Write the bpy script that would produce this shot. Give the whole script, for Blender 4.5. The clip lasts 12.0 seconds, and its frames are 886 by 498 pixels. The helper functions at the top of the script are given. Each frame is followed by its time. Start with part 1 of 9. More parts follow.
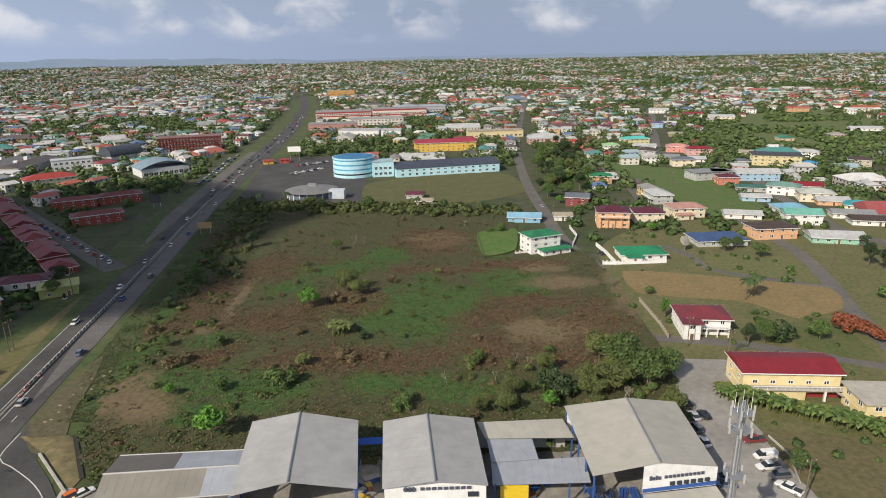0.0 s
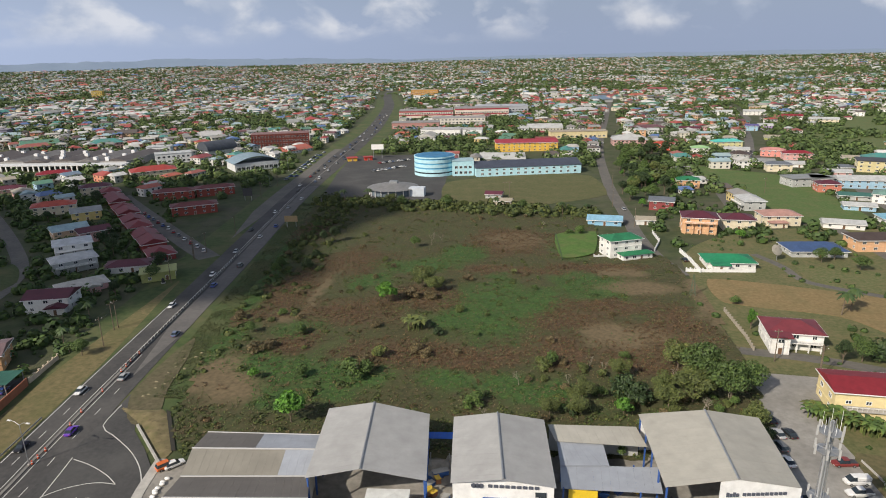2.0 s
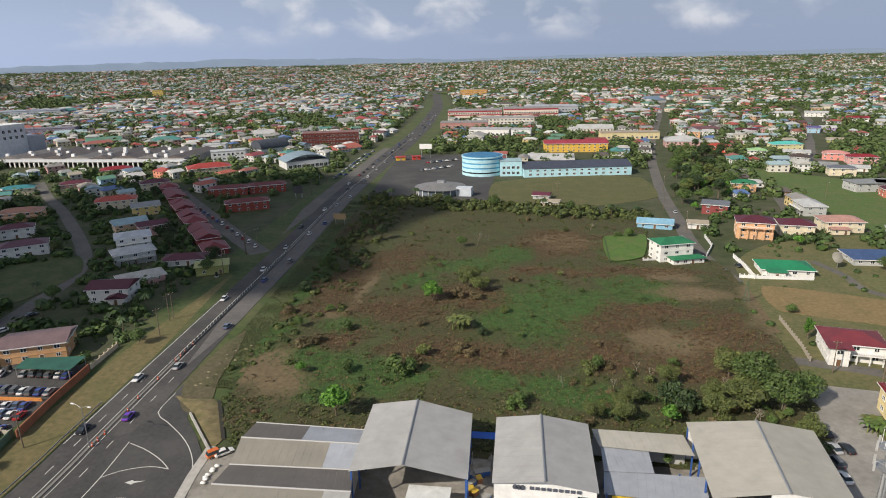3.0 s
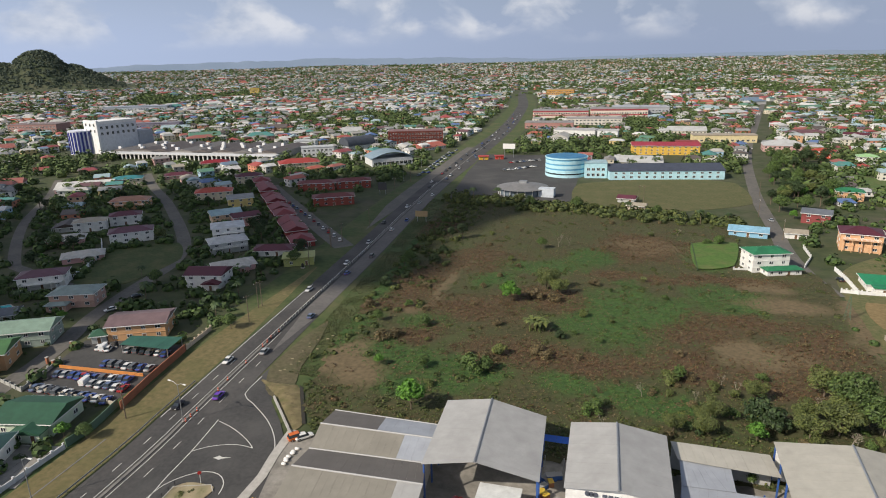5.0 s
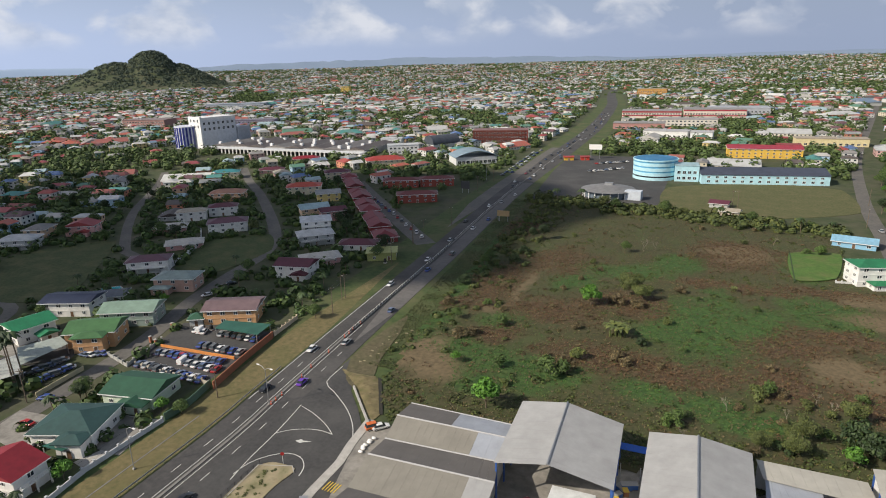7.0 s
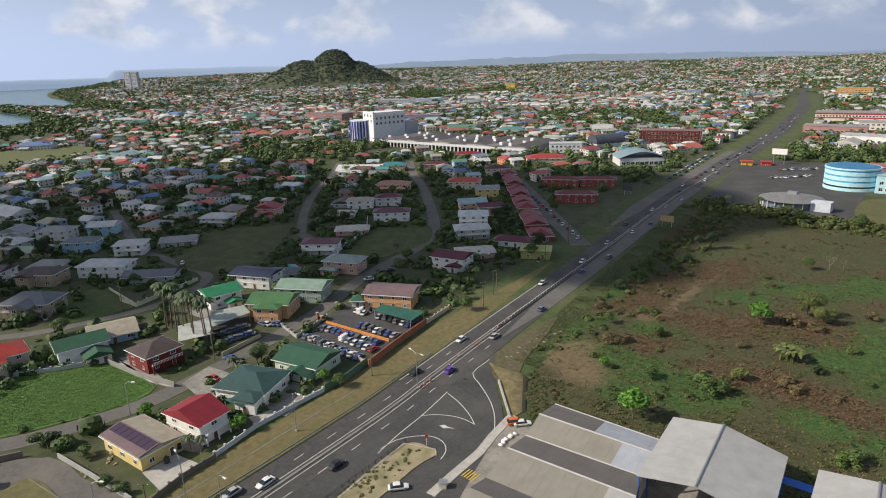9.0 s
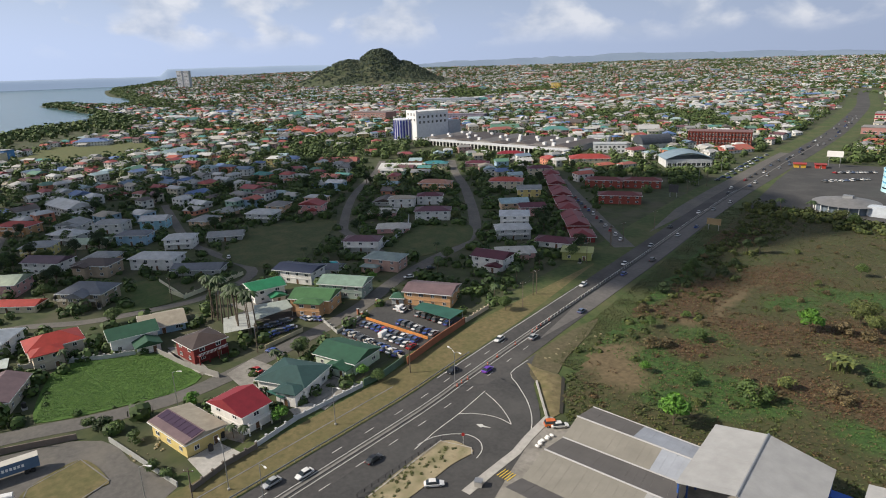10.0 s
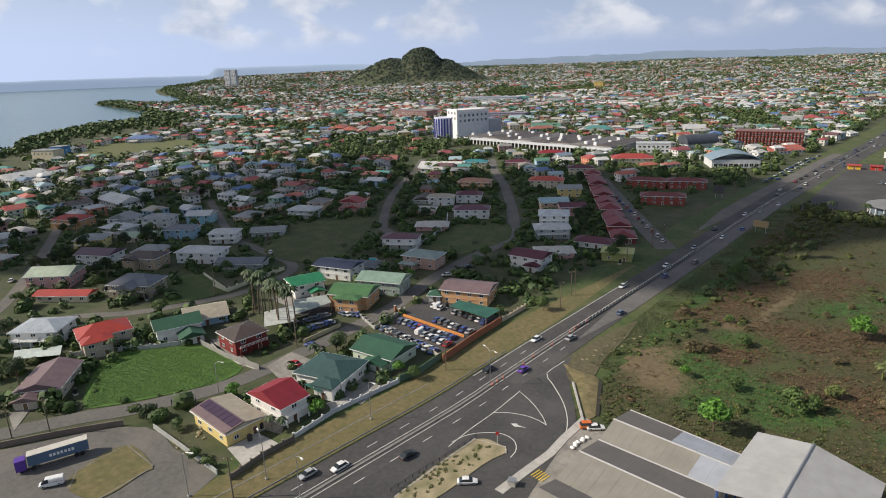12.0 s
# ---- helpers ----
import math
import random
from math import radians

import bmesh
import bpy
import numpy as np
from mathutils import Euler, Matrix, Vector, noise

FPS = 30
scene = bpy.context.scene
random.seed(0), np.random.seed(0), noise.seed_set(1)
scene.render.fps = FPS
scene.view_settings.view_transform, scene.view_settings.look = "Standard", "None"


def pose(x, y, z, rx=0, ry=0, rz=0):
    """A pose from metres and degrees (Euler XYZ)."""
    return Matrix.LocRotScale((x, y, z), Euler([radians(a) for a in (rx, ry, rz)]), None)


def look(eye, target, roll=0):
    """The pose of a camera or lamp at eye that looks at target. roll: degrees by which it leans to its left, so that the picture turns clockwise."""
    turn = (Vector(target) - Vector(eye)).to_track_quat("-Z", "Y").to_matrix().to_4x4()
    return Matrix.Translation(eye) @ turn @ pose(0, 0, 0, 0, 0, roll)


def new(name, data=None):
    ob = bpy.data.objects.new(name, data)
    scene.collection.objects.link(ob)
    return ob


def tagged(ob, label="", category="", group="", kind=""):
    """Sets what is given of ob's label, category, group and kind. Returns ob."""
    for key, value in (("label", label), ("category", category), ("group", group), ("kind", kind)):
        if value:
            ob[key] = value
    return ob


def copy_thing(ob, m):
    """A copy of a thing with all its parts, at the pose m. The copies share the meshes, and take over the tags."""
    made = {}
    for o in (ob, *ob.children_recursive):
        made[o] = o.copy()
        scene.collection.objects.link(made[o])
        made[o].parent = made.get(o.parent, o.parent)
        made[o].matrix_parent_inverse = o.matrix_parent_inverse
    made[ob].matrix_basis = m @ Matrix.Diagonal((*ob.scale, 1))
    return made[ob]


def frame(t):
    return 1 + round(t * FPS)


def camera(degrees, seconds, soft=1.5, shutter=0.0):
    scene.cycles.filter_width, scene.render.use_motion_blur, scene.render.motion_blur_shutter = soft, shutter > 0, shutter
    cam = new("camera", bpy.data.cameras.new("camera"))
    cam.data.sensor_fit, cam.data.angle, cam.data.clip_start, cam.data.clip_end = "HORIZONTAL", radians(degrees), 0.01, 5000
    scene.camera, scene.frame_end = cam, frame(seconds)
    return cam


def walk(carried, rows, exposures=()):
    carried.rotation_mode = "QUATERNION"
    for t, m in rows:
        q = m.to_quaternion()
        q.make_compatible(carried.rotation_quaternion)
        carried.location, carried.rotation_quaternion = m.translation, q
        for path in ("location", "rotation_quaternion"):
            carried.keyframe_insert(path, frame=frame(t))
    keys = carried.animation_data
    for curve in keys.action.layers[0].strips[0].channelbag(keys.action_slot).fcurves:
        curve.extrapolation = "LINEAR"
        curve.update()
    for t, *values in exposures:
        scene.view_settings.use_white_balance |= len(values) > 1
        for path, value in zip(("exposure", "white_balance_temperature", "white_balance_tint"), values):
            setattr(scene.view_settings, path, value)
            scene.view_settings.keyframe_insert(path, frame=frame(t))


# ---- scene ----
# The camera hangs some 85 m over the ground, turns to the left and drifts a few metres back as it turns.
EYE = 85.0
cam = camera(70.70, 12.0, soft=1.0)
# seconds, turn, tilt and lean in degrees, drift in metres
TURN = [
    (0.0, 0.00, -17.14, 1.05, 0.00, 0.00, 0.00), (0.5, 1.51, -17.19, 1.07, 0.15, -0.41, 0.11), (1.0, 3.38, -17.14, 1.11, 0.23, -0.76, 0.19),
    (1.5, 5.31, -17.11, 1.14, 0.27, -1.06, 0.26), (2.0, 7.38, -17.06, 1.17, 0.28, -1.31, 0.33), (2.5, 9.48, -17.03, 1.23, 0.28, -1.54, 0.38),
    (3.0, 11.74, -16.98, 1.27, 0.26, -1.76, 0.44), (3.5, 13.97, -16.96, 1.26, 0.26, -1.96, 0.49), (5.5, 21.11, -16.85, 1.31, 0.40, -2.80, 0.77),
    (6.0, 23.01, -16.82, 1.36, 0.50, -3.02, 0.85), (6.5, 24.78, -16.81, 1.40, 0.62, -3.26, 0.94), (8.5, 37.48, -16.72, 1.60, 1.38, -4.22, 1.33),
    (9.0, 41.65, -16.66, 1.70, 1.61, -4.44, 1.42), (9.5, 43.87, -16.63, 1.70, 1.83, -4.62, 1.49), (10.0, 45.52, -16.63, 1.72, 2.05, -4.77, 1.55),
    (10.5, 47.02, -16.59, 1.77, 2.23, -4.86, 1.58), (11.0, 48.13, -16.60, 1.79, 2.38, -4.88, 1.57), (11.5, 48.76, -16.62, 1.81, 2.48, -4.83, 1.53),
    (12.0, 49.21, -16.63, 1.84, 2.51, -4.67, 1.44)]
walk(cam, [(t, pose(x, y, EYE + z, 90 + p, r, a)) for t, a, p, r, x, y, z in TURN], exposures=[(0.0, 0.0), (4.0, 0.0), (8.0, 0.06), (12.0, 0.09)])

# ---------------------------------------------------------------- light
SUN_FROM = Vector((-0.64, -0.77, 0.0)).normalized()
SUN_UP = radians(36)
world = bpy.data.worlds.new("sky")
scene.world = world
world.use_nodes = True


def sky_world():
    nt = world.node_tree
    nt.nodes.clear()
    N = lambda kind, **kw: node(nt, kind, **kw)
    out, bg = N("ShaderNodeOutputWorld"), N("ShaderNodeBackground")
    sky = N("ShaderNodeTexSky", sky_type="NISHITA", sun_disc=False, sun_elevation=SUN_UP,
            sun_rotation=math.atan2(SUN_FROM.x, SUN_FROM.y), air_density=1.0, dust_density=2.0, ozone_density=1.5)
    bg.inputs["Strength"].default_value = 0.08
    co = N("ShaderNodeTexCoord")
    sep = N("ShaderNodeSeparateXYZ")
    nt.links.new(co.outputs["Generated"], sep.inputs[0])
    # heaps of cumulus low in the sky, wider than high, thinning out towards the horizon
    wide = N("ShaderNodeVectorMath", operation="MULTIPLY")
    wide.inputs[1].default_value = (1.0, 1.0, 1.7)
    nt.links.new(co.outputs["Generated"], wide.inputs[0])
    noi = N("ShaderNodeTexNoise"); noi.inputs["Scale"].default_value = 9.5
    noi.inputs["Detail"].default_value = 8; noi.inputs["Roughness"].default_value = 0.5; noi.inputs["Distortion"].default_value = 0.25
    nt.links.new(wide.outputs[0], noi.inputs["Vector"])
    ramp = N("ShaderNodeValToRGB")
    ramp.color_ramp.elements[0].position, ramp.color_ramp.elements[1].position = 0.47, 0.60
    nt.links.new(noi.outputs["Fac"], ramp.inputs[0])
    fade = N("ShaderNodeMapRange", interpolation_type="SMOOTHSTEP")
    fade.inputs["From Min"].default_value, fade.inputs["From Max"].default_value = 0.016, 0.052
    nt.links.new(sep.outputs["Z"], fade.inputs["Value"])
    fac = N("ShaderNodeMath", operation="MULTIPLY")
    nt.links.new(ramp.outputs["Color"], fac.inputs[0]); nt.links.new(fade.outputs[0], fac.inputs[1])
    soft = N("ShaderNodeMath", operation="MULTIPLY"); soft.inputs[1].default_value = 0.65
    nt.links.new(fac.outputs[0], soft.inputs[0])
    # cloud bellies are greyer than their tops
    noi2 = N("ShaderNodeTexNoise"); noi2.inputs["Scale"].default_value = 17.0; noi2.inputs["Detail"].default_value = 6
    nt.links.new(wide.outputs[0], noi2.inputs["Vector"])
    cloud = N("ShaderNodeValToRGB")
    cloud.color_ramp.elements[0].position, cloud.color_ramp.elements[1].position = 0.38, 0.62
    cloud.color_ramp.elements[0].color, cloud.color_ramp.elements[1].color = (0.46, 0.52, 0.64, 1), (0.84, 0.84, 0.86, 1)
    nt.links.new(noi2.outputs["Fac"], cloud.inputs[0])
    # haze, brighter on the sun's side
    aim = N("ShaderNodeVectorMath", operation="DOT_PRODUCT")
    aim.inputs[1].default_value = SUN_FROM
    nt.links.new(co.outputs["Generated"], aim.inputs[0])
    glow = N("ShaderNodeMapRange")
    glow.inputs["From Min"].default_value, glow.inputs["From Max"].default_value = -0.8, 0.7
    glow.inputs["To Min"].default_value, glow.inputs["To Max"].default_value = 0.98, 1.75
    nt.links.new(aim.outputs["Value"], glow.inputs["Value"])
    hz = N("ShaderNodeMapRange", interpolation_type="SMOOTHSTEP")
    hz.inputs["From Min"].default_value, hz.inputs["From Max"].default_value = 0.02, 0.24
    hz.inputs["To Min"].default_value, hz.inputs["To Max"].default_value = 0.95, 0.0
    nt.links.new(sep.outputs["Z"], hz.inputs["Value"])
    air = N("ShaderNodeVectorMath", operation="SCALE")
    air.inputs[0].default_value = (4.1, 4.95, 6.9)
    nt.links.new(glow.outputs[0], air.inputs["Scale"])
    mixh = N("ShaderNodeMix", data_type="RGBA")
    nt.links.new(hz.outputs[0], mixh.inputs[0]); nt.links.new(sky.outputs[0], mixh.inputs[6]); nt.links.new(air.outputs[0], mixh.inputs[7])
    bright = N("ShaderNodeVectorMath", operation="SCALE"); bright.inputs["Scale"].default_value = 12.5
    nt.links.new(cloud.outputs[0], bright.inputs[0])
    mixc = N("ShaderNodeMix", data_type="RGBA")
    nt.links.new(soft.outputs[0], mixc.inputs[0]); nt.links.new(mixh.outputs[2], mixc.inputs[6]); nt.links.new(bright.outputs[0], mixc.inputs[7])
    nt.links.new(mixc.outputs[2], bg.inputs["Color"])
    nt.links.new(bg.outputs[0], out.inputs["Surface"])


def node(nt, kind, **kw):
    n = nt.nodes.new(kind)
    for k, v in kw.items():
        setattr(n, k, v)
    return n


sky_world()
sun = new("sun", bpy.data.lights.new("sun", "SUN"))
sun.data.energy, sun.data.angle, sun.data.color = 4.6, radians(0.53), (1.0, 0.90, 0.76)
sun.matrix_world = look(SUN_FROM * math.cos(SUN_UP) * 100 + Vector((0, 0, math.sin(SUN_UP) * 100)), (0, 0, 0))

# ---------------------------------------------------------------- materials
MATS = {}


def surface(name, a, b, rough=0.8, scale=1.0, metal=0.0, bump=0.0, dirt=None, dirt_amount=0.5, dirt_scale=0.15, vary=0.0, island=None,
            island_all=False, coat=0.0, vector="Object"):
    """A surface of two tones a and b at one grain, with stains of a third at a larger one. vary: lightness by object; island: palette by piece."""
    if name in MATS:
        return MATS[name]
    m = bpy.data.materials.new(name)
    MATS[name] = m
    m.use_nodes = True
    nt = m.node_tree
    p = nt.nodes["Principled BSDF"]
    p.inputs["Roughness"].default_value, p.inputs["Metallic"].default_value = rough, metal
    p.inputs["Coat Weight"].default_value = coat
    co = node(nt, "ShaderNodeTexCoord")
    n1 = node(nt, "ShaderNodeTexNoise")
    n1.inputs["Scale"].default_value, n1.inputs["Detail"].default_value, n1.inputs["Roughness"].default_value = scale, 6, 0.62
    nt.links.new(co.outputs[vector], n1.inputs["Vector"])
    r1 = node(nt, "ShaderNodeMapRange")
    r1.inputs["From Min"].default_value, r1.inputs["From Max"].default_value = 0.32, 0.68
    nt.links.new(n1.outputs["Fac"], r1.inputs["Value"])
    mx = node(nt, "ShaderNodeMix", data_type="RGBA")
    mx.inputs[6].default_value, mx.inputs[7].default_value = (*a, 1), (*b, 1)
    nt.links.new(r1.outputs[0], mx.inputs[0])
    col = mx.outputs[2]
    if island:
        gm = node(nt, "ShaderNodeNewGeometry")
        ramp = node(nt, "ShaderNodeValToRGB")
        ramp.color_ramp.interpolation = "CONSTANT"
        el = ramp.color_ramp.elements
        while len(el) < len(island):
            el.new(0.5)
        for i, c in enumerate(island):
            el[i].position, el[i].color = i / len(island), (*c, 1)
        nt.links.new(gm.outputs["Random Per Island"], ramp.inputs[0])
        mi = node(nt, "ShaderNodeMix", data_type="RGBA", blend_type="MIX" if island_all else "MULTIPLY")
        mi.inputs[0].default_value = 0.9 if island_all else 1.0
        nt.links.new(col, mi.inputs[6]); nt.links.new(ramp.outputs[0], mi.inputs[7])
        col = mi.outputs[2]
    if dirt:
        n2 = node(nt, "ShaderNodeTexNoise")
        n2.inputs["Scale"].default_value, n2.inputs["Detail"].default_value, n2.inputs["Roughness"].default_value = dirt_scale, 5, 0.6
        nt.links.new(co.outputs[vector], n2.inputs["Vector"])
        r2 = node(nt, "ShaderNodeMapRange")
        r2.inputs["From Min"].default_value, r2.inputs["From Max"].default_value = 0.45, 0.7
        r2.inputs["To Max"].default_value = dirt_amount
        nt.links.new(n2.outputs["Fac"], r2.inputs["Value"])
        md = node(nt, "ShaderNodeMix", data_type="RGBA")
        md.inputs[7].default_value = (*dirt, 1)
        nt.links.new(r2.outputs[0], md.inputs[0]); nt.links.new(col, md.inputs[6])
        col = md.outputs[2]
    if vary:
        oi = node(nt, "ShaderNodeObjectInfo")
        rv = node(nt, "ShaderNodeMapRange")
        rv.inputs["To Min"].default_value, rv.inputs["To Max"].default_value = 1 - vary, 1 + vary
        nt.links.new(oi.outputs["Random"], rv.inputs["Value"])
        hs = node(nt, "ShaderNodeHueSaturation")
        nt.links.new(rv.outputs[0], hs.inputs["Value"]); nt.links.new(col, hs.inputs["Color"])
        col = hs.outputs[0]
    nt.links.new(col, p.inputs["Base Color"])
    if bump:
        bp = node(nt, "ShaderNodeBump")
        bp.inputs["Strength"].default_value, bp.inputs["Distance"].default_value = min(1, bump), 0.1
        nt.links.new(n1.outputs["Fac"], bp.inputs["Height"]); nt.links.new(bp.outputs[0], p.inputs["Normal"])
    return m


def tone(c, k):
    return tuple(min(1, v * k) for v in c)


def wall_paint(c):
    return surface("wall_paint_%02x%02x%02x" % tuple(int(v * 255) for v in c), tone(c, 0.9), tone(c, 1.06), rough=0.82, scale=0.6, bump=0.05,
                   dirt=tone(c, 0.6), dirt_amount=0.35, dirt_scale=0.35)


def roof_paint(c):
    return surface("roof_sheet_%02x%02x%02x" % tuple(int(v * 255) for v in c), tone(c, 0.82), tone(c, 1.12), rough=0.55, scale=0.5, bump=0.1,
                   dirt=tone(c, 0.55), dirt_amount=0.5, dirt_scale=0.22)


def plain(name, c, rough=0.6, metal=0.0, coat=0.0):
    return surface(name, tone(c, 0.92), tone(c, 1.06), rough=rough, scale=2.0, metal=metal, coat=coat)


GLASS = plain("window_glass", (0.03, 0.04, 0.05), rough=0.08)
WHITE = plain("white_paint", (0.78, 0.78, 0.76), rough=0.6)
ASPHALT = surface("asphalt", (0.042, 0.042, 0.043), (0.064, 0.063, 0.062), rough=0.9, scale=0.9, bump=0.2, dirt=(0.10, 0.098, 0.094), dirt_amount=0.6, dirt_scale=0.06)
ASPHALT_OLD = surface("worn_asphalt", (0.09, 0.086, 0.08), (0.135, 0.128, 0.118), rough=0.92, scale=0.7, bump=0.2, dirt=(0.18, 0.165, 0.14), dirt_amount=0.6, dirt_scale=0.07)
CONCRETE = surface("concrete", (0.36, 0.35, 0.32), (0.48, 0.46, 0.43), rough=0.88, scale=0.8, bump=0.1, dirt=(0.22, 0.21, 0.19), dirt_amount=0.5)
LINE = plain("road_line", (0.56, 0.56, 0.53), rough=0.7)
HIGHWAY_TOP = surface("highway_asphalt", (0.046, 0.045, 0.046), (0.068, 0.066, 0.064), rough=0.9, scale=0.8, bump=0.15, dirt=(0.115, 0.11, 0.104), dirt_amount=0.6, dirt_scale=0.05)
STEEL = plain("galvanised_steel", (0.42, 0.43, 0.44), rough=0.45, metal=0.7)
DARK = plain("dark_steel", (0.05, 0.05, 0.055), rough=0.5)
BARK = surface("bark", (0.10, 0.075, 0.05), (0.2, 0.16, 0.12), rough=0.95, scale=3.0, bump=0.3)
surface("worn_kerb", (0.16, 0.155, 0.145), (0.24, 0.23, 0.21), rough=0.9, scale=0.6, dirt=(0.10, 0.10, 0.095), dirt_amount=0.6)
RUBBER = plain("rubber", (0.02, 0.02, 0.02), rough=0.85)


# ---------------------------------------------------------------- mesh helpers
def mesh_of(bm, name, mats, smooth=False):
    me = bpy.data.meshes.new(name)
    bm.to_mesh(me)
    bm.free()
    for m in mats if isinstance(mats, (list, tuple)) else [mats]:
        me.materials.append(m)
    if smooth:
        me.shade_smooth()
    return me


def part(name, bm, material, parent, label="", smooth=False):
    """Links a bmesh, or a mesh that several pieces share, as one object under a thing or a part."""
    me = bm if isinstance(bm, bpy.types.Mesh) else mesh_of(bm, name, material, smooth)
    ob = new(name, me)
    ob.parent = parent
    return tagged(ob, label) if label else ob


def empty(name, m, label, category, group="", kind=""):
    ob = new(name)
    ob.matrix_world = m
    return tagged(ob, label, category, group, kind)


def box(bm, x0, x1, y0, y1, z0, z1, mat=0):
    v = [bm.verts.new((x, y, z)) for z in (z0, z1) for y in (y0, y1) for x in (x0, x1)]
    for q in ((0, 2, 3, 1), (4, 5, 7, 6), (0, 1, 5, 4), (1, 3, 7, 5), (3, 2, 6, 7), (2, 0, 4, 6)):
        bm.faces.new([v[i] for i in q]).material_index = mat
    return bm


def boxes(*rows):
    bm = bmesh.new()
    for r in rows:
        box(bm, *r)
    return bm


def prism(bm, pts, z0, z1, mat=0):
    """A flat outline, given counter-clockwise, drawn up from z0 to z1."""
    lo, hi = [bm.verts.new((x, y, z0)) for x, y in pts], [bm.verts.new((x, y, z1)) for x, y in pts]
    bm.faces.new(hi).material_index = mat
    bm.faces.new(lo[::-1]).material_index = mat
    n = len(pts)
    for i in range(n):
        bm.faces.new((lo[i], lo[(i + 1) % n], hi[(i + 1) % n], hi[i])).material_index = mat
    return bm


def tube(bm, a, b, r0, r1=None, sides=8, mat=0, caps=True):
    a, b = Vector(a), Vector(b)
    r1 = r0 if r1 is None else r1
    d = (b - a).normalized()
    s = d.orthogonal().normalized()
    t = d.cross(s)
    A, B = [], []
    for i in range(sides):
        w = 2 * math.pi * i / sides
        o = s * math.cos(w) + t * math.sin(w)
        A.append(bm.verts.new(a + o * r0)); B.append(bm.verts.new(b + o * r1))
    for i in range(sides):
        j = (i + 1) % sides
        bm.faces.new((A[i], A[j], B[j], B[i])).material_index = mat
    if caps:
        bm.faces.new(A[::-1]).material_index = mat
        bm.faces.new(B).material_index = mat
    return bm


def polytube(bm, pts, r, sides=4):
    """One round bar of constant thickness along a line of points."""
    rows = []
    for i, p in enumerate(pts):
        d = (pts[min(i + 1, len(pts) - 1)] - pts[max(i - 1, 0)]).normalized()
        s = d.cross(Vector((0, 0, 1))).normalized()
        t = s.cross(d)
        rows.append([bm.verts.new(p + (s * math.cos(6.2832 * k / sides) + t * math.sin(6.2832 * k / sides)) * r) for k in range(sides)])
    for u, v in zip(rows, rows[1:]):
        for k in range(sides):
            bm.faces.new((u[k], u[(k + 1) % sides], v[(k + 1) % sides], v[k]))
    bm.faces.new(rows[0][::-1])
    bm.faces.new(rows[-1])
    return bm


def ccw(pts):
    a = sum(p[0] * q[1] - q[0] * p[1] for p, q in zip(pts, pts[1:] + pts[:1]))
    return pts if a > 0 else pts[::-1]


def smooth_line(pts, step=4.0):
    """Points along a rounded line through pts (Catmull-Rom)."""
    out = []
    P = [Vector(p[:2]) for p in pts]
    P = [2 * P[0] - P[1]] + P + [2 * P[-1] - P[-2]]
    for i in range(1, len(P) - 2):
        a, b, c, d = P[i - 1:i + 3]
        n = max(2, int((c - b).length / step))
        for k in range(n):
            t = k / n
            out.append(0.5 * (2 * b + (c - a) * t + (2 * a - 5 * b + 4 * c - d) * t * t + (3 * b - a - 3 * c + d) * t ** 3))
    return out + [P[-2]]


def ribbon(bm, line, w, z, off=0.0, drop=0.12, mat=0):
    """A strip of width w (or a width by index) along line, off to its right by off, with its edges going down."""
    rows = []
    n = len(line)
    for i, p in enumerate(line):
        d = (line[min(i + 1, n - 1)] - line[max(i - 1, 0)]).normalized()
        r = Vector((d.y, -d.x))
        ww = w(i / (n - 1)) if callable(w) else w
        zz = z(p.x, p.y) if callable(z) else z
        a, b = p + r * (off - ww / 2), p + r * (off + ww / 2)
        rows.append([bm.verts.new((q.x, q.y, h)) for q, h in ((a, zz - drop), (a, zz), (b, zz), (b, zz - drop))])
    for u, v in zip(rows, rows[1:]):
        for k in range(3):
            bm.faces.new((u[k], v[k], v[k + 1], u[k + 1])).material_index = mat
    for f in bm.faces:
        f.normal_update()
    return bm


def structure(name, bm, mats, label, category, kind="structure", smooth=False):
    bmesh.ops.recalc_face_normals(bm, faces=bm.faces)
    return tagged(new(name, mesh_of(bm, name, mats, smooth)), label, category, kind=kind)

# ---------------------------------------------------------------- ground
def sited(x, y):
    """Plan position of a plot: the estate side of the plan lies a little farther out and nearer than the grid of the field."""
    a = math.degrees(math.atan2(-x, y))
    t = max(0.0, min(1.0, (a - 24) / 18))
    k = t * t * (3 - 2 * t)
    return x * (1 + 0.017 * k) + 1.8 * k, y * (1 + 0.017 * k) - 4.5 * k


def sited_all(pts):
    return [sited(p[0], p[1]) for p in pts]


COAST = ((-4900, -900), (-200, -930), (95, -1037), (161, -1200), (328, -1330), (426, -1580), (470, -2250), (520, -2250), (560, -1850),
         (700, -2150), (900, -3000), (1090, -3600), (1300, -3750), (1700, -4500), (1900, -4900), (5000, -5200))


def coast_x(y):
    for (ya, xa), (yb, xb) in zip(COAST, COAST[1:]):
        if y <= yb:
            return xa + (xb - xa) * (y - ya) / (yb - ya)
    return -5200


def step(a, b, v):
    t = max(0.0, min(1.0, (v - a) / (b - a)))
    return t * t * (3 - 2 * t)




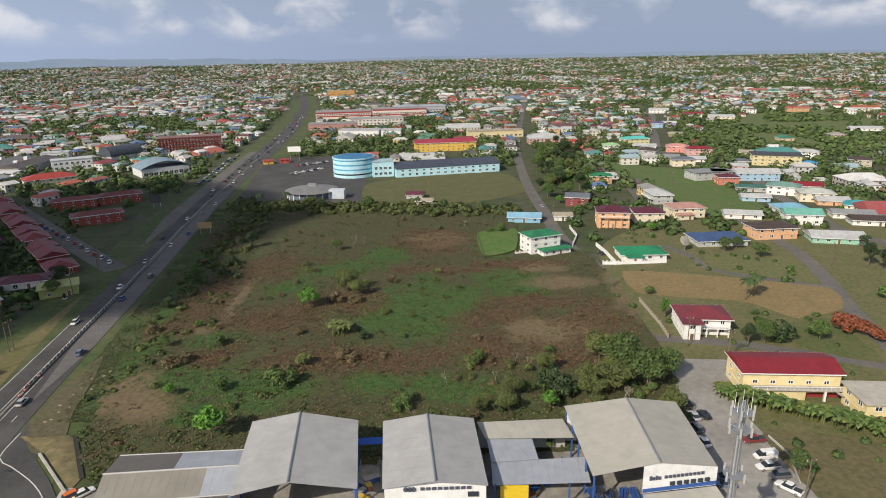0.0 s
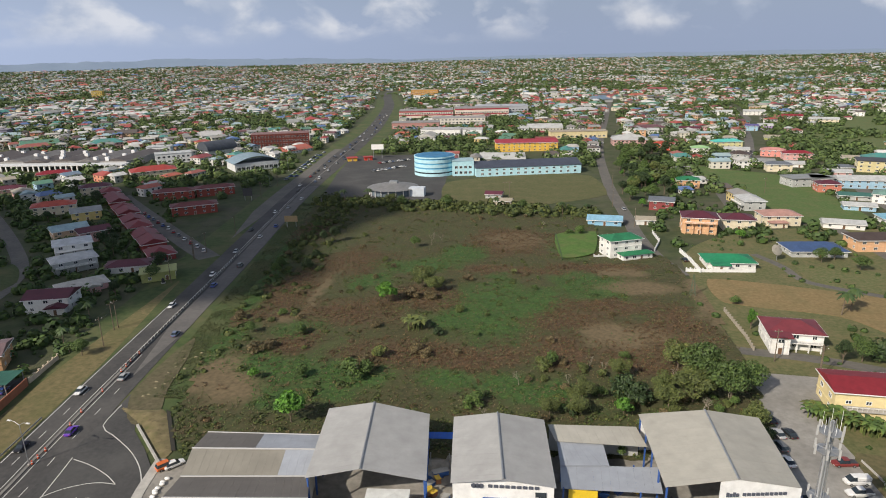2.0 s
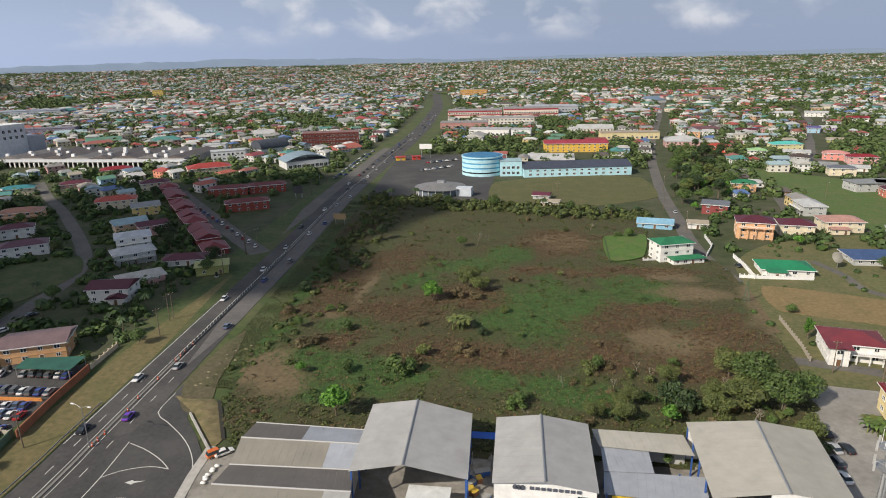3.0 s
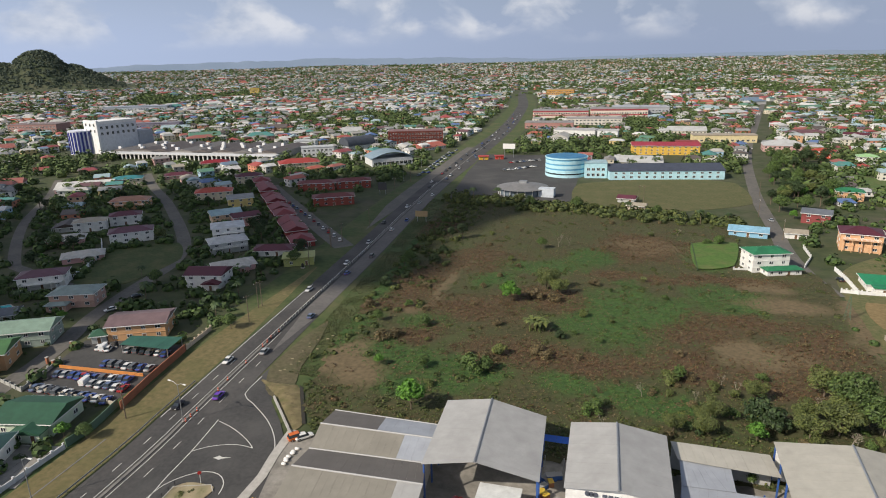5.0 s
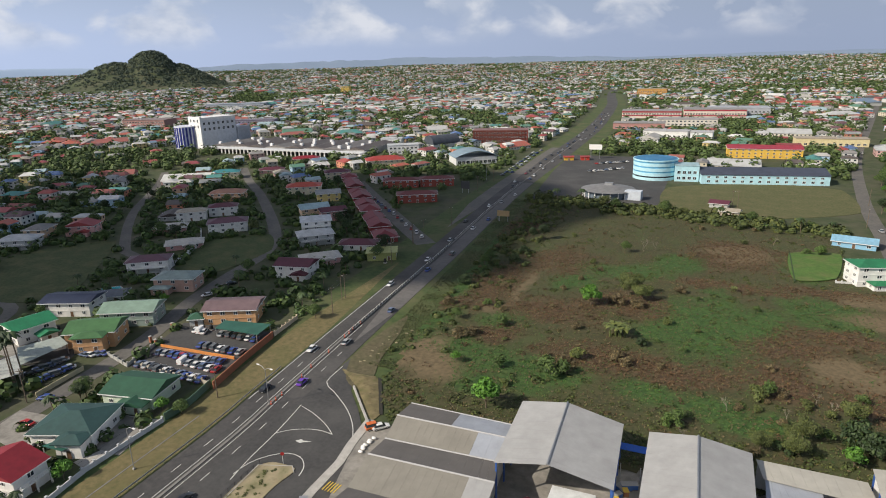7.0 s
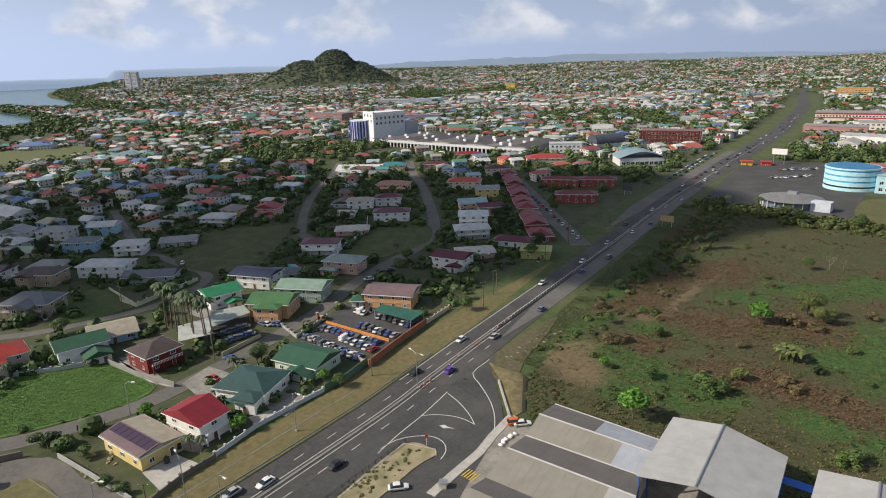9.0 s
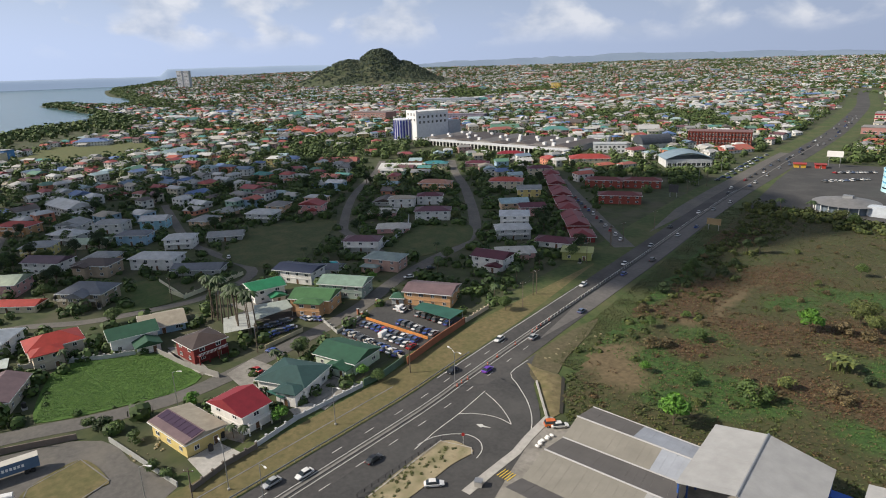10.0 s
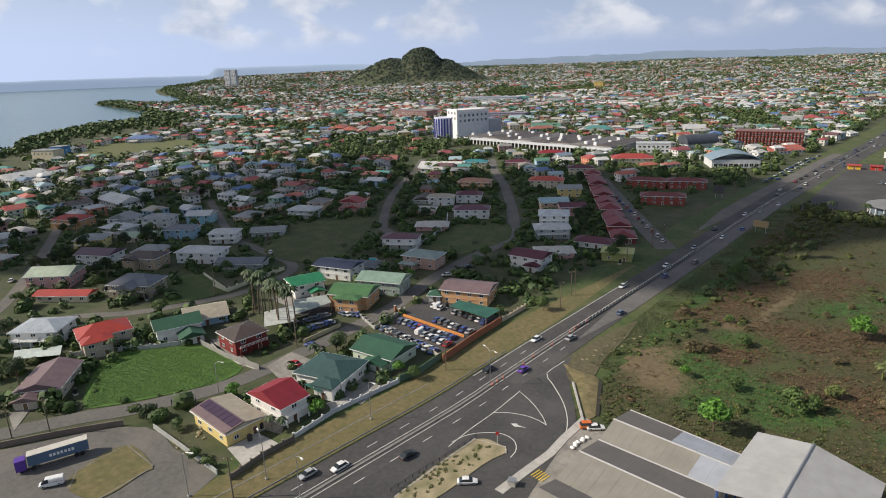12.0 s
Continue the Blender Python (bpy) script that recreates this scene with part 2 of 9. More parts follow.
def ground_z(x, y):
    """Height of the land: level round the field, rolling and rising far off, down into the sea at the coast."""
    r = math.hypot(x, y)
    z = 0.0
    if r > 900:
        z = 72 * max(0.0, (r - 1500) / 3400) ** 2.2 * (1 - 0.45 * step(0.72, 0.97, -x / r))
        z += 7 * step(900, 2400, r) * noise.noise(Vector((x / 620, y / 620, 0.3))) + 3 * step(900, 2000, r) * noise.noise(Vector((x / 210, y / 210, 7.3)))
    dry = step(-10, 140, x - coast_x(y) + 60 * noise.noise(Vector((x / 170, y / 170, 2.0))))
    return z * dry - 9 * (1 - dry)


def ground_sheet():
    rings = [0.0] + [20 * 1.0575 ** i for i in range(99)]
    rings = [r for r in rings if r < 4940] + [4940.0]
    n = 288
    verts = [(0, 0, 0)]
    for r in rings[1:]:
        for k in range(n):
            a = 2 * math.pi * k / n
            x, y = r * math.cos(a), r * math.sin(a)
            verts.append((x, y, ground_z(x, y) - 0.02))
    faces = [(0, 1 + k, 1 + (k + 1) % n) for k in range(n)]
    for i in range(len(rings) - 2):
        b, c = 1 + i * n, 1 + (i + 1) * n
        faces += [(b + k, c + k, c + (k + 1) % n, b + (k + 1) % n) for k in range(n)]
    me = bpy.data.meshes.new("ground")
    me.from_pydata(verts, [], faces)
    me.materials.append(surface("town_ground", (0.028, 0.045, 0.014), (0.066, 0.08, 0.03), rough=0.95, scale=0.16, bump=0.3,
                                dirt=(0.10, 0.085, 0.06), dirt_amount=0.7, dirt_scale=0.05))
    me.shade_smooth()
    tagged(new("ground", me), "dry tropical grass and bare soil between the houses", "ground", kind="structure")


ground_sheet()
bm = bmesh.new()
prism(bm, ccw([(-4950, -4000), (-780, -4000), (-780, 400), (-1500, 900), (-3200, 2300), (-4950, 2300)]), -14, -3.0)
WATER = surface("sea_water", (0.06, 0.13, 0.15), (0.075, 0.15, 0.165), rough=0.22, scale=0.004, bump=0.0, dirt=(0.05, 0.11, 0.14), dirt_amount=0.6, dirt_scale=0.0015)
structure("water", bm, WATER, "calm pale grey-green sea of a gulf", "sea")


def ridge(name, mat, label, r0, r1, a0, a1, height, seed, n=220, uneven=1.0):
    """A long range of hills between two bearings (degrees left of straight ahead)."""
    bm = bmesh.new()
    rows = []
    for i in range(n + 1):
        a = radians(a0 + (a1 - a0) * i / n)
        edge = math.sin(math.pi * i / n) ** 0.5
        h = height(i / n) * edge
        row = []
        for k in range(9):
            t = k / 8
            r = r0 + (r1 - r0) * t
            x, y = -math.sin(a) * r, math.cos(a) * r
            bulge = math.sin(math.pi * min(1, t * 1.25)) if t < 0.8 else 0
            hz = h * bulge * (0.8 + uneven * (0.5 * noise.noise(Vector((x / 190, y / 190, seed))) + 0.2 * noise.noise(Vector((x / 60, y / 60, seed)))))
            row.append(bm.verts.new((x, y, ground_z(x, y) - 3 + hz)))
        rows.append(row)
    for u, v in zip(rows, rows[1:]):
        for k in range(8):
            bm.faces.new((u[k], u[k + 1], v[k + 1], v[k]))
    return structure(name, bm, mat, label, "hills", smooth=True)


# Haze is put into both far materials: pale blue colour and a faint glow.
HAZED_FAR_LAND = surface("hazed_far_land", (0.12, 0.16, 0.21), (0.14, 0.18, 0.23), rough=1.0, scale=0.003, dirt=(0.16, 0.20, 0.24), dirt_amount=0.4, dirt_scale=0.002)
far_skin = HAZED_FAR_LAND.node_tree.nodes["Principled BSDF"]
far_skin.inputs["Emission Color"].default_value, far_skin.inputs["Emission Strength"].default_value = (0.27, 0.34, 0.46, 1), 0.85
HAZED_HILLS = surface("hazed_hills", (0.10, 0.13, 0.17), (0.12, 0.15, 0.19), rough=1.0, scale=0.003, dirt=(0.13, 0.16, 0.19), dirt_amount=0.4, dirt_scale=0.002)
blue_skin = HAZED_HILLS.node_tree.nodes["Principled BSDF"]
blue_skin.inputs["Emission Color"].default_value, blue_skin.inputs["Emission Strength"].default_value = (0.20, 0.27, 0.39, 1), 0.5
ridge("backdrop", HAZED_HILLS, "range of low hills on the horizon, blue with painted haze", 4450, 4900, 8, 54, lambda s: 62, 3.0, uneven=0.5)
# Added glowing strip that lifts the sea's edge to the true horizon.
ridge("backdrop_sea", HAZED_FAR_LAND, "pale line of the sea's horizon with low land, haze painted in", 4820, 4935, 50, 118, lambda s: 88 + 7 * (1 - step(0.15, 0.45, s)), 8.0, uneven=0.06)
ridge("backdrop_low", HAZED_HILLS, "low land along the horizon, blue with painted haze", 4500, 4900, -50, 24, lambda s: 34, 5.0, uneven=0.4)

# ---------------------------------------------------------------- roads
def slab_of(name, pts, z, mat, label, category, drop=0.2):
    bm = bmesh.new()
    prism(bm, ccw(sited_all(pts)), z - drop, z)
    return structure(name, bm, mat, label, category)


HIGHWAY = smooth_line([(-94.5, -45), (-98.4, 5), (-102.4, 48), (-106.3, 90), (-108.8, 106), (-113.4, 136.5), (-117.5, 166), (-121.8, 197), (-125.6, 225), (-130.4, 258),
                       (-141, 328), (-150.8, 401), (-161, 496), (-167, 550), (-176, 640), (-192, 780), (-220, 963), (-262, 1203), (-330, 1500), (-380, 1760)], 6)


def road(name, pts, w, mat, label, z=0.06, step_m=5.0):
    bm = bmesh.new()
    ribbon(bm, smooth_line(sited_all(pts), step_m), w, lambda x, y: ground_z(x, y) + z, drop=0.25)
    return structure(name, bm, mat, label, "road")


bm = bmesh.new()
ribbon(bm, HIGHWAY, 50, lambda x, y: ground_z(x, y) + 0.04, off=0, drop=0.3)
VERGE = surface("verge_grass", (0.032, 0.062, 0.014), (0.075, 0.10, 0.03), rough=0.95, scale=0.35, bump=0.3, dirt=(0.13, 0.115, 0.055), dirt_amount=0.7, dirt_scale=0.06)
structure("verge", bm, VERGE, "mown grass verge along the highway, dry in places", "grass")
bm = bmesh.new()
ribbon(bm, [p for p in HIGHWAY if p.y < 230], lambda s: 12 * min(1, 3.5 * (1.02 - s)), 0.07, off=-14, drop=0.1)
DRY_VERGE = surface("dry_verge", (0.10, 0.09, 0.036), (0.185, 0.148, 0.068), rough=0.96, scale=0.6, bump=0.4, dirt=(0.08, 0.095, 0.028), dirt_amount=0.7, dirt_scale=0.06)
structure("verge_dry", bm, DRY_VERGE, "straw-coloured dry verge between the highway and the estate", "grass")
bm = bmesh.new()
HW_LEN = len(HIGHWAY) - 1


def hw_width(s):
    y = HIGHWAY[round(s * HW_LEN)].y
    return 15.6 + 0.8 * step(190, 240, y) + 3 * step(420, 560, y)


ribbon(bm, HIGHWAY, hw_width, lambda x, y: ground_z(x, y) + 0.12, off=0.4, drop=0.3)
structure("road_highway", bm, HIGHWAY_TOP, "dark asphalt dual carriageway with white lines", "highway")
bm = bmesh.new()
ribbon(bm, [p for p in HIGHWAY if 138 < p.y < 420], lambda s: 7.0 * min(1, s * 9), lambda x, y: 0.142, off=4.7, drop=0.05)
structure("road_old_lane", bm, surface("grey_lane", (0.105, 0.10, 0.097), (0.15, 0.142, 0.135), rough=0.92, scale=0.5, bump=0.2, dirt=(0.085, 0.082, 0.08), dirt_amount=0.6, dirt_scale=0.08), "older paler asphalt of the outer lanes", "road")
bm = bmesh.new()
LAYBY = [p for p in HIGHWAY if 285 < p.y < 610]
ribbon(bm, LAYBY, lambda s: 10 * min(1, s * 6), lambda x, y: 0.1, off=-11.6, drop=0.2)
structure("road_layby", bm, ASPHALT_OLD, "worn grey layby beside the carriageway", "road")
ESTATE = [(-190, -40), (-176, 2), (-170, 20), (-164, 34), (-160, 55), (-163, 77), (-168, 100), (-175, 125), (-188, 154), (-196, 180), (-205, 212), (-228, 245),
          (-299, 312), (-351, 355), (-400, 400)]
road("road_estate", ESTATE, 6.6, ASPHALT_OLD, "worn grey estate road between house plots")
road("road_estate_2", [(-250, -10), (-278, 13), (-337, 35), (-420, 60)], 5.2, ASPHALT_OLD, "worn grey estate road")
road("road_estate_3", [(-255, 20), (-250, 35), (-239, 50), (-233, 68), (-230, 93), (-245, 120), (-287, 121), (-321, 123), (-420, 150)], 4.8, ASPHALT_OLD, "narrow worn estate lane")
road("road_estate_4", [(-225, 175), (-262, 185), (-280, 194), (-341, 246), (-402, 313), (-450, 360)], 5.4, ASPHALT_OLD, "straight worn estate road")
road("road_terrace", [(-142, 254), (-172, 283), (-223, 334), (-268, 380)], 10, ASPHALT_OLD, "parking road beside the red terrace")
road("road_side", [(165, 1300), (112, 920), (71, 620), (57, 440), (55.6, 340), (55.2, 300), (57.5, 270), (63, 244)], 7, ASPHALT_OLD, "narrow grey lane with trees along it")
road("road_lane", [(154, 330), (154, 263), (146, 225), (138, 198), (131, 166), (126, 130), (124, 90)], 6, ASPHALT_OLD, "narrow lane between bare plots")
road("road_bend", [(100, 275), (106, 258), (107, 243), (114, 235), (141, 219)], 3.5, ASPHALT_OLD, "curved concrete driveway")
road("road_drive", [(62, 178), (86, 173), (112, 162), (132, 152)], 5, ASPHALT_OLD, "driveway past the yellow hall")
road("road_street", [(330, 1100), (290, 884), (265, 820), (225, 675), (198, 583), (196, 540), (205, 500)], 8, ASPHALT_OLD, "straight street lined with houses")
road("road_street_2", [(128, 463), (124, 420), (118, 373), (115, 352)], 5.5, ASPHALT_OLD, "short grey access road")
road("road_street_3", [(225, 455), (210, 412), (204, 381), (200, 347), (196, 317), (194, 291), (205, 262)], 8, ASPHALT_OLD, "street between low houses")
slab_of("pavement_junction", [(-96, 30), (-98.2, 58), (-101, 85), (-102.5, 112), (-104.3, 138), (-100, 134), (-93, 122), (-86, 115), (-80, 108), (-74, 90), (-69, 76), (-66, 30)], 0.135, ASPHALT, "fresh dark asphalt of the junction mouth", "road")
slab_of("pavement_yard", [(62, 164), (85, 162), (79, 150), (71, 150), (73, 123), (72, 60), (50, 60), (54, 103), (59, 143)], 0.10, surface("pale_yard", (0.24, 0.23, 0.21), (0.34, 0.325, 0.30), rough=0.9, scale=0.5, bump=0.1, dirt=(0.13, 0.125, 0.115), dirt_amount=0.6, dirt_scale=0.05), "pale grey worn yard and parking strip beside the sheds", "yard")
slab_of("pavement_depot", [(-172, -30), (-168, 0), (-162, 17), (-158, 26), (-153, 31), (-147, 33), (-139, 33), (-122, 37), (-116, 25), (-120, -30)], 0.10, ASPHALT_OLD, "grey turning circle of a depot", "yard")
slab_of("pavement_lot", [(-163, 107), (-173, 137), (-161, 141), (-137, 143), (-133, 110), (-148, 106)], 0.10, ASPHALT, "dark asphalt lot of a used car dealer", "car lot")
slab_of("pavement_lot_2", [(-180, 96), (-186, 108), (-206, 112), (-204, 92)], 0.10, ASPHALT, "dark asphalt lot beneath open roofs", "car lot")
slab_of("pavement_park", [(-128, 366), (-146, 470), (-158, 560), (-101, 566), (-58, 459), (-52, 373), (-99, 362)], 0.10, ASPHALT, "large dark parking lot beside the round blue building", "parking lot")


# ---------------------------------------------------------------- the field
FIELD = [(-82, 118), (-93, 150), (-103, 210), (-115, 280), (-128, 366), (-75, 364), (0, 346), (37, 335), (36, 288), (62, 268), (66, 230), (64, 160), (60, 146), (58, 127), (28, 121), (-70, 112)]
#          x, y, radius across, radius along, how much
GREEN_SPOTS = [(-10, 203, 17, 22), (-21, 196, 8, 12), (6, 213, 8, 10), (24, 230, 11, 13), (32, 222, 6, 5), (-50, 247, 15, 8), (-36, 252, 8, 8), (-27, 268, 10, 10), (-9.5, 236, 5, 4), (-16, 151, 13, 5), (-66, 151, 11, 9), (-77, 157, 8, 6),
               (-96, 165, 6, 24), (-104, 208, 6, 30), (-114, 262, 6, 34), (-58, 140, 11, 6), (23.4, 284.2, 9, 18), (-48, 152, 8, 7), (3, 148, 12, 5), (-72, 180, 7, 6), (-60, 228, 8, 9)]
BROWN_SPOTS = [(30, 208, 16, 6), (45, 188, 10, 11), (53, 196, 7, 14), (-36, 212, 14, 11), (-76, 252, 13, 17), (-5, 289, 18, 21), (-33, 166, 17, 9), (-60, 196, 15, 12), (-14, 166, 14, 7), (10, 172, 12, 9), (36, 168, 12, 9), (-88, 215, 8, 24),
               (15, 195, 12, 9), (-70, 170, 8, 7), (27, 251, 20, 5), (-4, 245, 22, 4), (-95, 190, 5, 8), (-110, 300, 10, 20)]
SOIL_SPOTS = [(-86, 150, 6, 11), (-79, 141, 7, 9), (-89, 143, 4, 6), (29, 184, 9, 9), (45, 229, 14, 7), (36, 186, 8, 6), (-77, 215, 2.2, 26), (-82, 190, 4, 4), (66, 215, 4, 28), (-3, 290, 12, 12), (40, 245, 8, 5)]


def spots(rows, x, y):
    v = 0.0
    for cx, cy, rx, ry in rows:
        d = ((x - cx) / rx) ** 2 + ((y - cy) / ry) ** 2
        if d < 4:
            v = max(v, 1 - d / 2.2)
    return max(0.0, v)


def ragged(x, y, k=1.0):
    return k * (noise.noise(Vector((x / 9, y / 9, 1.7))) + 0.6 * noise.noise(Vector((x / 3.1, y / 3.1, 4.1))))


def zones(x, y):
    """How lush, how dead and how bare the field is at a place, each 0 to 1."""
    r = ragged(x, y, 0.5)
    x, y = x + 4.5 * noise.noise(Vector((x / 16, y / 16, 6.0))) + 3 * noise.noise(Vector((x / 5, y / 5, 8.0))), y + 4.5 * noise.noise(Vector((x / 16, y / 16, 12.0))) + 2.5 * noise.noise(Vector((x / 4, y / 4, 21.0)))
    return (max(0, min(1, spots(GREEN_SPOTS, x, y) * 1.5 + r - 0.12)), max(0, min(1, spots(BROWN_SPOTS, x, y) * 1.25 - r - 0.1)),
            max(0, min(1, spots(SOIL_SPOTS, x, y) * 1.6 + r * 0.7 - 0.2)))


def inside(pts, x, y):
    c = False
    for (xa, ya), (xb, yb) in zip(pts, pts[1:] + pts[:1]):
        if (ya > y) != (yb > y) and x < xa + (xb - xa) * (y - ya) / (yb - ya):
            c = not c
    return c


def field_z(x, y):
    return 0.08 + 0.35 * (1 + noise.noise(Vector((x / 22, y / 22, 3.3)))) * 0.6


def mixed(nt, fac, a, b):
    m = node(nt, "ShaderNodeMix", data_type="RGBA")
    nt.links.new(fac, m.inputs[0])
    nt.links.new(a, m.inputs[6])
    nt.links.new(b, m.inputs[7])
    return m.outputs[2]


def field_material():
    m = surface("field_grass", (0.028, 0.037, 0.012), (0.086, 0.072, 0.031), rough=0.97, scale=0.9, bump=0.7, dirt=(0.062, 0.072, 0.024), dirt_amount=0.8, dirt_scale=0.09)
    nt = m.node_tree
    p = nt.nodes["Principled BSDF"]
    col = p.inputs["Base Color"].links[0].from_socket
    at = node(nt, "ShaderNodeAttribute", attribute_name="zone")
    sep = node(nt, "ShaderNodeSeparateColor")
    nt.links.new(at.outputs["Color"], sep.inputs[0])
    co = node(nt, "ShaderNodeTexCoord")
    for k, (a, b) in enumerate((((0.022, 0.058, 0.012), (0.062, 0.12, 0.026)), ((0.05, 0.032, 0.018), (0.125, 0.078, 0.042)), ((0.10, 0.076, 0.04), (0.17, 0.128, 0.07)))):
        n = node(nt, "ShaderNodeTexNoise")
        n.inputs["Scale"].default_value, n.inputs["Detail"].default_value = 0.8, 6
        nt.links.new(co.outputs["Object"], n.inputs["Vector"])
        r = node(nt, "ShaderNodeValToRGB")
        r.color_ramp.elements[0].position, r.color_ramp.elements[1].position = 0.3, 0.7
        r.color_ramp.elements[0].color, r.color_ramp.elements[1].color = (*a, 1), (*b, 1)
        nt.links.new(n.outputs["Fac"], r.inputs[0])
        col = mixed(nt, sep.outputs[k], col, r.outputs[0])
    nt.links.new(col, p.inputs["Base Color"])
    return m


def field_sheet():
    s = 2.0
    ids, verts, faces, zone = {}, [], [], []

    def vert(i, j):
        if (i, j) not in ids:
            x, y = i * s + 0.8 * noise.noise(Vector((i * 0.7, j * 0.7, 0))), j * s + 0.8 * noise.noise(Vector((i * 0.7, j * 0.7, 9)))
            ids[i, j] = len(verts)
            verts.append((x, y, field_z(x, y)))
            zone.extend((*zones(x, y), 1.0))
        return ids[i, j]
    for i in range(-75, 36):
        for j in range(50, 195):
            if inside(FIELD, (i + 0.5) * s, (j + 0.5) * s):
                faces.append((vert(i, j), vert(i + 1, j), vert(i + 1, j + 1), vert(i, j + 1)))
    me = bpy.data.meshes.new("field")
    me.from_pydata(verts, [], faces)
    me.attributes.new("zone", "FLOAT_COLOR", "POINT").data.foreach_set("color", zone)
    me.materials.append(field_material())
    me.shade_smooth()
    tagged(new("ground_field", me), "overgrown vacant field of dry brown and green grass", "field", kind="structure")


field_sheet()


def rounded(pts, step_m=3.0, ease=0.45):
    """The outline through pts with its corners eased."""
    n = len(pts)
    out = []
    for i in range(n):
        a, b, c, d = (Vector(pts[(i + k) % n]) for k in (-1, 0, 1, 2))
        m = max(2, int((c - b).length / step_m))
        for k in range(m):
            t = k / m
            p = 0.5 * (2 * b + (c - a) * t + (2 * a - 5 * b + 4 * c - d) * t * t + (3 * b - a - 3 * c + d) * t ** 3)
            out.append(tuple(p.lerp(b.lerp(c, t), ease)))
    return out


def lawn(name, pts, a, b, label, z=0.12, dirt=(0.16, 0.13, 0.06)):
    m = surface("turf_" + name, a, b, rough=0.96, scale=0.7, bump=0.4, dirt=dirt, dirt_amount=0.45, dirt_scale=0.12)
    return slab_of(name, rounded(pts), z, m, label, "lawn")


lawn("lawn_15", [(63, 62), (64, 150), (67, 262), (90, 300), (150, 325), (250, 330), (262, 200), (220, 64)], (0.065, 0.085, 0.026), (0.15, 0.14, 0.06), "rough dry grass between the plots", z=0.035, dirt=(0.20, 0.15, 0.08))
lawn("lawn", [(-174.3, 21.7), (-202.3, 31.8), (-205.3, 40.3), (-192.1, 59.0), (-166.7, 62.1), (-163.3, 51.2)], (0.035, 0.095, 0.012), (0.085, 0.165, 0.025), "lush bright green grass of an empty plot", dirt=(0.05, 0.10, 0.015))
lawn("lawn_2", [(-238.4, 62.1), (-269.9, 74.1), (-265.5, 87.7), (-235.0, 85.7)], (0.03, 0.065, 0.012), (0.065, 0.10, 0.024), "green lawn of a walled plot")
lawn("lawn_3", [(-276.3, 120.9), (-312.3, 149.1), (-313.9, 170.4), (-292.8, 198.7), (-238.7, 139.3), (-250.5, 123.4)], (0.03, 0.052, 0.012), (0.07, 0.085, 0.03), "rough grass of an empty plot")
lawn("lawn_4", [(-225.9, 178.0), (-247.6, 219.2), (-226.1, 238.9), (-205.6, 217.2), (-203.8, 184.1)], (0.035, 0.06, 0.015), (0.07, 0.09, 0.03), "dark rough grass of an empty plot")
lawn("lawn_5", [(71.8, 240.6), (99.7, 235.0), (141.7, 217.7), (135.6, 198.5), (115.9, 190.8), (105.1, 206.1), (71.3, 216.1)], (0.17, 0.12, 0.05), (0.26, 0.19, 0.09), "bare ochre soil of a cleared plot", dirt=(0.13, 0.12, 0.05))
lawn("lawn_6", [(126.2, 512.4), (145.1, 494.3), (183.8, 461.0), (180.3, 338.4), (148.1, 326.1), (133.3, 358.2)], (0.05, 0.10, 0.02), (0.10, 0.15, 0.04), "open green slope between houses")
lawn("lawn_7", [(73.8, 127.7), (99.5, 120.3), (100.6, 102.1), (74.5, 102.3), (72.0, 115.1)], (0.07, 0.075, 0.03), (0.15, 0.12, 0.06), "rough brown scrub below the yellow hall")
lawn("lawn_8", [(308.5, 720.9), (456.3, 929.3), (571.3, 932.3), (513.8, 720.2), (373.9, 517.6), (326.8, 523.3), (292.6, 587.6), (271.1, 638.7)], (0.06, 0.10, 0.025), (0.12, 0.15, 0.05), "open rolling grass with bushes")
lawn("lawn_9", [(-792.1, 126.2), (-879.6, 187.8), (-836.0, 281.8), (-721.9, 247.2), (-728.4, 157.3)], (0.065, 0.085, 0.026), (0.125, 0.14, 0.05), "pale green open field before the mangroves", z=0.4)
lawn("lawn_10", [(16.6, 262.6), (15.5, 299.7), (35.3, 305.9), (31.3, 270.1)], (0.05, 0.11, 0.018), (0.09, 0.17, 0.03), "mown green lawn beside the green-roofed house", z=0.85)
lawn("lawn_11", [(-54.5, 436.1), (3.1, 470.1), (47.3, 462.8), (51.5, 396.9), (4.4, 364.8), (-47.5, 371.8)], (0.055, 0.075, 0.02), (0.12, 0.11, 0.045), "rough open ground behind the blue building")
lawn("lawn_12", [(138.8, 254.3), (112.6, 260.7), (110.4, 244.8), (116.2, 236.1), (142.1, 224.9), (147.5, 249.2)], (0.07, 0.10, 0.025), (0.16, 0.15, 0.07), "dry mown grass above the driveway")
lawn("lawn_13", [(108.8, 185.7), (125.6, 190.3), (123.7, 159.5), (105.9, 168.8)], (0.05, 0.08, 0.02), (0.11, 0.12, 0.04), "garden grass behind the yellow hall")
lawn("lawn_14", [(-98.3, 127.1), (-104.6, 138.9), (-105.9, 159.8), (-104.9, 172.6), (-99.9, 158.5), (-95.7, 140.6), (-91.3, 129.7), (-93.4, 123.8)], (0.068, 0.062, 0.032), (0.135, 0.112, 0.064), "bare trodden soil beside the highway", z=0.2, dirt=(0.07, 0.085, 0.03))
slab_of("island_depot", rounded([(-139.1, 11.1), (-145.0, 13.9), (-148.0, 25.1), (-135.0, 27.2), (-133.9, 24.9), (-131.1, 15.5)], 1.0, 0.05), 0.28, DRY_VERGE, "raised island of dry grass with a kerb", "island")
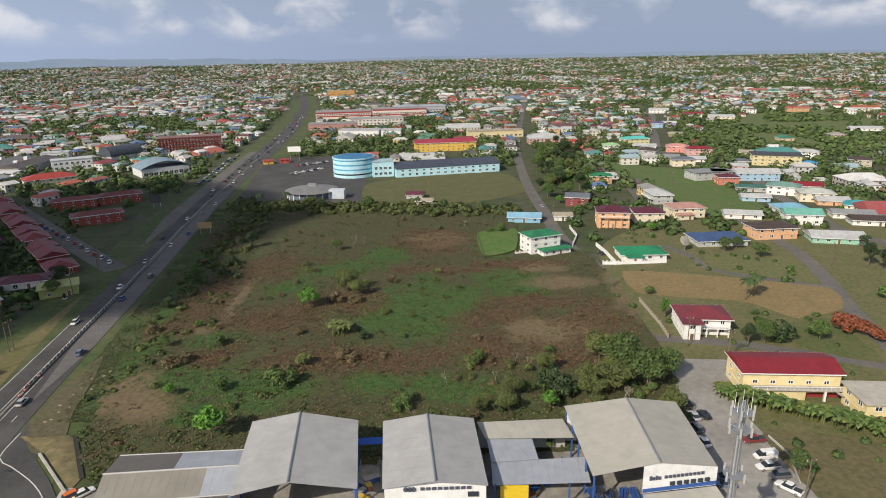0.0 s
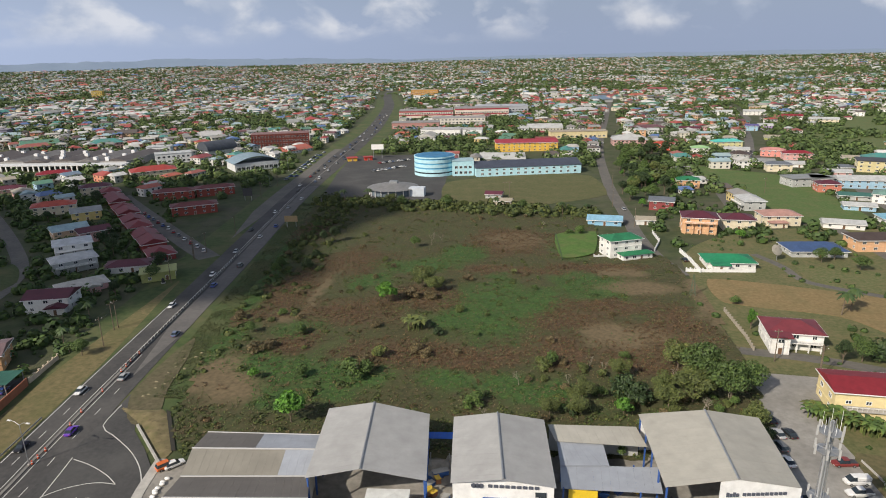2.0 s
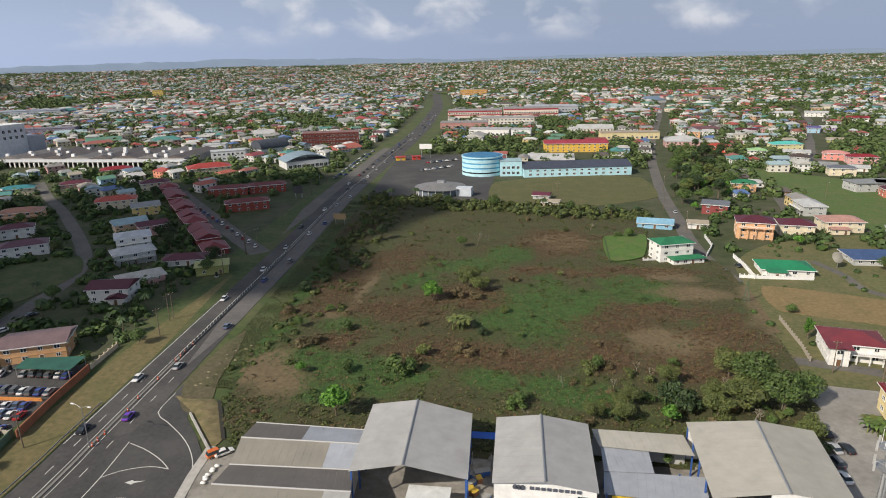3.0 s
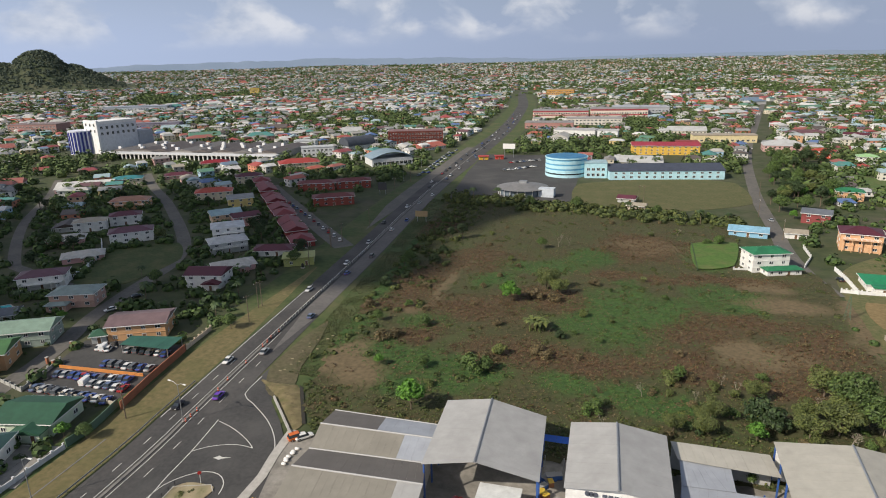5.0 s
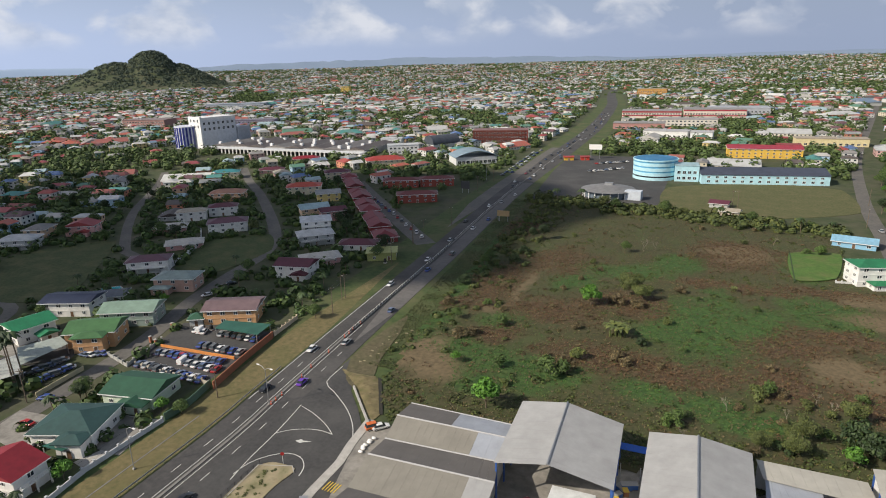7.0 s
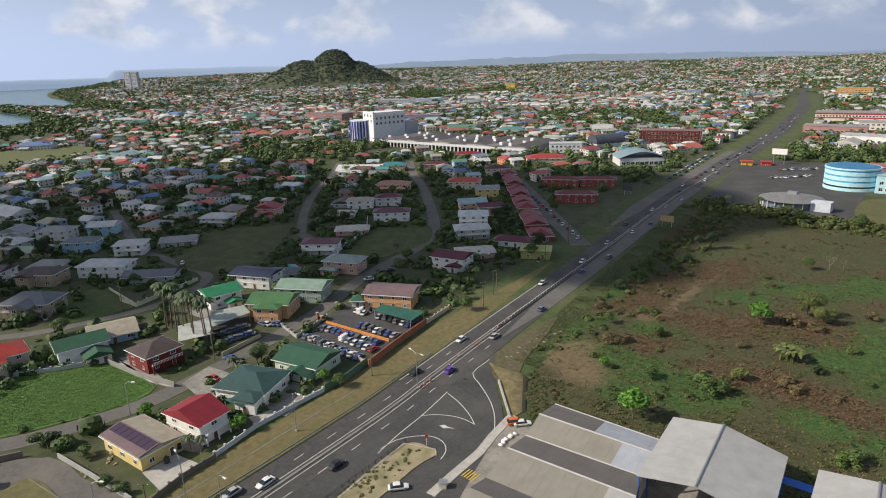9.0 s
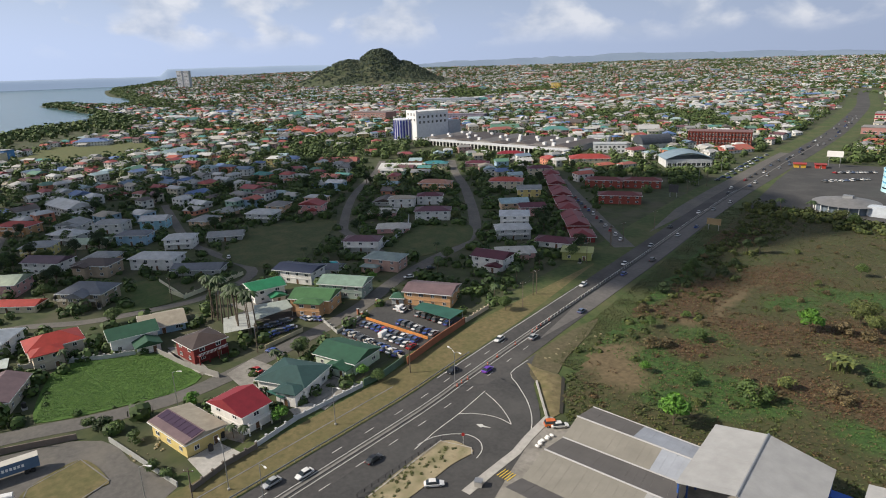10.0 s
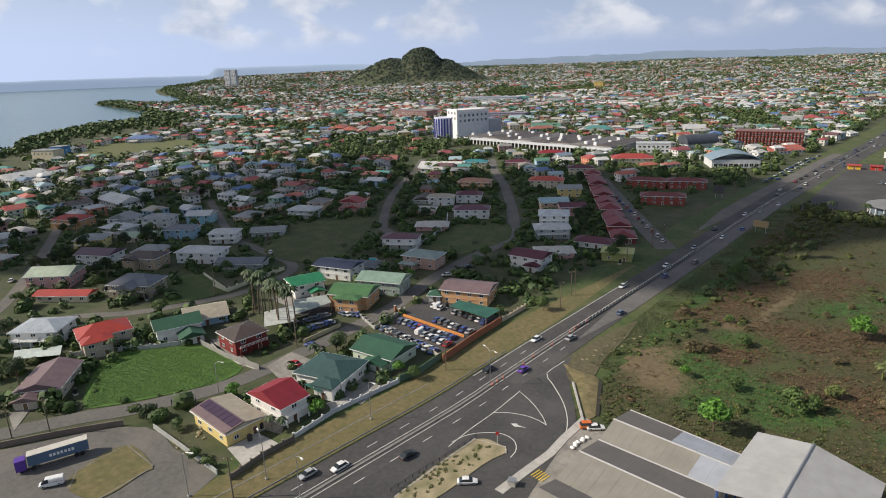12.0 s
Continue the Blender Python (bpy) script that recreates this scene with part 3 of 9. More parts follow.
slab_of("island_junction", rounded([(-89.2, 60.7), (-92.6, 86.5), (-85.7, 89.5), (-84.1, 88.0), (-84.5, 81.8), (-83.2, 65.9)], 1.0, 0.3), 0.30,
        surface("rubble_soil", (0.24, 0.20, 0.12), (0.40, 0.34, 0.22), rough=0.95, scale=0.6, bump=0.5, dirt=(0.10, 0.11, 0.04), dirt_amount=0.85, dirt_scale=0.3), "bare rubble island with weeds at the junction", "island")
YARD = surface("garden_concrete", (0.20, 0.19, 0.17), (0.30, 0.285, 0.26), rough=0.92, scale=0.6, bump=0.15, dirt=(0.11, 0.10, 0.085), dirt_amount=0.7, dirt_scale=0.12)
slab_of("pavement_court", [(-217.0, 46.0), (-220.7, 50.4), (-202.6, 50.4), (-201.5, 47.3), (-206.6, 42.1)], 0.13, YARD, "grey concrete forecourt between two houses", "yard")
slab_of("pavement_court_2", [(-194.0, 63.0), (-191.3, 66.9), (-168.8, 65.5), (-167.4, 62.7)], 0.13, YARD, "worn concrete drive beside the dark red house", "yard")
slab_of("pavement_court_3", [(-162.6, 67.7), (-166.4, 77.9), (-154.7, 80.0), (-147.5, 73.3), (-151.8, 67.0)], 0.13, YARD, "pale concrete forecourt of the teal-roofed house", "yard")
slab_of("pavement_court_4", [(-135.8, 75.2), (-142.2, 87.6), (-128.8, 88.9), (-124.6, 75.9)], 0.13, YARD, "pale concrete yard behind the garden wall", "yard")
slab_of("pavement_court_5", [(-140.8, 56.6), (-134.7, 60.6), (-126.6, 54.3), (-135.2, 50.9)], 0.13, YARD, "concrete yard between the yellow and the red-roofed house", "yard")
slab_of("pavement_court_6", [(-186.1, 5.9), (-188.1, 9.5), (-184.5, 10.8), (-174.6, 5.7)], 0.13, YARD, "concrete drive of the mauve-roofed house", "yard")
slab_of("pavement_court_7", [(-215.1, 94.2), (-216.3, 107.0), (-207.4, 108.7), (-196.1, 103.2), (-199.6, 95.7)], 0.13, YARD, "concrete court behind the open roofs", "yard")


def mound(name, pts, top, mat, label, category, s=0.7, seed=3.0):
    """A low uneven heap of soil over the outline pts."""
    pts = sited_all(pts)
    bm = bmesh.new()
    edges = [(Vector(a), Vector(b)) for a, b in zip(pts, pts[1:] + pts[:1])]
    grid = {}

    def vert(i, j):
        if (i, j) not in grid:
            p = Vector((i * s, j * s))
            d = 9.0
            for a, b in edges:
                t = max(0.0, min(1.0, (p - a).dot(b - a) / max(1e-6, (b - a).length_squared)))
                d = min(d, (a.lerp(b, t) - p).length)
            if not inside(pts, p.x, p.y):
                d = -d
            n = noise.noise(Vector((p.x / 2.3, p.y / 2.3, seed))) + 0.5 * noise.noise(Vector((p.x / 0.9, p.y / 0.9, seed)))
            z = 0.16 + top * step(-0.6, 2.4, d) * (0.75 + 0.6 * n) if d > -0.7 else -0.1
            grid[i, j] = bm.verts.new((p.x + 0.3 * n, p.y + 0.3 * n, z))
        return grid[i, j]
    xs, ys = [p[0] for p in pts], [p[1] for p in pts]
    for i in range(int(min(xs) / s) - 2, int(max(xs) / s) + 2):
        for j in range(int(min(ys) / s) - 2, int(max(ys) / s) + 2):
            if any(inside(pts, (i + u) * s, (j + v) * s) for u in (0, 1) for v in (0, 1)):
                bm.faces.new((vert(i, j), vert(i + 1, j), vert(i + 1, j + 1), vert(i, j + 1)))
    return structure(name, bm, mat, label, category, smooth=True)


mound("bank_junction", [(-102.3, 131.3), (-97.5, 130.4), (-91.7, 130.9), (-88.8, 128.6), (-79.8, 114.8), (-80.0, 111.1), (-86.5, 117.5), (-93.4, 124.6)], 0.5, surface("bank_soil", (0.115, 0.095, 0.045), (0.25, 0.20, 0.105), rough=0.97, scale=0.9, bump=0.6, dirt=(0.10, 0.10, 0.035), dirt_amount=0.9, dirt_scale=0.45), "weedy bank of yellow soil beside the junction", "bank")
# Near-black slab: the ditch's shade is put in as flat colour.
slab_of("drain_bank", [(-90.3, 130.9), (-88.7, 130.2), (-78.6, 114.8), (-79.6, 114.7)], 0.25, plain("ditch_shade", (0.03, 0.028, 0.022), rough=0.95), "dark slab for the shaded, overgrown ditch behind the soil bank", "ditch")
# ---------------------------------------------------------------- houses
FLOOR = 2.65


def slope_roof(bm, x0, x1, y0, y1, z, rise, kind, t=0.16):
    """A closed roof over a rectangle: hip, gable (ridge along x), gable_y, or flat."""
    if kind == "flat":
        return box(bm, x0, x1, y0, y1, z, z + 0.35)
    if kind == "gable_y":
        pts = [(x0, y0), (x0, y1), (x1, y1), (x1, y0)]
        a, b = ((x0 + x1) / 2, y0), ((x0 + x1) / 2, y1)
    else:
        pts = [(x1, y0), (x0, y0), (x0, y1), (x1, y1)]
        a, b = (x1, (y0 + y1) / 2), (x0, (y0 + y1) / 2)
    if kind == "hip":
        w, d = x1 - x0, y1 - y0
        if w >= d:
            pts = [(x1, y0), (x0, y0), (x0, y1), (x1, y1)]
            a, b = (x1 - d * 0.48, (y0 + y1) / 2), (x0 + d * 0.48, (y0 + y1) / 2)
        else:
            pts = [(x0, y0), (x0, y1), (x1, y1), (x1, y0)]
            a, b = ((x0 + x1) / 2, y0 + w * 0.48), ((x0 + x1) / 2, y1 - w * 0.48)
    lo = [bm.verts.new((p[0], p[1], z - t)) for p in pts]
    ev = [bm.verts.new((p[0], p[1], z)) for p in pts]
    ra, rb = bm.verts.new((*a, z + rise)), bm.verts.new((*b, z + rise))
    # eave 0-1 runs from the a end to the b end, 2-3 back again
    bm.faces.new((ev[0], ra, rb, ev[1])); bm.faces.new((ev[2], rb, ra, ev[3]))
    bm.faces.new((ev[1], rb, ev[2])); bm.faces.new((ev[3], ra, ev[0]))
    bm.faces.new(lo)
    for i in range(4):
        j = (i + 1) % 4
        bm.faces.new((lo[i], ev[i], ev[j], lo[j]))
    bmesh.ops.recalc_face_normals(bm, faces=bm.faces)
    return bm


SHARED = {}
PLACED = []


def framed(name, xs, zs, fill, mats, proud=0.06):
    """An opening's front of one piece: a grid of frame cells, with the cells in fill set back."""
    bm = bmesh.new()
    F = {(i, k): bm.verts.new((x, -proud, z)) for i, x in enumerate(xs) for k, z in enumerate(zs)}
    nx, nz = len(xs) - 1, len(zs) - 1
    for i in range(nx):
        for k in range(nz):
            q = [F[i, k], F[i + 1, k], F[i + 1, k + 1], F[i, k + 1]]
            if (i, k) in fill:
                r = [bm.verts.new((v.co.x, 0.03, v.co.z)) for v in q]
                bm.faces.new(r).material_index = 1
                for a in range(4):
                    b = (a + 1) % 4
                    bm.faces.new((q[a], q[b], r[b], r[a]))
            else:
                bm.faces.new(q)
    rim = [F[i, 0] for i in range(nx + 1)] + [F[nx, k] for k in range(1, nz + 1)] + [F[i, nz] for i in range(nx - 1, -1, -1)] + [F[0, k] for k in range(nz - 1, 0, -1)]
    back = [bm.verts.new((v.co.x, 0.1, v.co.z)) for v in rim]
    for a in range(len(rim)):
        b = (a + 1) % len(rim)
        bm.faces.new((rim[b], rim[a], back[a], back[b]))
    return mesh_of(bm, name, mats)


def window_mesh(w, h, frame_mat):
    key = ("window", round(w, 1), round(h, 1), frame_mat.name)
    if key not in SHARED:
        SHARED[key] = framed("window", [-w / 2, -w / 2 + 0.1, -0.05, 0.05, w / 2 - 0.1, w / 2], [0, 0.1, h - 0.1, h], {(1, 1), (3, 1)}, [frame_mat, GLASS])
    return SHARED[key]


def door_mesh(w, h, mat):
    key = ("door", w, h, mat.name)
    if key not in SHARED:
        SHARED[key] = framed("door", [-w / 2 - 0.1, -w / 2, w / 2, w / 2 + 0.1], [0, h, h + 0.1], {(1, 0)}, [WHITE, mat])
    return SHARED[key]


DOOR_WOOD = plain("door_wood", (0.16, 0.09, 0.05), rough=0.5)
RAIL_WHITE = WHITE


def openings(root, w, d, st, z0=0.0, x=0.0, y=0.0, sides="flr", skip_door=False, pitch=3.3, rng=random):
    """Windows on each storey and side of a block, and a door at the front."""
    for s in range(int(st)):
        z = z0 + s * FLOOR + 0.95
        for side in sides:
            length = w if side in "fb" else d
            n = max(1, int(length / pitch))
            for k in range(n):
                o = (k + 0.5) * length / n - length / 2
                ww = 1.7 if (k + s) % 3 else 1.3
                if side == "f" and s == 0 and k == n // 2 and not skip_door:
                    ob = part("door", door_mesh(1.1, 2.05, DOOR_WOOD), None, root)
                    ob.matrix_basis = pose(x + o, y - d / 2 - 0.04, z0)
                    continue
                ob = part("window", window_mesh(ww, 1.25, WHITE), None, root)
                if side == "f":
                    ob.matrix_basis = pose(x + o, y - d / 2 - 0.04, z)
                elif side == "b":
                    ob.matrix_basis = pose(x + o, y + d / 2 + 0.04, z, 0, 0, 180)
                elif side == "l":
                    ob.matrix_basis = pose(x - w / 2 - 0.04, y + o, z, 0, 0, -90)
                else:
                    ob.matrix_basis = pose(x + w / 2 + 0.04, y + o, z, 0, 0, 90)


def block(bm, x0, x1, y0, y1, z0, z1, st, kind, rise):
    box(bm, x0, x1, y0, y1, z0, z1)
    for s in range(1, int(st)):
        zz = z0 + (z1 - z0) * s / st
        box(bm, x0 - 0.12, x1 + 0.12, y0 - 0.12, y1 + 0.12, zz - 0.14, zz + 0.14)
    if kind in ("gable", "gable_y"):
        e = 0.98
        if kind == "gable":
            for xx, dx in ((x0, 0.2), (x1 - 0.2, 0.2)):
                prism_tri(bm, [(xx, y0), (xx, y1)], (xx, (y0 + y1) / 2), z1, z1 + rise * e * 0.9, (dx, 0))
        else:
            for yy, dy in ((y0, 0.2), (y1 - 0.2, 0.2)):
                prism_tri(bm, [(x0, yy), (x1, yy)], ((x0 + x1) / 2, yy), z1, z1 + rise * e * 0.9, (0, dy))


def prism_tri(bm, base, top, z0, z1, d):
    v = []
    for k in (0, 1):
        for p, z in ((base[0], z0), (base[1], z0), (top, z1)):
            v.append(bm.verts.new((p[0] + d[0] * k, p[1] + d[1] * k, z)))
    bm.faces.new(v[:3]); bm.faces.new(v[3:][::-1])
    for a, b in ((0, 1), (1, 2), (2, 0)):
        bm.faces.new((v[a], v[b], v[b + 3], v[a + 3]))


def house(x, y, rot, w, d, st, roof, wall, kind="hip", label="", wing=None, porch=0, group="", category="house", pitch=0.26, sides="flr", name="house", z=None, spacing=4.4):
    """A dwelling whose front looks along its own -y. wing: (x, width, depth, storeys, kind) of a block before the front; porch: its depth."""
    x, y = sited(x, y)
    PLACED.append((x, y, 0.62 * max(w, d)))
    root = empty(name, pose(x, y, ground_z(x, y) if z is None else z, 0, 0, rot), label or "painted concrete house with a sheet-metal roof", category, group)
    W, R = wall_paint(wall), roof_paint(roof)
    h = st * FLOOR
    o = 0.7
    rise = 0 if kind == "flat" else pitch * (min(w, d) if kind == "hip" else (d if kind == "gable" else w)) / 2 * 1.15 + 0.3
    bm = bmesh.new()
    block(bm, -w / 2, w / 2, -d / 2, d / 2, -0.5, h, st, kind, rise)
    part("wall", bm, W, root)
    part("roof", slope_roof(bmesh.new(), -w / 2 - o, w / 2 + o, -d / 2 - o, d / 2 + o, h + 0.12, rise, kind), R, root)
    if kind != "flat":
        f = bmesh.new()
        ring = [[(-w / 2 - o - 0.05, -d / 2 - o - 0.05), (w / 2 + o + 0.05, -d / 2 - o - 0.05), (w / 2 + o + 0.05, d / 2 + o + 0.05), (-w / 2 - o - 0.05, d / 2 + o + 0.05)]]
        ring.append([(a * 0.985, b * 0.985) for a, b in ring[0]])
        V4 = [[f.verts.new((a, b, z)) for a, b in ring[q]] for q, z in ((0, h - 0.16), (0, h + 0.11), (1, h + 0.11), (1, h - 0.16))]
        for q in range(4):
            for k in range(4):
                f.faces.new((V4[q][k], V4[q][(k + 1) % 4], V4[(q + 1) % 4][(k + 1) % 4], V4[(q + 1) % 4][k]))
        bmesh.ops.recalc_face_normals(f, faces=f.faces)
        part("fascia", f, WHITE, root)
    openings(root, w, d, st, sides=sides, skip_door=bool(wing), pitch=spacing)
    if wing:
        wx, ww, wd, ws, wk = wing
        wh = ws * FLOOR
        rise2 = 0.0 if wk == "flat" else pitch * (min(ww, wd) if wk == "hip" else ww) / 2 * 1.15 + 0.3
        bm = bmesh.new()
        block(bm, wx - ww / 2, wx + ww / 2, -d / 2 - wd, -d / 2 - 0.02, -0.5, wh, ws, wk, rise2)
        part("wing_wall", bm, W, root)
        part("wing_roof", slope_roof(bmesh.new(), wx - ww / 2 - o, wx + ww / 2 + o, -d / 2 - wd - o, -d / 2 + (1.5 if wk != "flat" and ws >= st else -0.03), wh + 0.10, rise2, wk), R, root)
        openings(root, ww, wd, ws, x=wx, y=-d / 2 - wd / 2, sides="fl")
    if porch:
        zz = h - 0.3 if st == 1 else (st - 1) * FLOOR + 0.1
        part("porch_roof", boxes((-w * 0.45, w * 0.45, -d / 2 - porch, -d / 2 - 0.02, zz, zz + 0.2)), W if st > 1 else R, root)
        n = max(2, int(w * 0.9 / 3.2))
        for k in range(n + 1):
            xx = -w * 0.45 + 0.2 + (w * 0.9 - 0.4) * k / n
            key = ("column", round(zz, 1), W.name)
            if key not in SHARED:
                SHARED[key] = mesh_of(boxes((-0.15, 0.15, -0.15, 0.15, -0.4, zz), (-0.2, 0.2, -0.2, 0.2, zz - 0.2, zz - 0.001)), "column", W)
            part("column", SHARED[key], None, root).matrix_basis = pose(xx, -d / 2 - porch + 0.25, 0)
        if st > 1:
            key = ("balustrade", round(w, 1))
            bm = boxes((-w * 0.45, w * 0.45, -d / 2 - porch, -d / 2 - porch + 0.1, zz + 1.0, zz + 1.1))
            k = -w * 0.45
            while k < w * 0.45:
                box(bm, k, k + 0.12, -d / 2 - porch, -d / 2 - porch + 0.1, zz + 0.2, zz + 1.0)
                k += 0.45
            part("balustrade", bm, WHITE, root)
    return root


RED, MAROON, ORANGE, BROWN = (0.24, 0.018, 0.028), (0.10, 0.022, 0.036), (0.34, 0.034, 0.022), (0.07, 0.05, 0.043)
GREEN, TEAL, DKGREEN, PALEGREEN = (0.025, 0.18, 0.08), (0.03, 0.075, 0.07), (0.025, 0.09, 0.05), (0.36, 0.42, 0.32)
SLATE, GREY, LTGREY, NAVY, MAUVE, TAN = (0.13, 0.145, 0.17), (0.26, 0.27, 0.27), (0.46, 0.47, 0.47), (0.035, 0.045, 0.085), (0.17, 0.115, 0.12), (0.36, 0.32, 0.25)
W_WHITE, W_CREAM, W_YELLOW, W_PEACH, W_PINK, W_BLUE = (0.78, 0.77, 0.74), (0.72, 0.64, 0.48), (0.70, 0.55, 0.22), (0.70, 0.42, 0.24), (0.66, 0.38, 0.36), (0.34, 0.52, 0.66)
W_RED, W_BEIGE, W_ORANGE, W_OLIVE, W_GREY = (0.20, 0.032, 0.028), (0.52, 0.46, 0.37), (0.56, 0.33, 0.17), (0.34, 0.36, 0.13), (0.46, 0.47, 0.46)

# the estate beside the highway
house(-234.3, 22.6, 50, 15, 12, 2, (0.34, 0.38, 0.42), W_WHITE, label="white two-storey house with a blue-grey hipped roof", porch=2.5)
house(-215.9, 36.6, 85, 15, 11, 2, ORANGE, W_BEIGE, label="cream two-storey house with an orange-red hipped roof", wing=(-3, 8, 5, 2, "hip"), pitch=0.36)
house(-205.8, 56.7, 80, 14, 10, 1.8, DKGREEN, W_WHITE, "gable", label="white gabled house with a dark green roof", wing=(3, 7, 6, 1, "gable_y"), pitch=0.34)
house(-213.3, 68.9, 74, 14, 14, 1, TAN, W_BLUE, "gable", label="low pale blue house with a tan sheet roof")
house(-181.3, 69.0, 95, 11, 11, 2, BROWN, W_RED, label="dark red timber house with a brown hipped roof", porch=2)
house(-193.9, 17.4, 60, 11, 16, 1.4, MAUVE, W_BEIGE, "gable_y", label="beige house with a mauve gabled roof", wing=(-2, 6, 4, 1, "gable_y"))
house(-139.0, 46.6, 97, 10, 16, 1.4, TAN, W_YELLOW, "gable_y", label="yellow house with a tan roof and a solar array", pitch=0.12)
house(-136.3, 58.9, 100, 8, 13, 2, RED, W_WHITE, "gable", label="white house with a bright red roof", porch=1.5, pitch=0.34)
house(-299.5, 37.6, 51, 18, 14, 2, PALEGREEN, W_PINK, "gable", label="pink house with a pale green roof")
house(-273.6, 36.1, 45, 22, 7, 1, ORANGE, W_CREAM, "gable", label="long carport with a red sheet roof")
house(-260.2, 59.4, 40, 18, 12, 2, SLATE, (0.36, 0.31, 0.23), label="large beige house with slate-grey hipped roofs", wing=(1, 7, 4, 2, "gable_y"), porch=2, pitch=0.4)
house(-296, 73, 37, 17, 11, 2, BROWN, (0.45, 0.36, 0.26), label="tan house with a brown hipped roof", wing=(-3, 6, 3, 2, "gable_y"))
house(-318, 59, 37, 18, 11, 2, (0.10, 0.06, 0.08), W_WHITE, "gable", label="white house with a dark purple roof")
house(-285, 95, 38, 21, 11, 2, LTGREY, W_WHITE, label="long white house with a light grey roof")
house(-262, 104, 45, 21, 10, 1, SLATE, W_GREY, "gable", label="low grey house with a dark slate roof")
house(-351, 63, 55, 14, 11, 2, GREY, (0.68, 0.58, 0.24), label="yellow house with a grey hipped roof", porch=2)
house(-348, 85, 50, 17, 11, 1, (0.30, 0.38, 0.28), W_CREAM, "gable", label="low house with a pale green roof")
house(-336, 103, 43, 16, 10, 2, SLATE, W_BLUE, label="blue-walled house with a slate roof")
house(-310, 116, 50, 14, 10, 2, LTGREY, W_WHITE, label="white house with a light grey roof", porch=2)
house(-362, 123, 49, 14, 11, 2, LTGREY, (0.32, 0.56, 0.66), "gable", label="sky-blue house with a white roof")
house(-373, 103, 43, 17, 11, 2, GREY, W_WHITE, label="white house with a grey roof")
house(-388, 88, 43, 15, 11, 2, GREY, W_WHITE, "gable_y", label="white house with two grey gables", wing=(4, 6, 4, 2, "gable_y"))
house(-306, 138, 55, 17, 10, 1, GREY, W_GREY, "gable", label="low grey bungalow with a sheet roof")
house(-411, 66, 35, 20, 12, 2, ORANGE, W_ORANGE, label="orange house with an orange hipped roof", porch=2)
house(-211.6, 107.9, 80, 12, 11, 2, (0.02, 0.19, 0.085), W_WHITE, "gable", label="white two-storey house with a bright green roof", wing=(2, 5, 4, 1, "gable_y"))
house(-219.6, 128.4, 25, 18, 11, 2, NAVY, W_WHITE, "gable", label="white house with a dark navy roof", pitch=0.18)
house(-218, 141, 40, 13, 8, 1, SLATE, W_WHITE, "gable", label="low white wing house with a dark roof")
house(-187.6, 115.3, 33, 15, 12, 2, (0.06, 0.15, 0.055), W_ORANGE, "gable", label="orange house with a large green sheet roof", wing=(1, 9, 4, 2, "hip"))
house(-191.3, 131.4, 30, 18, 11, 2, (0.20, 0.29, 0.23), (0.30, 0.37, 0.33), "gable", label="grey-green house with a sage roof", wing=(-4, 7, 3, 1, "gable_y"))
house(-234.5, 172.9, 38, 17, 10, 2, (0.13, 0.06, 0.08), W_WHITE, label="white house with balconies and a purple-brown roof", porch=2.5)
house(-204, 162, 24, 16, 10, 2, (0.24, 0.30, 0.28), (0.52, 0.34, 0.28), label="pinkish brick house with a grey-green roof", wing=(-4, 7, 4, 1, "hip"))
house(-159.8, 147.7, 28, 18, 12, 2, MAUVE, W_ORANGE, "gable", label="orange-cream two-storey house with a mauve-brown roof", pitch=0.16)
house(-170.2, 193.8, 15, 15, 11, 2, MAROON, W_WHITE, "gable", label="white house with a maroon gabled roof", wing=(4, 6, 3, 1, "gable_y"))
house(-204.4, 250.2, 40, 15, 13, 3, (0.52, 0.54, 0.56), W_WHITE, "hip", label="tall white house with arched windows", porch=2.5, pitch=0.2)
house(-168.9, 236.6, 20, 18, 10, 1, MAROON, W_WHITE, label="low white house with a maroon roof")
house(-149.7, 226.7, 30, 13, 9, 1.3, W_OLIVE, W_OLIVE, "flat", label="small olive-green flat-roofed block")
house(-142.9, 96.8, 15, 15, 12, 1.35, DKGREEN, (0.56, 0.64, 0.52), "gable", label="pale green house with a dark green roof", wing=(3, 7, 3, 1, "gable_y"))
house(-142.1, 78.0, 25, 15, 13, 1.5, TEAL, W_WHITE, label="white house with a dark teal hipped roof", wing=(4.2, 6, 4, 1.5, "hip"))
house(-253.4, 237.4, 42, 20, 11, 2, (0.12, 0.05, 0.07), W_WHITE, label="white house with a purple-brown roof")
house(-284.2, 264.2, 41, 16, 10, 2, MAROON, W_WHITE, label="white house with a dark red roof")
house(-313.3, 297.0, 30, 22, 12, 2, (0.40, 0.20, 0.13), W_PEACH, label="peach house with a terracotta roof", porch=2)
house(-376, 357, 39, 20, 11, 2, (0.04, 0.20, 0.22), W_CREAM, label="cream house with a teal roof")
house(-278.9, 332.5, 34, 23, 13, 2, (0.42, 0.07, 0.04), W_CREAM, label="cream house with an orange-red hipped roof")
house(-249.0, 319.5, 41, 15, 11, 2, GREY, W_YELLOW, "gable", label="yellow house with a grey gabled roof")
house(-292, 388, 39, 19, 11, 2, MAROON, W_CREAM, label="cream house with a maroon hipped roof")
house(-360, 391, 38, 20, 11, 1, MAROON, W_PINK, label="low house with a maroon roof")
house(-373, 451, 37, 24, 13, 1, RED, W_CREAM, label="low cream house with a red roof")
house(-291, 455, 38, 33, 18, 2, (0.34, 0.05, 0.04), W_CREAM, label="large cream building with a red hipped roof", category="building")
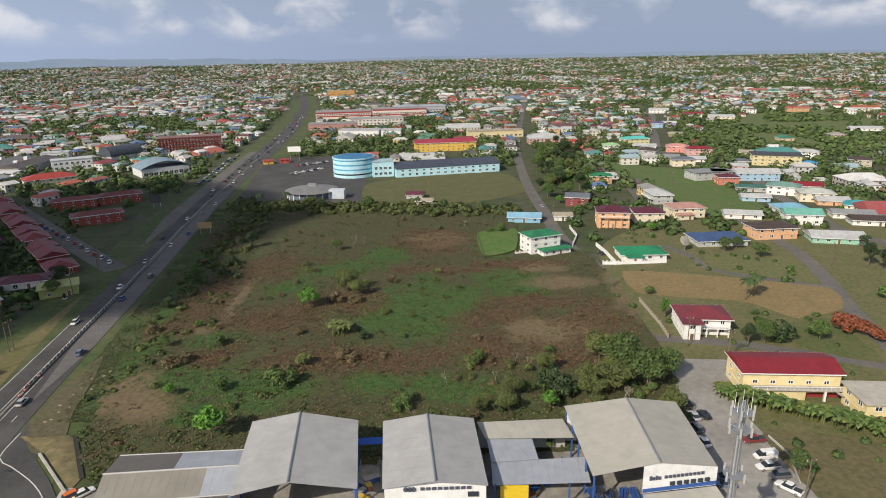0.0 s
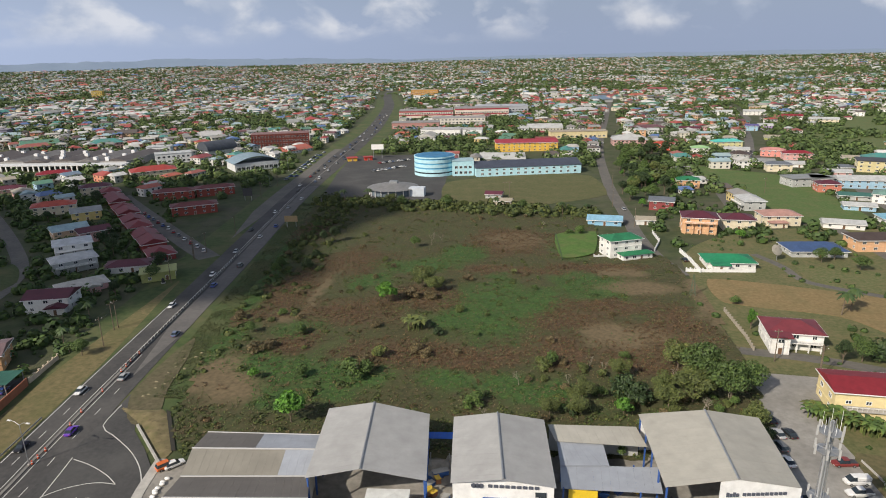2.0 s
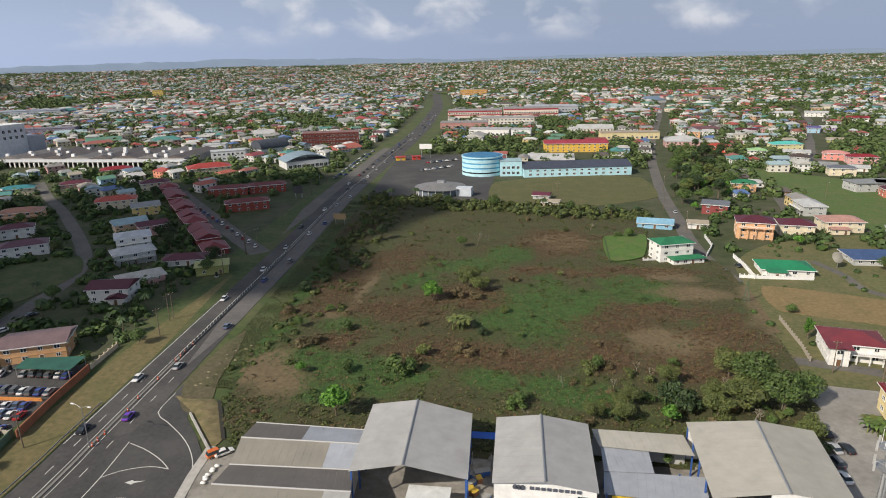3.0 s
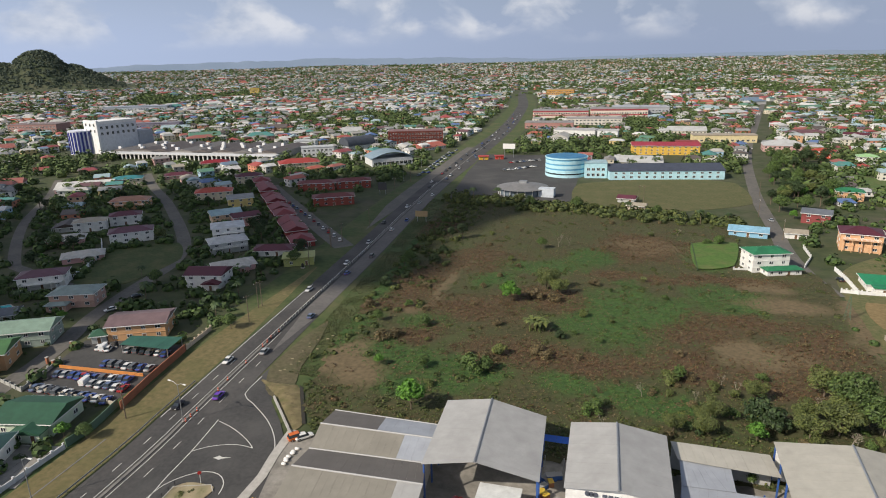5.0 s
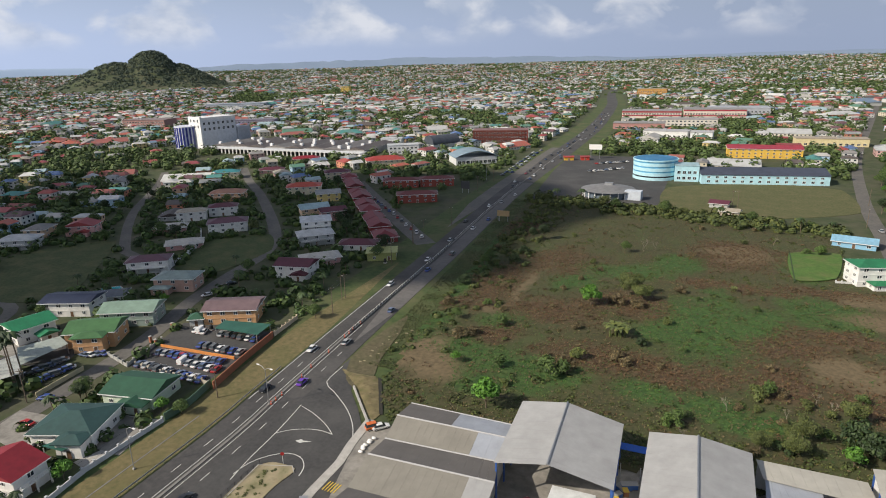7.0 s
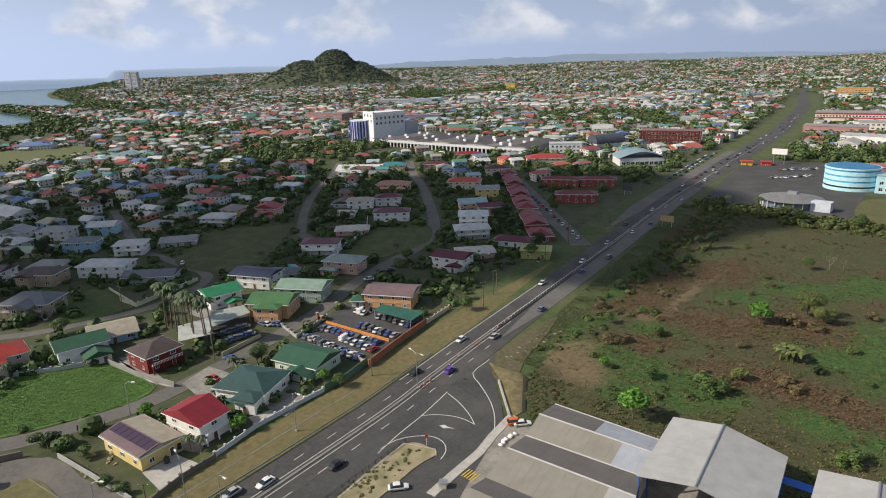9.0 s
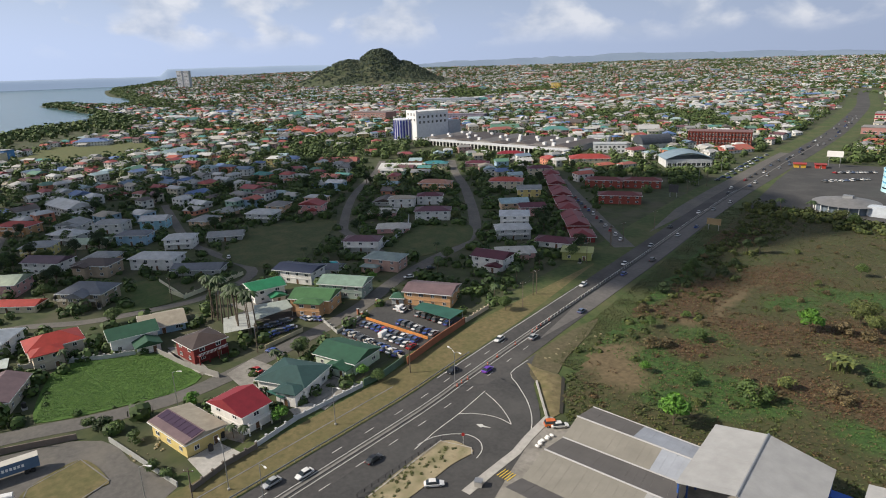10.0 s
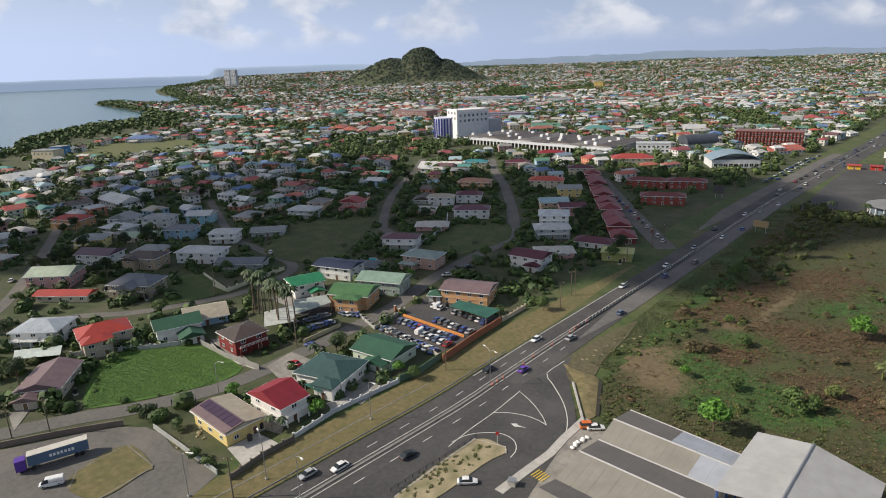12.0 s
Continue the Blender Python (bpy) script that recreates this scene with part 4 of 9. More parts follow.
house(-228, 376, 25, 25, 11, 2, (0.15, 0.03, 0.028), (0.30, 0.07, 0.05), label="red school block with a hipped red roof", category="building", pitch=0.2)
house(-207, 390, 30, 24, 11, 2, (0.15, 0.03, 0.028), (0.30, 0.07, 0.05), label="red school block with a hipped red roof", category="building", pitch=0.2)
house(-194, 338, 32, 25, 11, 2, (0.15, 0.03, 0.028), (0.30, 0.07, 0.05), label="red school block with a hipped red roof", category="building", pitch=0.2)
for k in range(10):
    house(-165.5 - 12.37 * k, 254.1 + 14.16 * k, 41, 11, 14, 1 + 0.35 * (k % 2), (0.19, 0.03, 0.036), (0.30, 0.05, 0.045), "gable_y" if k % 3 else "hip", label="red terraced house with a red roof",
          group="red terrace", sides="fr", pitch=0.34)

# houses across the field and beyond
house(42.5, 271.5, 22, 15, 10, 3, GREEN, W_WHITE, label="white two-storey house with a green roof and a green veranda roof", wing=(3, 14, 5, 1, "hip"))
house(84.5, 259.8, 0, 19, 12, 1, (0.02, 0.22, 0.10), W_WHITE, label="white bungalow with a green roof behind a white balustrade", wing=(-5, 6, 4, 1, "flat"))
house(81.1, 184.9, -6, 15, 11, 2, (0.18, 0.035, 0.045), W_WHITE, label="white two-storey house with a maroon roof", porch=2, wing=(-5, 5, 4, 2, "flat"))
house(125.6, 279.0, 3, 23, 14, 1, (0.05, 0.09, 0.20), W_GREY, label="low grey building with a dark blue roof")
house(154.6, 287.6, 4, 20, 12, 2, BROWN, W_PEACH, label="peach house with a brown hipped roof")
house(180.1, 278.5, -12, 22, 12, 1, LTGREY, (0.30, 0.56, 0.42), "gable", label="pale green building with a grey roof")
house(86.1, 313.6, -8, 16, 13, 3, MAROON, W_PEACH, label="tall peach house with balconies and a maroon roof", porch=2)
house(106.5, 321.0, -5, 15, 12, 2, MAROON, W_CREAM, label="cream house with a maroon hipped roof")
house(129.3, 330.2, 4, 18, 12, 2, (0.42, 0.24, 0.20), W_CREAM, label="cream house with a pink roof", wing=(-3, 8, 4, 1, "hip"))
house(106.6, 424.1, -5, 14, 10, 2, GREEN, W_PEACH, label="peach house with a green roof")
house(77.7, 360.1, -15, 13, 10, 2, SLATE, (0.26, 0.06, 0.06), "gable", label="dark red house with a slate roof")
house(42.1, 325.5, -8, 17, 10, 1, (0.24, 0.45, 0.60), (0.25, 0.48, 0.66), "gable", label="blue painted low house with a blue roof")
house(183.2, 432.9, 12, 26, 14, 2, GREY, W_GREY, "flat", label="grey flat-roofed block of two storeys")
house(256.9, 484.8, -20, 34, 18, 3, (0.06, 0.06, 0.065), (0.62, 0.54, 0.30), "flat", label="yellow three-storey block with a dark flat roof", category="building")
house(296.7, 513.3, -25, 18, 11, 2, LTGREY, W_WHITE, label="white house with a pale grey roof")
house(276.5, 472.9, -30, 11, 9, 1, (0.06, 0.30, 0.55), W_BLUE, label="small house with a bright blue roof")
house(213.9, 426.9, -6, 28, 13, 2, LTGREY, W_BLUE, "gable", label="pale blue two-storey building with a white roof")
house(209.1, 380.0, -30, 18, 12, 2, (0.16, 0.28, 0.24), W_WHITE, label="white house with a grey-green roof")
house(217.4, 360.6, -17, 18, 12, 2, (0.45, 0.48, 0.42), W_CREAM, label="cream house with a pale roof")
house(189.1, 335.4, -4, 16, 12, 1, (0.20, 0.42, 0.55), W_WHITE, label="white bungalow with a light blue roof")
house(182.6, 311.9, -12, 17, 12, 2, (0.16, 0.42, 0.34), W_WHITE, "gable", label="white house with a sea-green roof")
house(229.4, 338.6, -30, 14, 12, 1, (0.05, 0.32, 0.36), W_CREAM, label="cream bungalow with a turquoise roof")
house(188.2, 412.7, -5, 13, 10, 2, MAROON, (0.55, 0.20, 0.14), label="red house with a maroon roof")
house(185.6, 486.4, -6, 17, 10, 2, SLATE, W_CREAM, label="cream house with a slate roof")
house(219.0, 540.3, -7, 21, 11, 2, RED, W_PINK, label="pink house with a red roof")
house(206.9, 558.4, -20, 18, 11, 2, (0.55, 0.25, 0.22), (0.68, 0.28, 0.24), label="salmon house with a pink roof")
house(125.9, 598.8, -20, 18, 12, 2, (0.40, 0.06, 0.035), (0.60, 0.10, 0.06), label="bright red-orange house with a red roof")
house(151.5, 572.4, -7, 14, 11, 2, (0.30, 0.50, 0.24), W_WHITE, label="white house with a lime-green roof")
house(185.4, 614.4, 10, 26, 12, 2, (0.10, 0.50, 0.44), (0.70, 0.66, 0.36), label="pale yellow house with a turquoise roof")
house(313.6, 470.6, -30, 15, 12, 2, BROWN, W_BEIGE, label="beige house with a brown roof")
house(174.1, 537.3, -30, 16, 12, 2, BROWN, W_GREY, label="grey house with a brown roof")

house(-150.8, 531.4, 20, 8, 7, 1, (0.44, 0.05, 0.03), (0.66, 0.40, 0.05), "flat", label="bright yellow and red snack shop beside the highway", sides="f")
house(-137.8, 536.4, 20, 7, 7, 1, (0.36, 0.04, 0.03), (0.50, 0.05, 0.03), "flat", label="bright red shop with a flat roof", sides="f")
# the street of shops and small houses beyond the green slope
for x, y, r, w, d, st, roof, wall, kind, lab in (
        (92.8, 652.0, -6, 14, 11, 2, GREY, W_GREY, "hip", "grey house with a grey hipped roof beside the lane"),
        (119.9, 690.8, -6, 13, 10, 3, (0.38, 0.42, 0.42), W_PEACH, "hip", "tall beige house with a pale green roof"),
        (137.9, 714.2, -6, 12, 9, 2, LTGREY, W_WHITE, "gable", "white house with a grey sheet roof"),
        (178.9, 725.2, -14, 24, 11, 2, MAROON, W_GREY, "gable", "grey house with a long maroon roof"),
        (159.1, 638.1, -14, 17, 10, 1, LTGREY, W_YELLOW, "gable", "yellow bungalow with a pale sheet roof"),
        (185.5, 582.4, -14, 22, 10, 1, LTGREY, W_WHITE, "gable", "low white shop with a pale roof"),
        (250.8, 747.1, -14, 14, 10, 2, (0.10, 0.09, 0.24), W_BLUE, "gable", "blue shop with a dark blue roof"),
        (266.0, 750.6, -14, 17, 10, 2, LTGREY, (0.40, 0.30, 0.50), "gable", "mauve shop with a grey roof"),
        (244.4, 667.0, -14, 15, 10, 1, TAN, W_OLIVE, "gable", "olive bungalow with a tan roof"),
        (183.2, 517.1, -14, 22, 10, 1, GREY, W_CREAM, "gable", "long cream bungalow with a grey roof"),
        (203.9, 505.1, -14, 14, 9, 1, LTGREY, W_WHITE, "gable", "small white house with a pale roof"),
        (192.7, 432.2, -14, 14, 11, 2, GREY, W_GREY, "flat", "grey flat-roofed annexe of concrete blocks"),
        (259.1, 532.2, -14, 20, 10, 1, TAN, W_CREAM, "gable", "cream bungalow with a tan roof"),
        (232.3, 489.1, -14, 15, 9, 1, SLATE, W_GREY, "hip", "grey bungalow with a slate roof"),
        (219.0, 469.2, -14, 18, 9, 1, LTGREY, W_PINK, "gable", "pink bungalow with a pale roof"),
        (229.9, 392.4, -14, 19, 11, 1, RED, W_PINK, "gable", "pink house with a red sheet roof"),
        (221.4, 350.7, -14, 18, 10, 1, LTGREY, W_PEACH, "gable", "peach bungalow with a light roof"),
        (194.3, 389.5, -14, 20, 8, 1, (0.05, 0.14, 0.12), W_GREY, "gable", "low house with a dark green roof"),
        (183.6, 363.1, -14, 17, 8, 1, LTGREY, W_BLUE, "gable", "pale blue house with a grey roof"),
        (213.9, 320.2, -14, 22, 9, 1, GREY, W_WHITE, "gable", "white bungalow with a grey roof"),
        (215.3, 306.4, -14, 22, 10, 1, BROWN, W_WHITE, "gable", "white bungalow with a brown-grey roof"),
        (157.8, 323.6, -14, 20, 8, 1, LTGREY, W_WHITE, "gable", "low white outbuilding with a pale roof"),
        (455.8, 685.3, -14, 34, 12, 1, LTGREY, W_WHITE, "gable", "long white bungalow with a pale roof"),
        (508.3, 918.4, -14, 32, 12, 2, (0.36, 0.10, 0.05), W_ORANGE, "gable", "orange house with a rust-red roof"),
        (598.7, 907.7, -14, 40, 13, 2, (0.36, 0.10, 0.05), W_CREAM, "gable", "cream house with an orange-red roof"),
        (355.2, 815.9, -14, 34, 12, 2, LTGREY, W_CREAM, "gable", "long cream house with a pale roof"),
        (335.0, 858.2, -14, 26, 12, 2, RED, W_WHITE, "gable", "white house with a red roof"),
        (272.3, 931.9, -14, 26, 12, 2, LTGREY, W_WHITE, "gable", "white house with a pale roof"),
        (313.7, 932.4, -14, 30, 12, 2, LTGREY, W_WHITE, "gable", "white house with a light roof"),
        (62.8, 326.2, -6, 10, 7, 1, TAN, W_WHITE, "gable", "small white house beside the lane"),
        (-19.1, 386.8, -6, 11, 8, 1, (0.12, 0.03, 0.05), W_GREY, "gable", "small hut with a dark red roof"),
        (-12.5, 367.6, -6, 11, 7, 1, TAN, W_BEIGE, "gable", "small shack with a tan sheet roof")):
    house(x, y, r, w * 0.9, d, st, roof, wall, kind, label=lab, sides="f", spacing=4.8)

# ---------------------------------------------------------------- plants
def leaf_paint(name, a, b):
    return surface(name, a, b, rough=0.65, scale=0.8, island=[(0.55, 0.6, 0.5), (0.8, 0.85, 0.7), (1.0, 1.0, 1.0), (1.25, 1.2, 0.9), (0.7, 0.75, 0.65), (1.1, 1.15, 1.0)], vary=0.2)


LEAF = leaf_paint("leaf_green", (0.06, 0.108, 0.028), (0.11, 0.165, 0.045))
LEAF_DARK = leaf_paint("leaf_dark", (0.022, 0.045, 0.016), (0.045, 0.075, 0.025))
LEAF_BRIGHT = leaf_paint("leaf_bright", (0.06, 0.16, 0.02), (0.11, 0.24, 0.03))
LEAF_OLIVE = leaf_paint("leaf_olive", (0.08, 0.105, 0.03), (0.14, 0.16, 0.052))
LEAF_RED = leaf_paint("leaf_red", (0.17, 0.04, 0.02), (0.27, 0.09, 0.045))
DRY = leaf_paint("dry_brush", (0.10, 0.075, 0.04), (0.20, 0.155, 0.088))


def leaf_cloud(rng, lobes, count, size):
    """Small bent leaf clumps spread through the shells of several lobes (x, y, z, radius, height)."""
    bm = bmesh.new()
    total = sum(l[3] ** 2 for l in lobes)
    for cx, cy, cz, r, h in lobes:
        for _ in range(int(count * r * r / total)):
            d = Vector((rng.gauss(0, 1), rng.gauss(0, 1), rng.gauss(0, 1) + 0.25)).normalized()
            k = 0.55 + 0.5 * rng.random() ** 0.6
            c = Vector((cx + d.x * r * k, cy + d.y * r * k, cz + d.z * h * k))
            nrm = (d + Vector((rng.uniform(-0.7, 0.7), rng.uniform(-0.7, 0.7), rng.uniform(-0.2, 0.9)))).normalized()
            u = nrm.orthogonal().normalized()
            u.rotate(Matrix.Rotation(rng.uniform(0, 6.28), 3, nrm))
            v = nrm.cross(u)
            s = size * rng.uniform(0.6, 1.4)
            a = bm.verts.new(c - u * s); b = bm.verts.new(c + v * s * 0.55 + nrm * s * 0.2)
            e = bm.verts.new(c + u * s - nrm * s * 0.15); f = bm.verts.new(c - v * s * 0.55 + nrm * s * 0.12)
            bm.faces.new((a, f, e, b))
    return bm


def tree(seed, height, spread, leaf, label, lobes=7, count=480, trunk=0.35, low=0.35, name="tree", category="tree", size=0.5, shape=0.75):
    """A tapered trunk, forking limbs and a crown of leaf clumps in uneven lobes."""
    rng = random.Random(seed)
    root = empty(name, pose(0, 0, -500), label, category)
    bm = bmesh.new()
    fork = height * low
    tube(bm, (0, 0, -0.6), (0.1, 0.05, fork), height * 0.028, height * 0.02, 7)
    L = []
    for k in range(lobes):
        a = 6.283 * k / lobes + rng.uniform(-0.4, 0.4)
        q = spread * rng.uniform(0.3, 0.62) if k else 0
        z = height * (low + (1 - low) * rng.uniform(0.3, 0.72)) if k else height * 0.8
        r = spread * rng.uniform(0.36, 0.52)
        L.append((math.cos(a) * q, math.sin(a) * q, z, r, min(r * shape, height - z + 0.2 * r)))
        tube(bm, (0.1, 0.05, fork * 0.95), (math.cos(a) * q, math.sin(a) * q, z), height * 0.014, height * 0.004, 5)
    part("trunk", bm, BARK, root)
    part("crown", leaf_cloud(rng, L, count, size), leaf, root)
    return root


def palm(seed, height, label, reach=3.4):
    rng = random.Random(seed)
    root = empty("palm_tree", pose(0, 0, -500), label, "palm")
    bm = bmesh.new()
    p = Vector((0, 0, -0.5))
    for k in range(5):
        n = Vector((0.12 * (k + 1) ** 1.2, 0.03 * k, height * (k + 1) / 5))
        tube(bm, p, n, 0.24 - 0.025 * k, 0.22 - 0.025 * k, 7)
        p = n
    part("trunk", bm, BARK, root)
    fr = bmesh.new()
    for k in range(15):
        a, lift = 6.283 * k / 15 + rng.uniform(-0.2, 0.2), rng.uniform(-0.1, 0.9)
        bm = fr
        d, s = Vector((math.cos(a), math.sin(a), 0)), Vector((-math.sin(a), math.cos(a), 0))
        prev = None
        for j in range(7):
            t = j / 6
            c = p + d * (reach * t) + Vector((0, 0, (lift * 1.6 * t - 2.6 * t * t) * reach / 3.4))
            w = 0.62 * math.sin(math.pi * (0.12 + 0.86 * t))
            row = [bm.verts.new(c - s * w - Vector((0, 0, w * 0.5))), bm.verts.new(c), bm.verts.new(c + s * w - Vector((0, 0, w * 0.5)))]
            if prev:
                bm.faces.new((prev[0], row[0], row[1], prev[1])); bm.faces.new((prev[1], row[1], row[2], prev[2]))
            prev = row
    part("crown", fr, LEAF_DARK, root)
    return root


def banana(seed, label, leaf):
    rng = random.Random(seed)
    root = empty("banana_plant", pose(0, 0, -500), label, "banana plant")
    bm = bmesh.new()
    for q in range(4):
        ox, oy = rng.uniform(-0.9, 0.9), rng.uniform(-0.9, 0.9)
        tube(bm, (ox, oy, -0.3), (ox, oy, 1.6), 0.16, 0.1, 6)
    part("stem", bm, LEAF_OLIVE, root)
    bm = bmesh.new()
    for k in range(16):
        a = rng.uniform(0, 6.283)
        bx, by = rng.uniform(-0.9, 0.9), rng.uniform(-0.9, 0.9)
        d, s = Vector((math.cos(a), math.sin(a), 0)), Vector((-math.sin(a), math.cos(a), 0))
        prev = None
        for j in range(5):
            t = j / 4
            c = Vector((bx, by, 1.5)) + d * 1.7 * t + Vector((0, 0, 2.2 * t - 1.9 * t * t))
            w = 0.32 * math.sin(math.pi * (0.1 + 0.85 * t)) + 0.04
            row = [bm.verts.new(c - s * w), bm.verts.new(c + s * w)]
            if prev:
                bm.faces.new((prev[0], row[0], row[1], prev[1]))
            prev = row
    part("leaves", bm, leaf, root)
    return root


def bare_tree(seed, height, label):
    rng = random.Random(seed)
    bm = bmesh.new()

    def limb(p, d, length, r, depth):
        e = p + d * length
        tube(bm, p, e, r, r * 0.6, 5)
        if depth:
            for _ in range(3):
                limb(e, (d + Vector((rng.uniform(-0.8, 0.8), rng.uniform(-0.8, 0.8), rng.uniform(-0.1, 0.5)))).normalized(), length * 0.72, r * 0.55, depth - 1)
    limb(Vector((0, 0, -0.4)), Vector((0.05, 0, 1)), height * 0.33, height * 0.02, 4)
    root = empty("bare_tree", pose(0, 0, -500), label, "tree")
    part("crown", bm, surface("dead_wood", (0.22, 0.19, 0.15), (0.36, 0.32, 0.26), rough=0.95, scale=2.0), root)
    return root


TREES = {
    "broad": tree(1, 9, 5.0, LEAF, "broad green tree with a spreading crown", count=2300, size=0.28),
    "tall": tree(2, 12, 4.6, LEAF_DARK, "tall dark green leafy tree", lobes=8, count=2300, low=0.3, size=0.29),
    "bright": tree(3, 5, 2.9, LEAF_BRIGHT, "small bright green leafy tree", count=650, low=0.2, size=0.34),
    "olive": tree(4, 7, 4.4, LEAF_OLIVE, "olive-green spreading tree with low limbs", count=2100, low=0.25, size=0.27),
    "bush": tree(5, 3.0, 2.4, LEAF, "rounded green bush of small leaves", lobes=5, count=420, low=0.1, name="bush", category="bush", size=0.3),
    "scrub": tree(6, 2.4, 2.2, DRY, "dry brown scrub bush half dead", lobes=5, count=420, low=0.08, name="bush", category="bush", size=0.26),
    "olive_bush": tree(7, 2.8, 2.6, LEAF_OLIVE, "olive-green scrub bush of the field", lobes=6, count=420, low=0.08, name="bush", category="bush", size=0.3),
    "dark_bush": tree(8, 4.2, 3.2, LEAF_DARK, "dense dark green leafy bush", lobes=6, count=600, low=0.1, name="bush", category="bush", size=0.36),
    "red": tree(9, 5.5, 4.4, LEAF_RED, "flame tree in orange-red flower", count=800, low=0.3),
    "column": tree(10, 8, 1.7, LEAF_BRIGHT, "narrow upright bright green tree", lobes=9, count=560, low=0.15, shape=1.6, size=0.34),
    "palm": palm(11, 8.5, "coconut palm with drooping fronds"),
    "royal": palm(12, 13, "tall royal palm with a slender trunk", 2.5),
    "banana": banana(13, "clump of banana plants with broad leaves", LEAF),
    "pale_banana": banana(14, "clump of half-dry banana plants", LEAF_OLIVE),
    "bare": bare_tree(15, 6, "leafless grey tree with forked branches"),
}
USED = {}
trng = random.Random(77)


def plant(kind, x, y, s=1.0, group=""):
    """Sets one plant of a kind at a place, at s times its usual size."""
    x, y = sited(x, y)
    z = field_z(x, y) - 0.05 if inside(FIELD, x, y) else ground_z(x, y)
    m = pose(x, y, z, 0, 0, trng.uniform(0, 360))
    src = TREES[kind]
    if kind not in USED:
        USED[kind] = True
        ob = src
    else:
        ob = copy_thing(src, m)
    ob.matrix_basis = m @ Matrix.Diagonal((s, s, s * trng.uniform(0.9, 1.12), 1))
    if group:
        ob["group"] = group
    return ob


for kind, s, x, y in (
        ("bright", 1.6, -49.0, 206.8), ("bright", 1.6, -55.7, 126.9), ("bush", 1.7, -46.4, 150.2), ("bush", 1.3, -43.4, 153), ("olive_bush", 1.2, -41.9, 163.5), ("pale_banana", 1.7, -36.2, 184.2), ("pale_banana", 1.6, -32.8, 183.5), ("pale_banana", 1.4, -34.5, 187),
        ("olive", 1.15, -38.5, 222.5), ("olive", 0.95, -33.0, 218.5), ("scrub", 1.5, -40.5, 212), ("scrub", 1.4, -34, 211), ("tall", 0.75, -91.3, 282.1), ("tall", 0.6, -95.4, 277.9), ("broad", 0.6, -50.6, 275.1), ("bare", 1.2, -43.2, 279.2), ("bare", 0.9, -38.8, 282.5),
        ("broad", 0.55, -101.8, 232.8), ("dark_bush", 1.0, -99.9, 209.2), ("broad", 0.5, -103.4, 242.9), ("dark_bush", 0.9, -92.6, 257.0), ("dark_bush", 1.0, -91.4, 242.3), ("bush", 1.2, -71.6, 177.8), ("scrub", 1.2, -77.1, 166.6),
        ("scrub", 1.1, -96.3, 187.3), ("bush", 0.8, -82.9, 191.2), ("olive_bush", 1.3, 6.0, 159.9), ("bush", 1.2, 8.7, 163.3), ("bare", 0.8, -0.5, 150.4), ("bare", 0.8, 19.4, 162.8), ("bare", 0.7, 23.0, 159.2),
        ("olive", 0.8, 15.8, 143.9), ("dark_bush", 1.4, 26.6, 146.5), ("dark_bush", 1.3, 29.8, 143.5), ("bright", 1.0, 25.2, 137.6), ("olive", 0.9, 37.0, 149.1), ("olive", 1.1, 43.8, 151.9), ("broad", 1.25, 48.2, 154.7),
        ("broad", 1.2, 52.7, 146.5), ("olive", 1.25, 43.5, 145.9), ("broad", 1.0, 58.4, 151.4), ("olive", 1.2, 43.7, 163.9), ("bush", 1.2, -10.7, 139.3), ("bush", 1.0, -12.8, 138.1), ("scrub", 1.2, -31.9, 168.5),
        ("scrub", 1.0, -28.0, 164.7), ("bush", 0.8, 30.1, 167.9), ("scrub", 1.2, -21.4, 231.8), ("pale_banana", 0.8, -3.5, 240.9), ("bare", 0.8, 9.3, 311.0), ("bush", 1.3, 27.7, 302.1), ("bush", 0.9, 21.9, 301.4),
        ("bush", 1.1, -61.2, 149.6), ("dark_bush", 0.7, -26.5, 180.0), ("scrub", 1.4, -80.7, 163.2), ("bright", 0.7, -74.0, 147.1)):
    plant(kind, x, y, s, "trees of the field")
# the hedge-like belt at the field's far end
for k in range(34):
    t = k / 33
    x, y = -122 + 160 * t + trng.uniform(-3, 3), 366 - 24 * t + trng.uniform(-5, 7)
    plant(trng.choice(("bush", "dark_bush", "broad", "olive", "banana", "bush", "olive_bush", "palm")), x, y, trng.uniform(0.5, 1.0), "belt of trees behind the field")
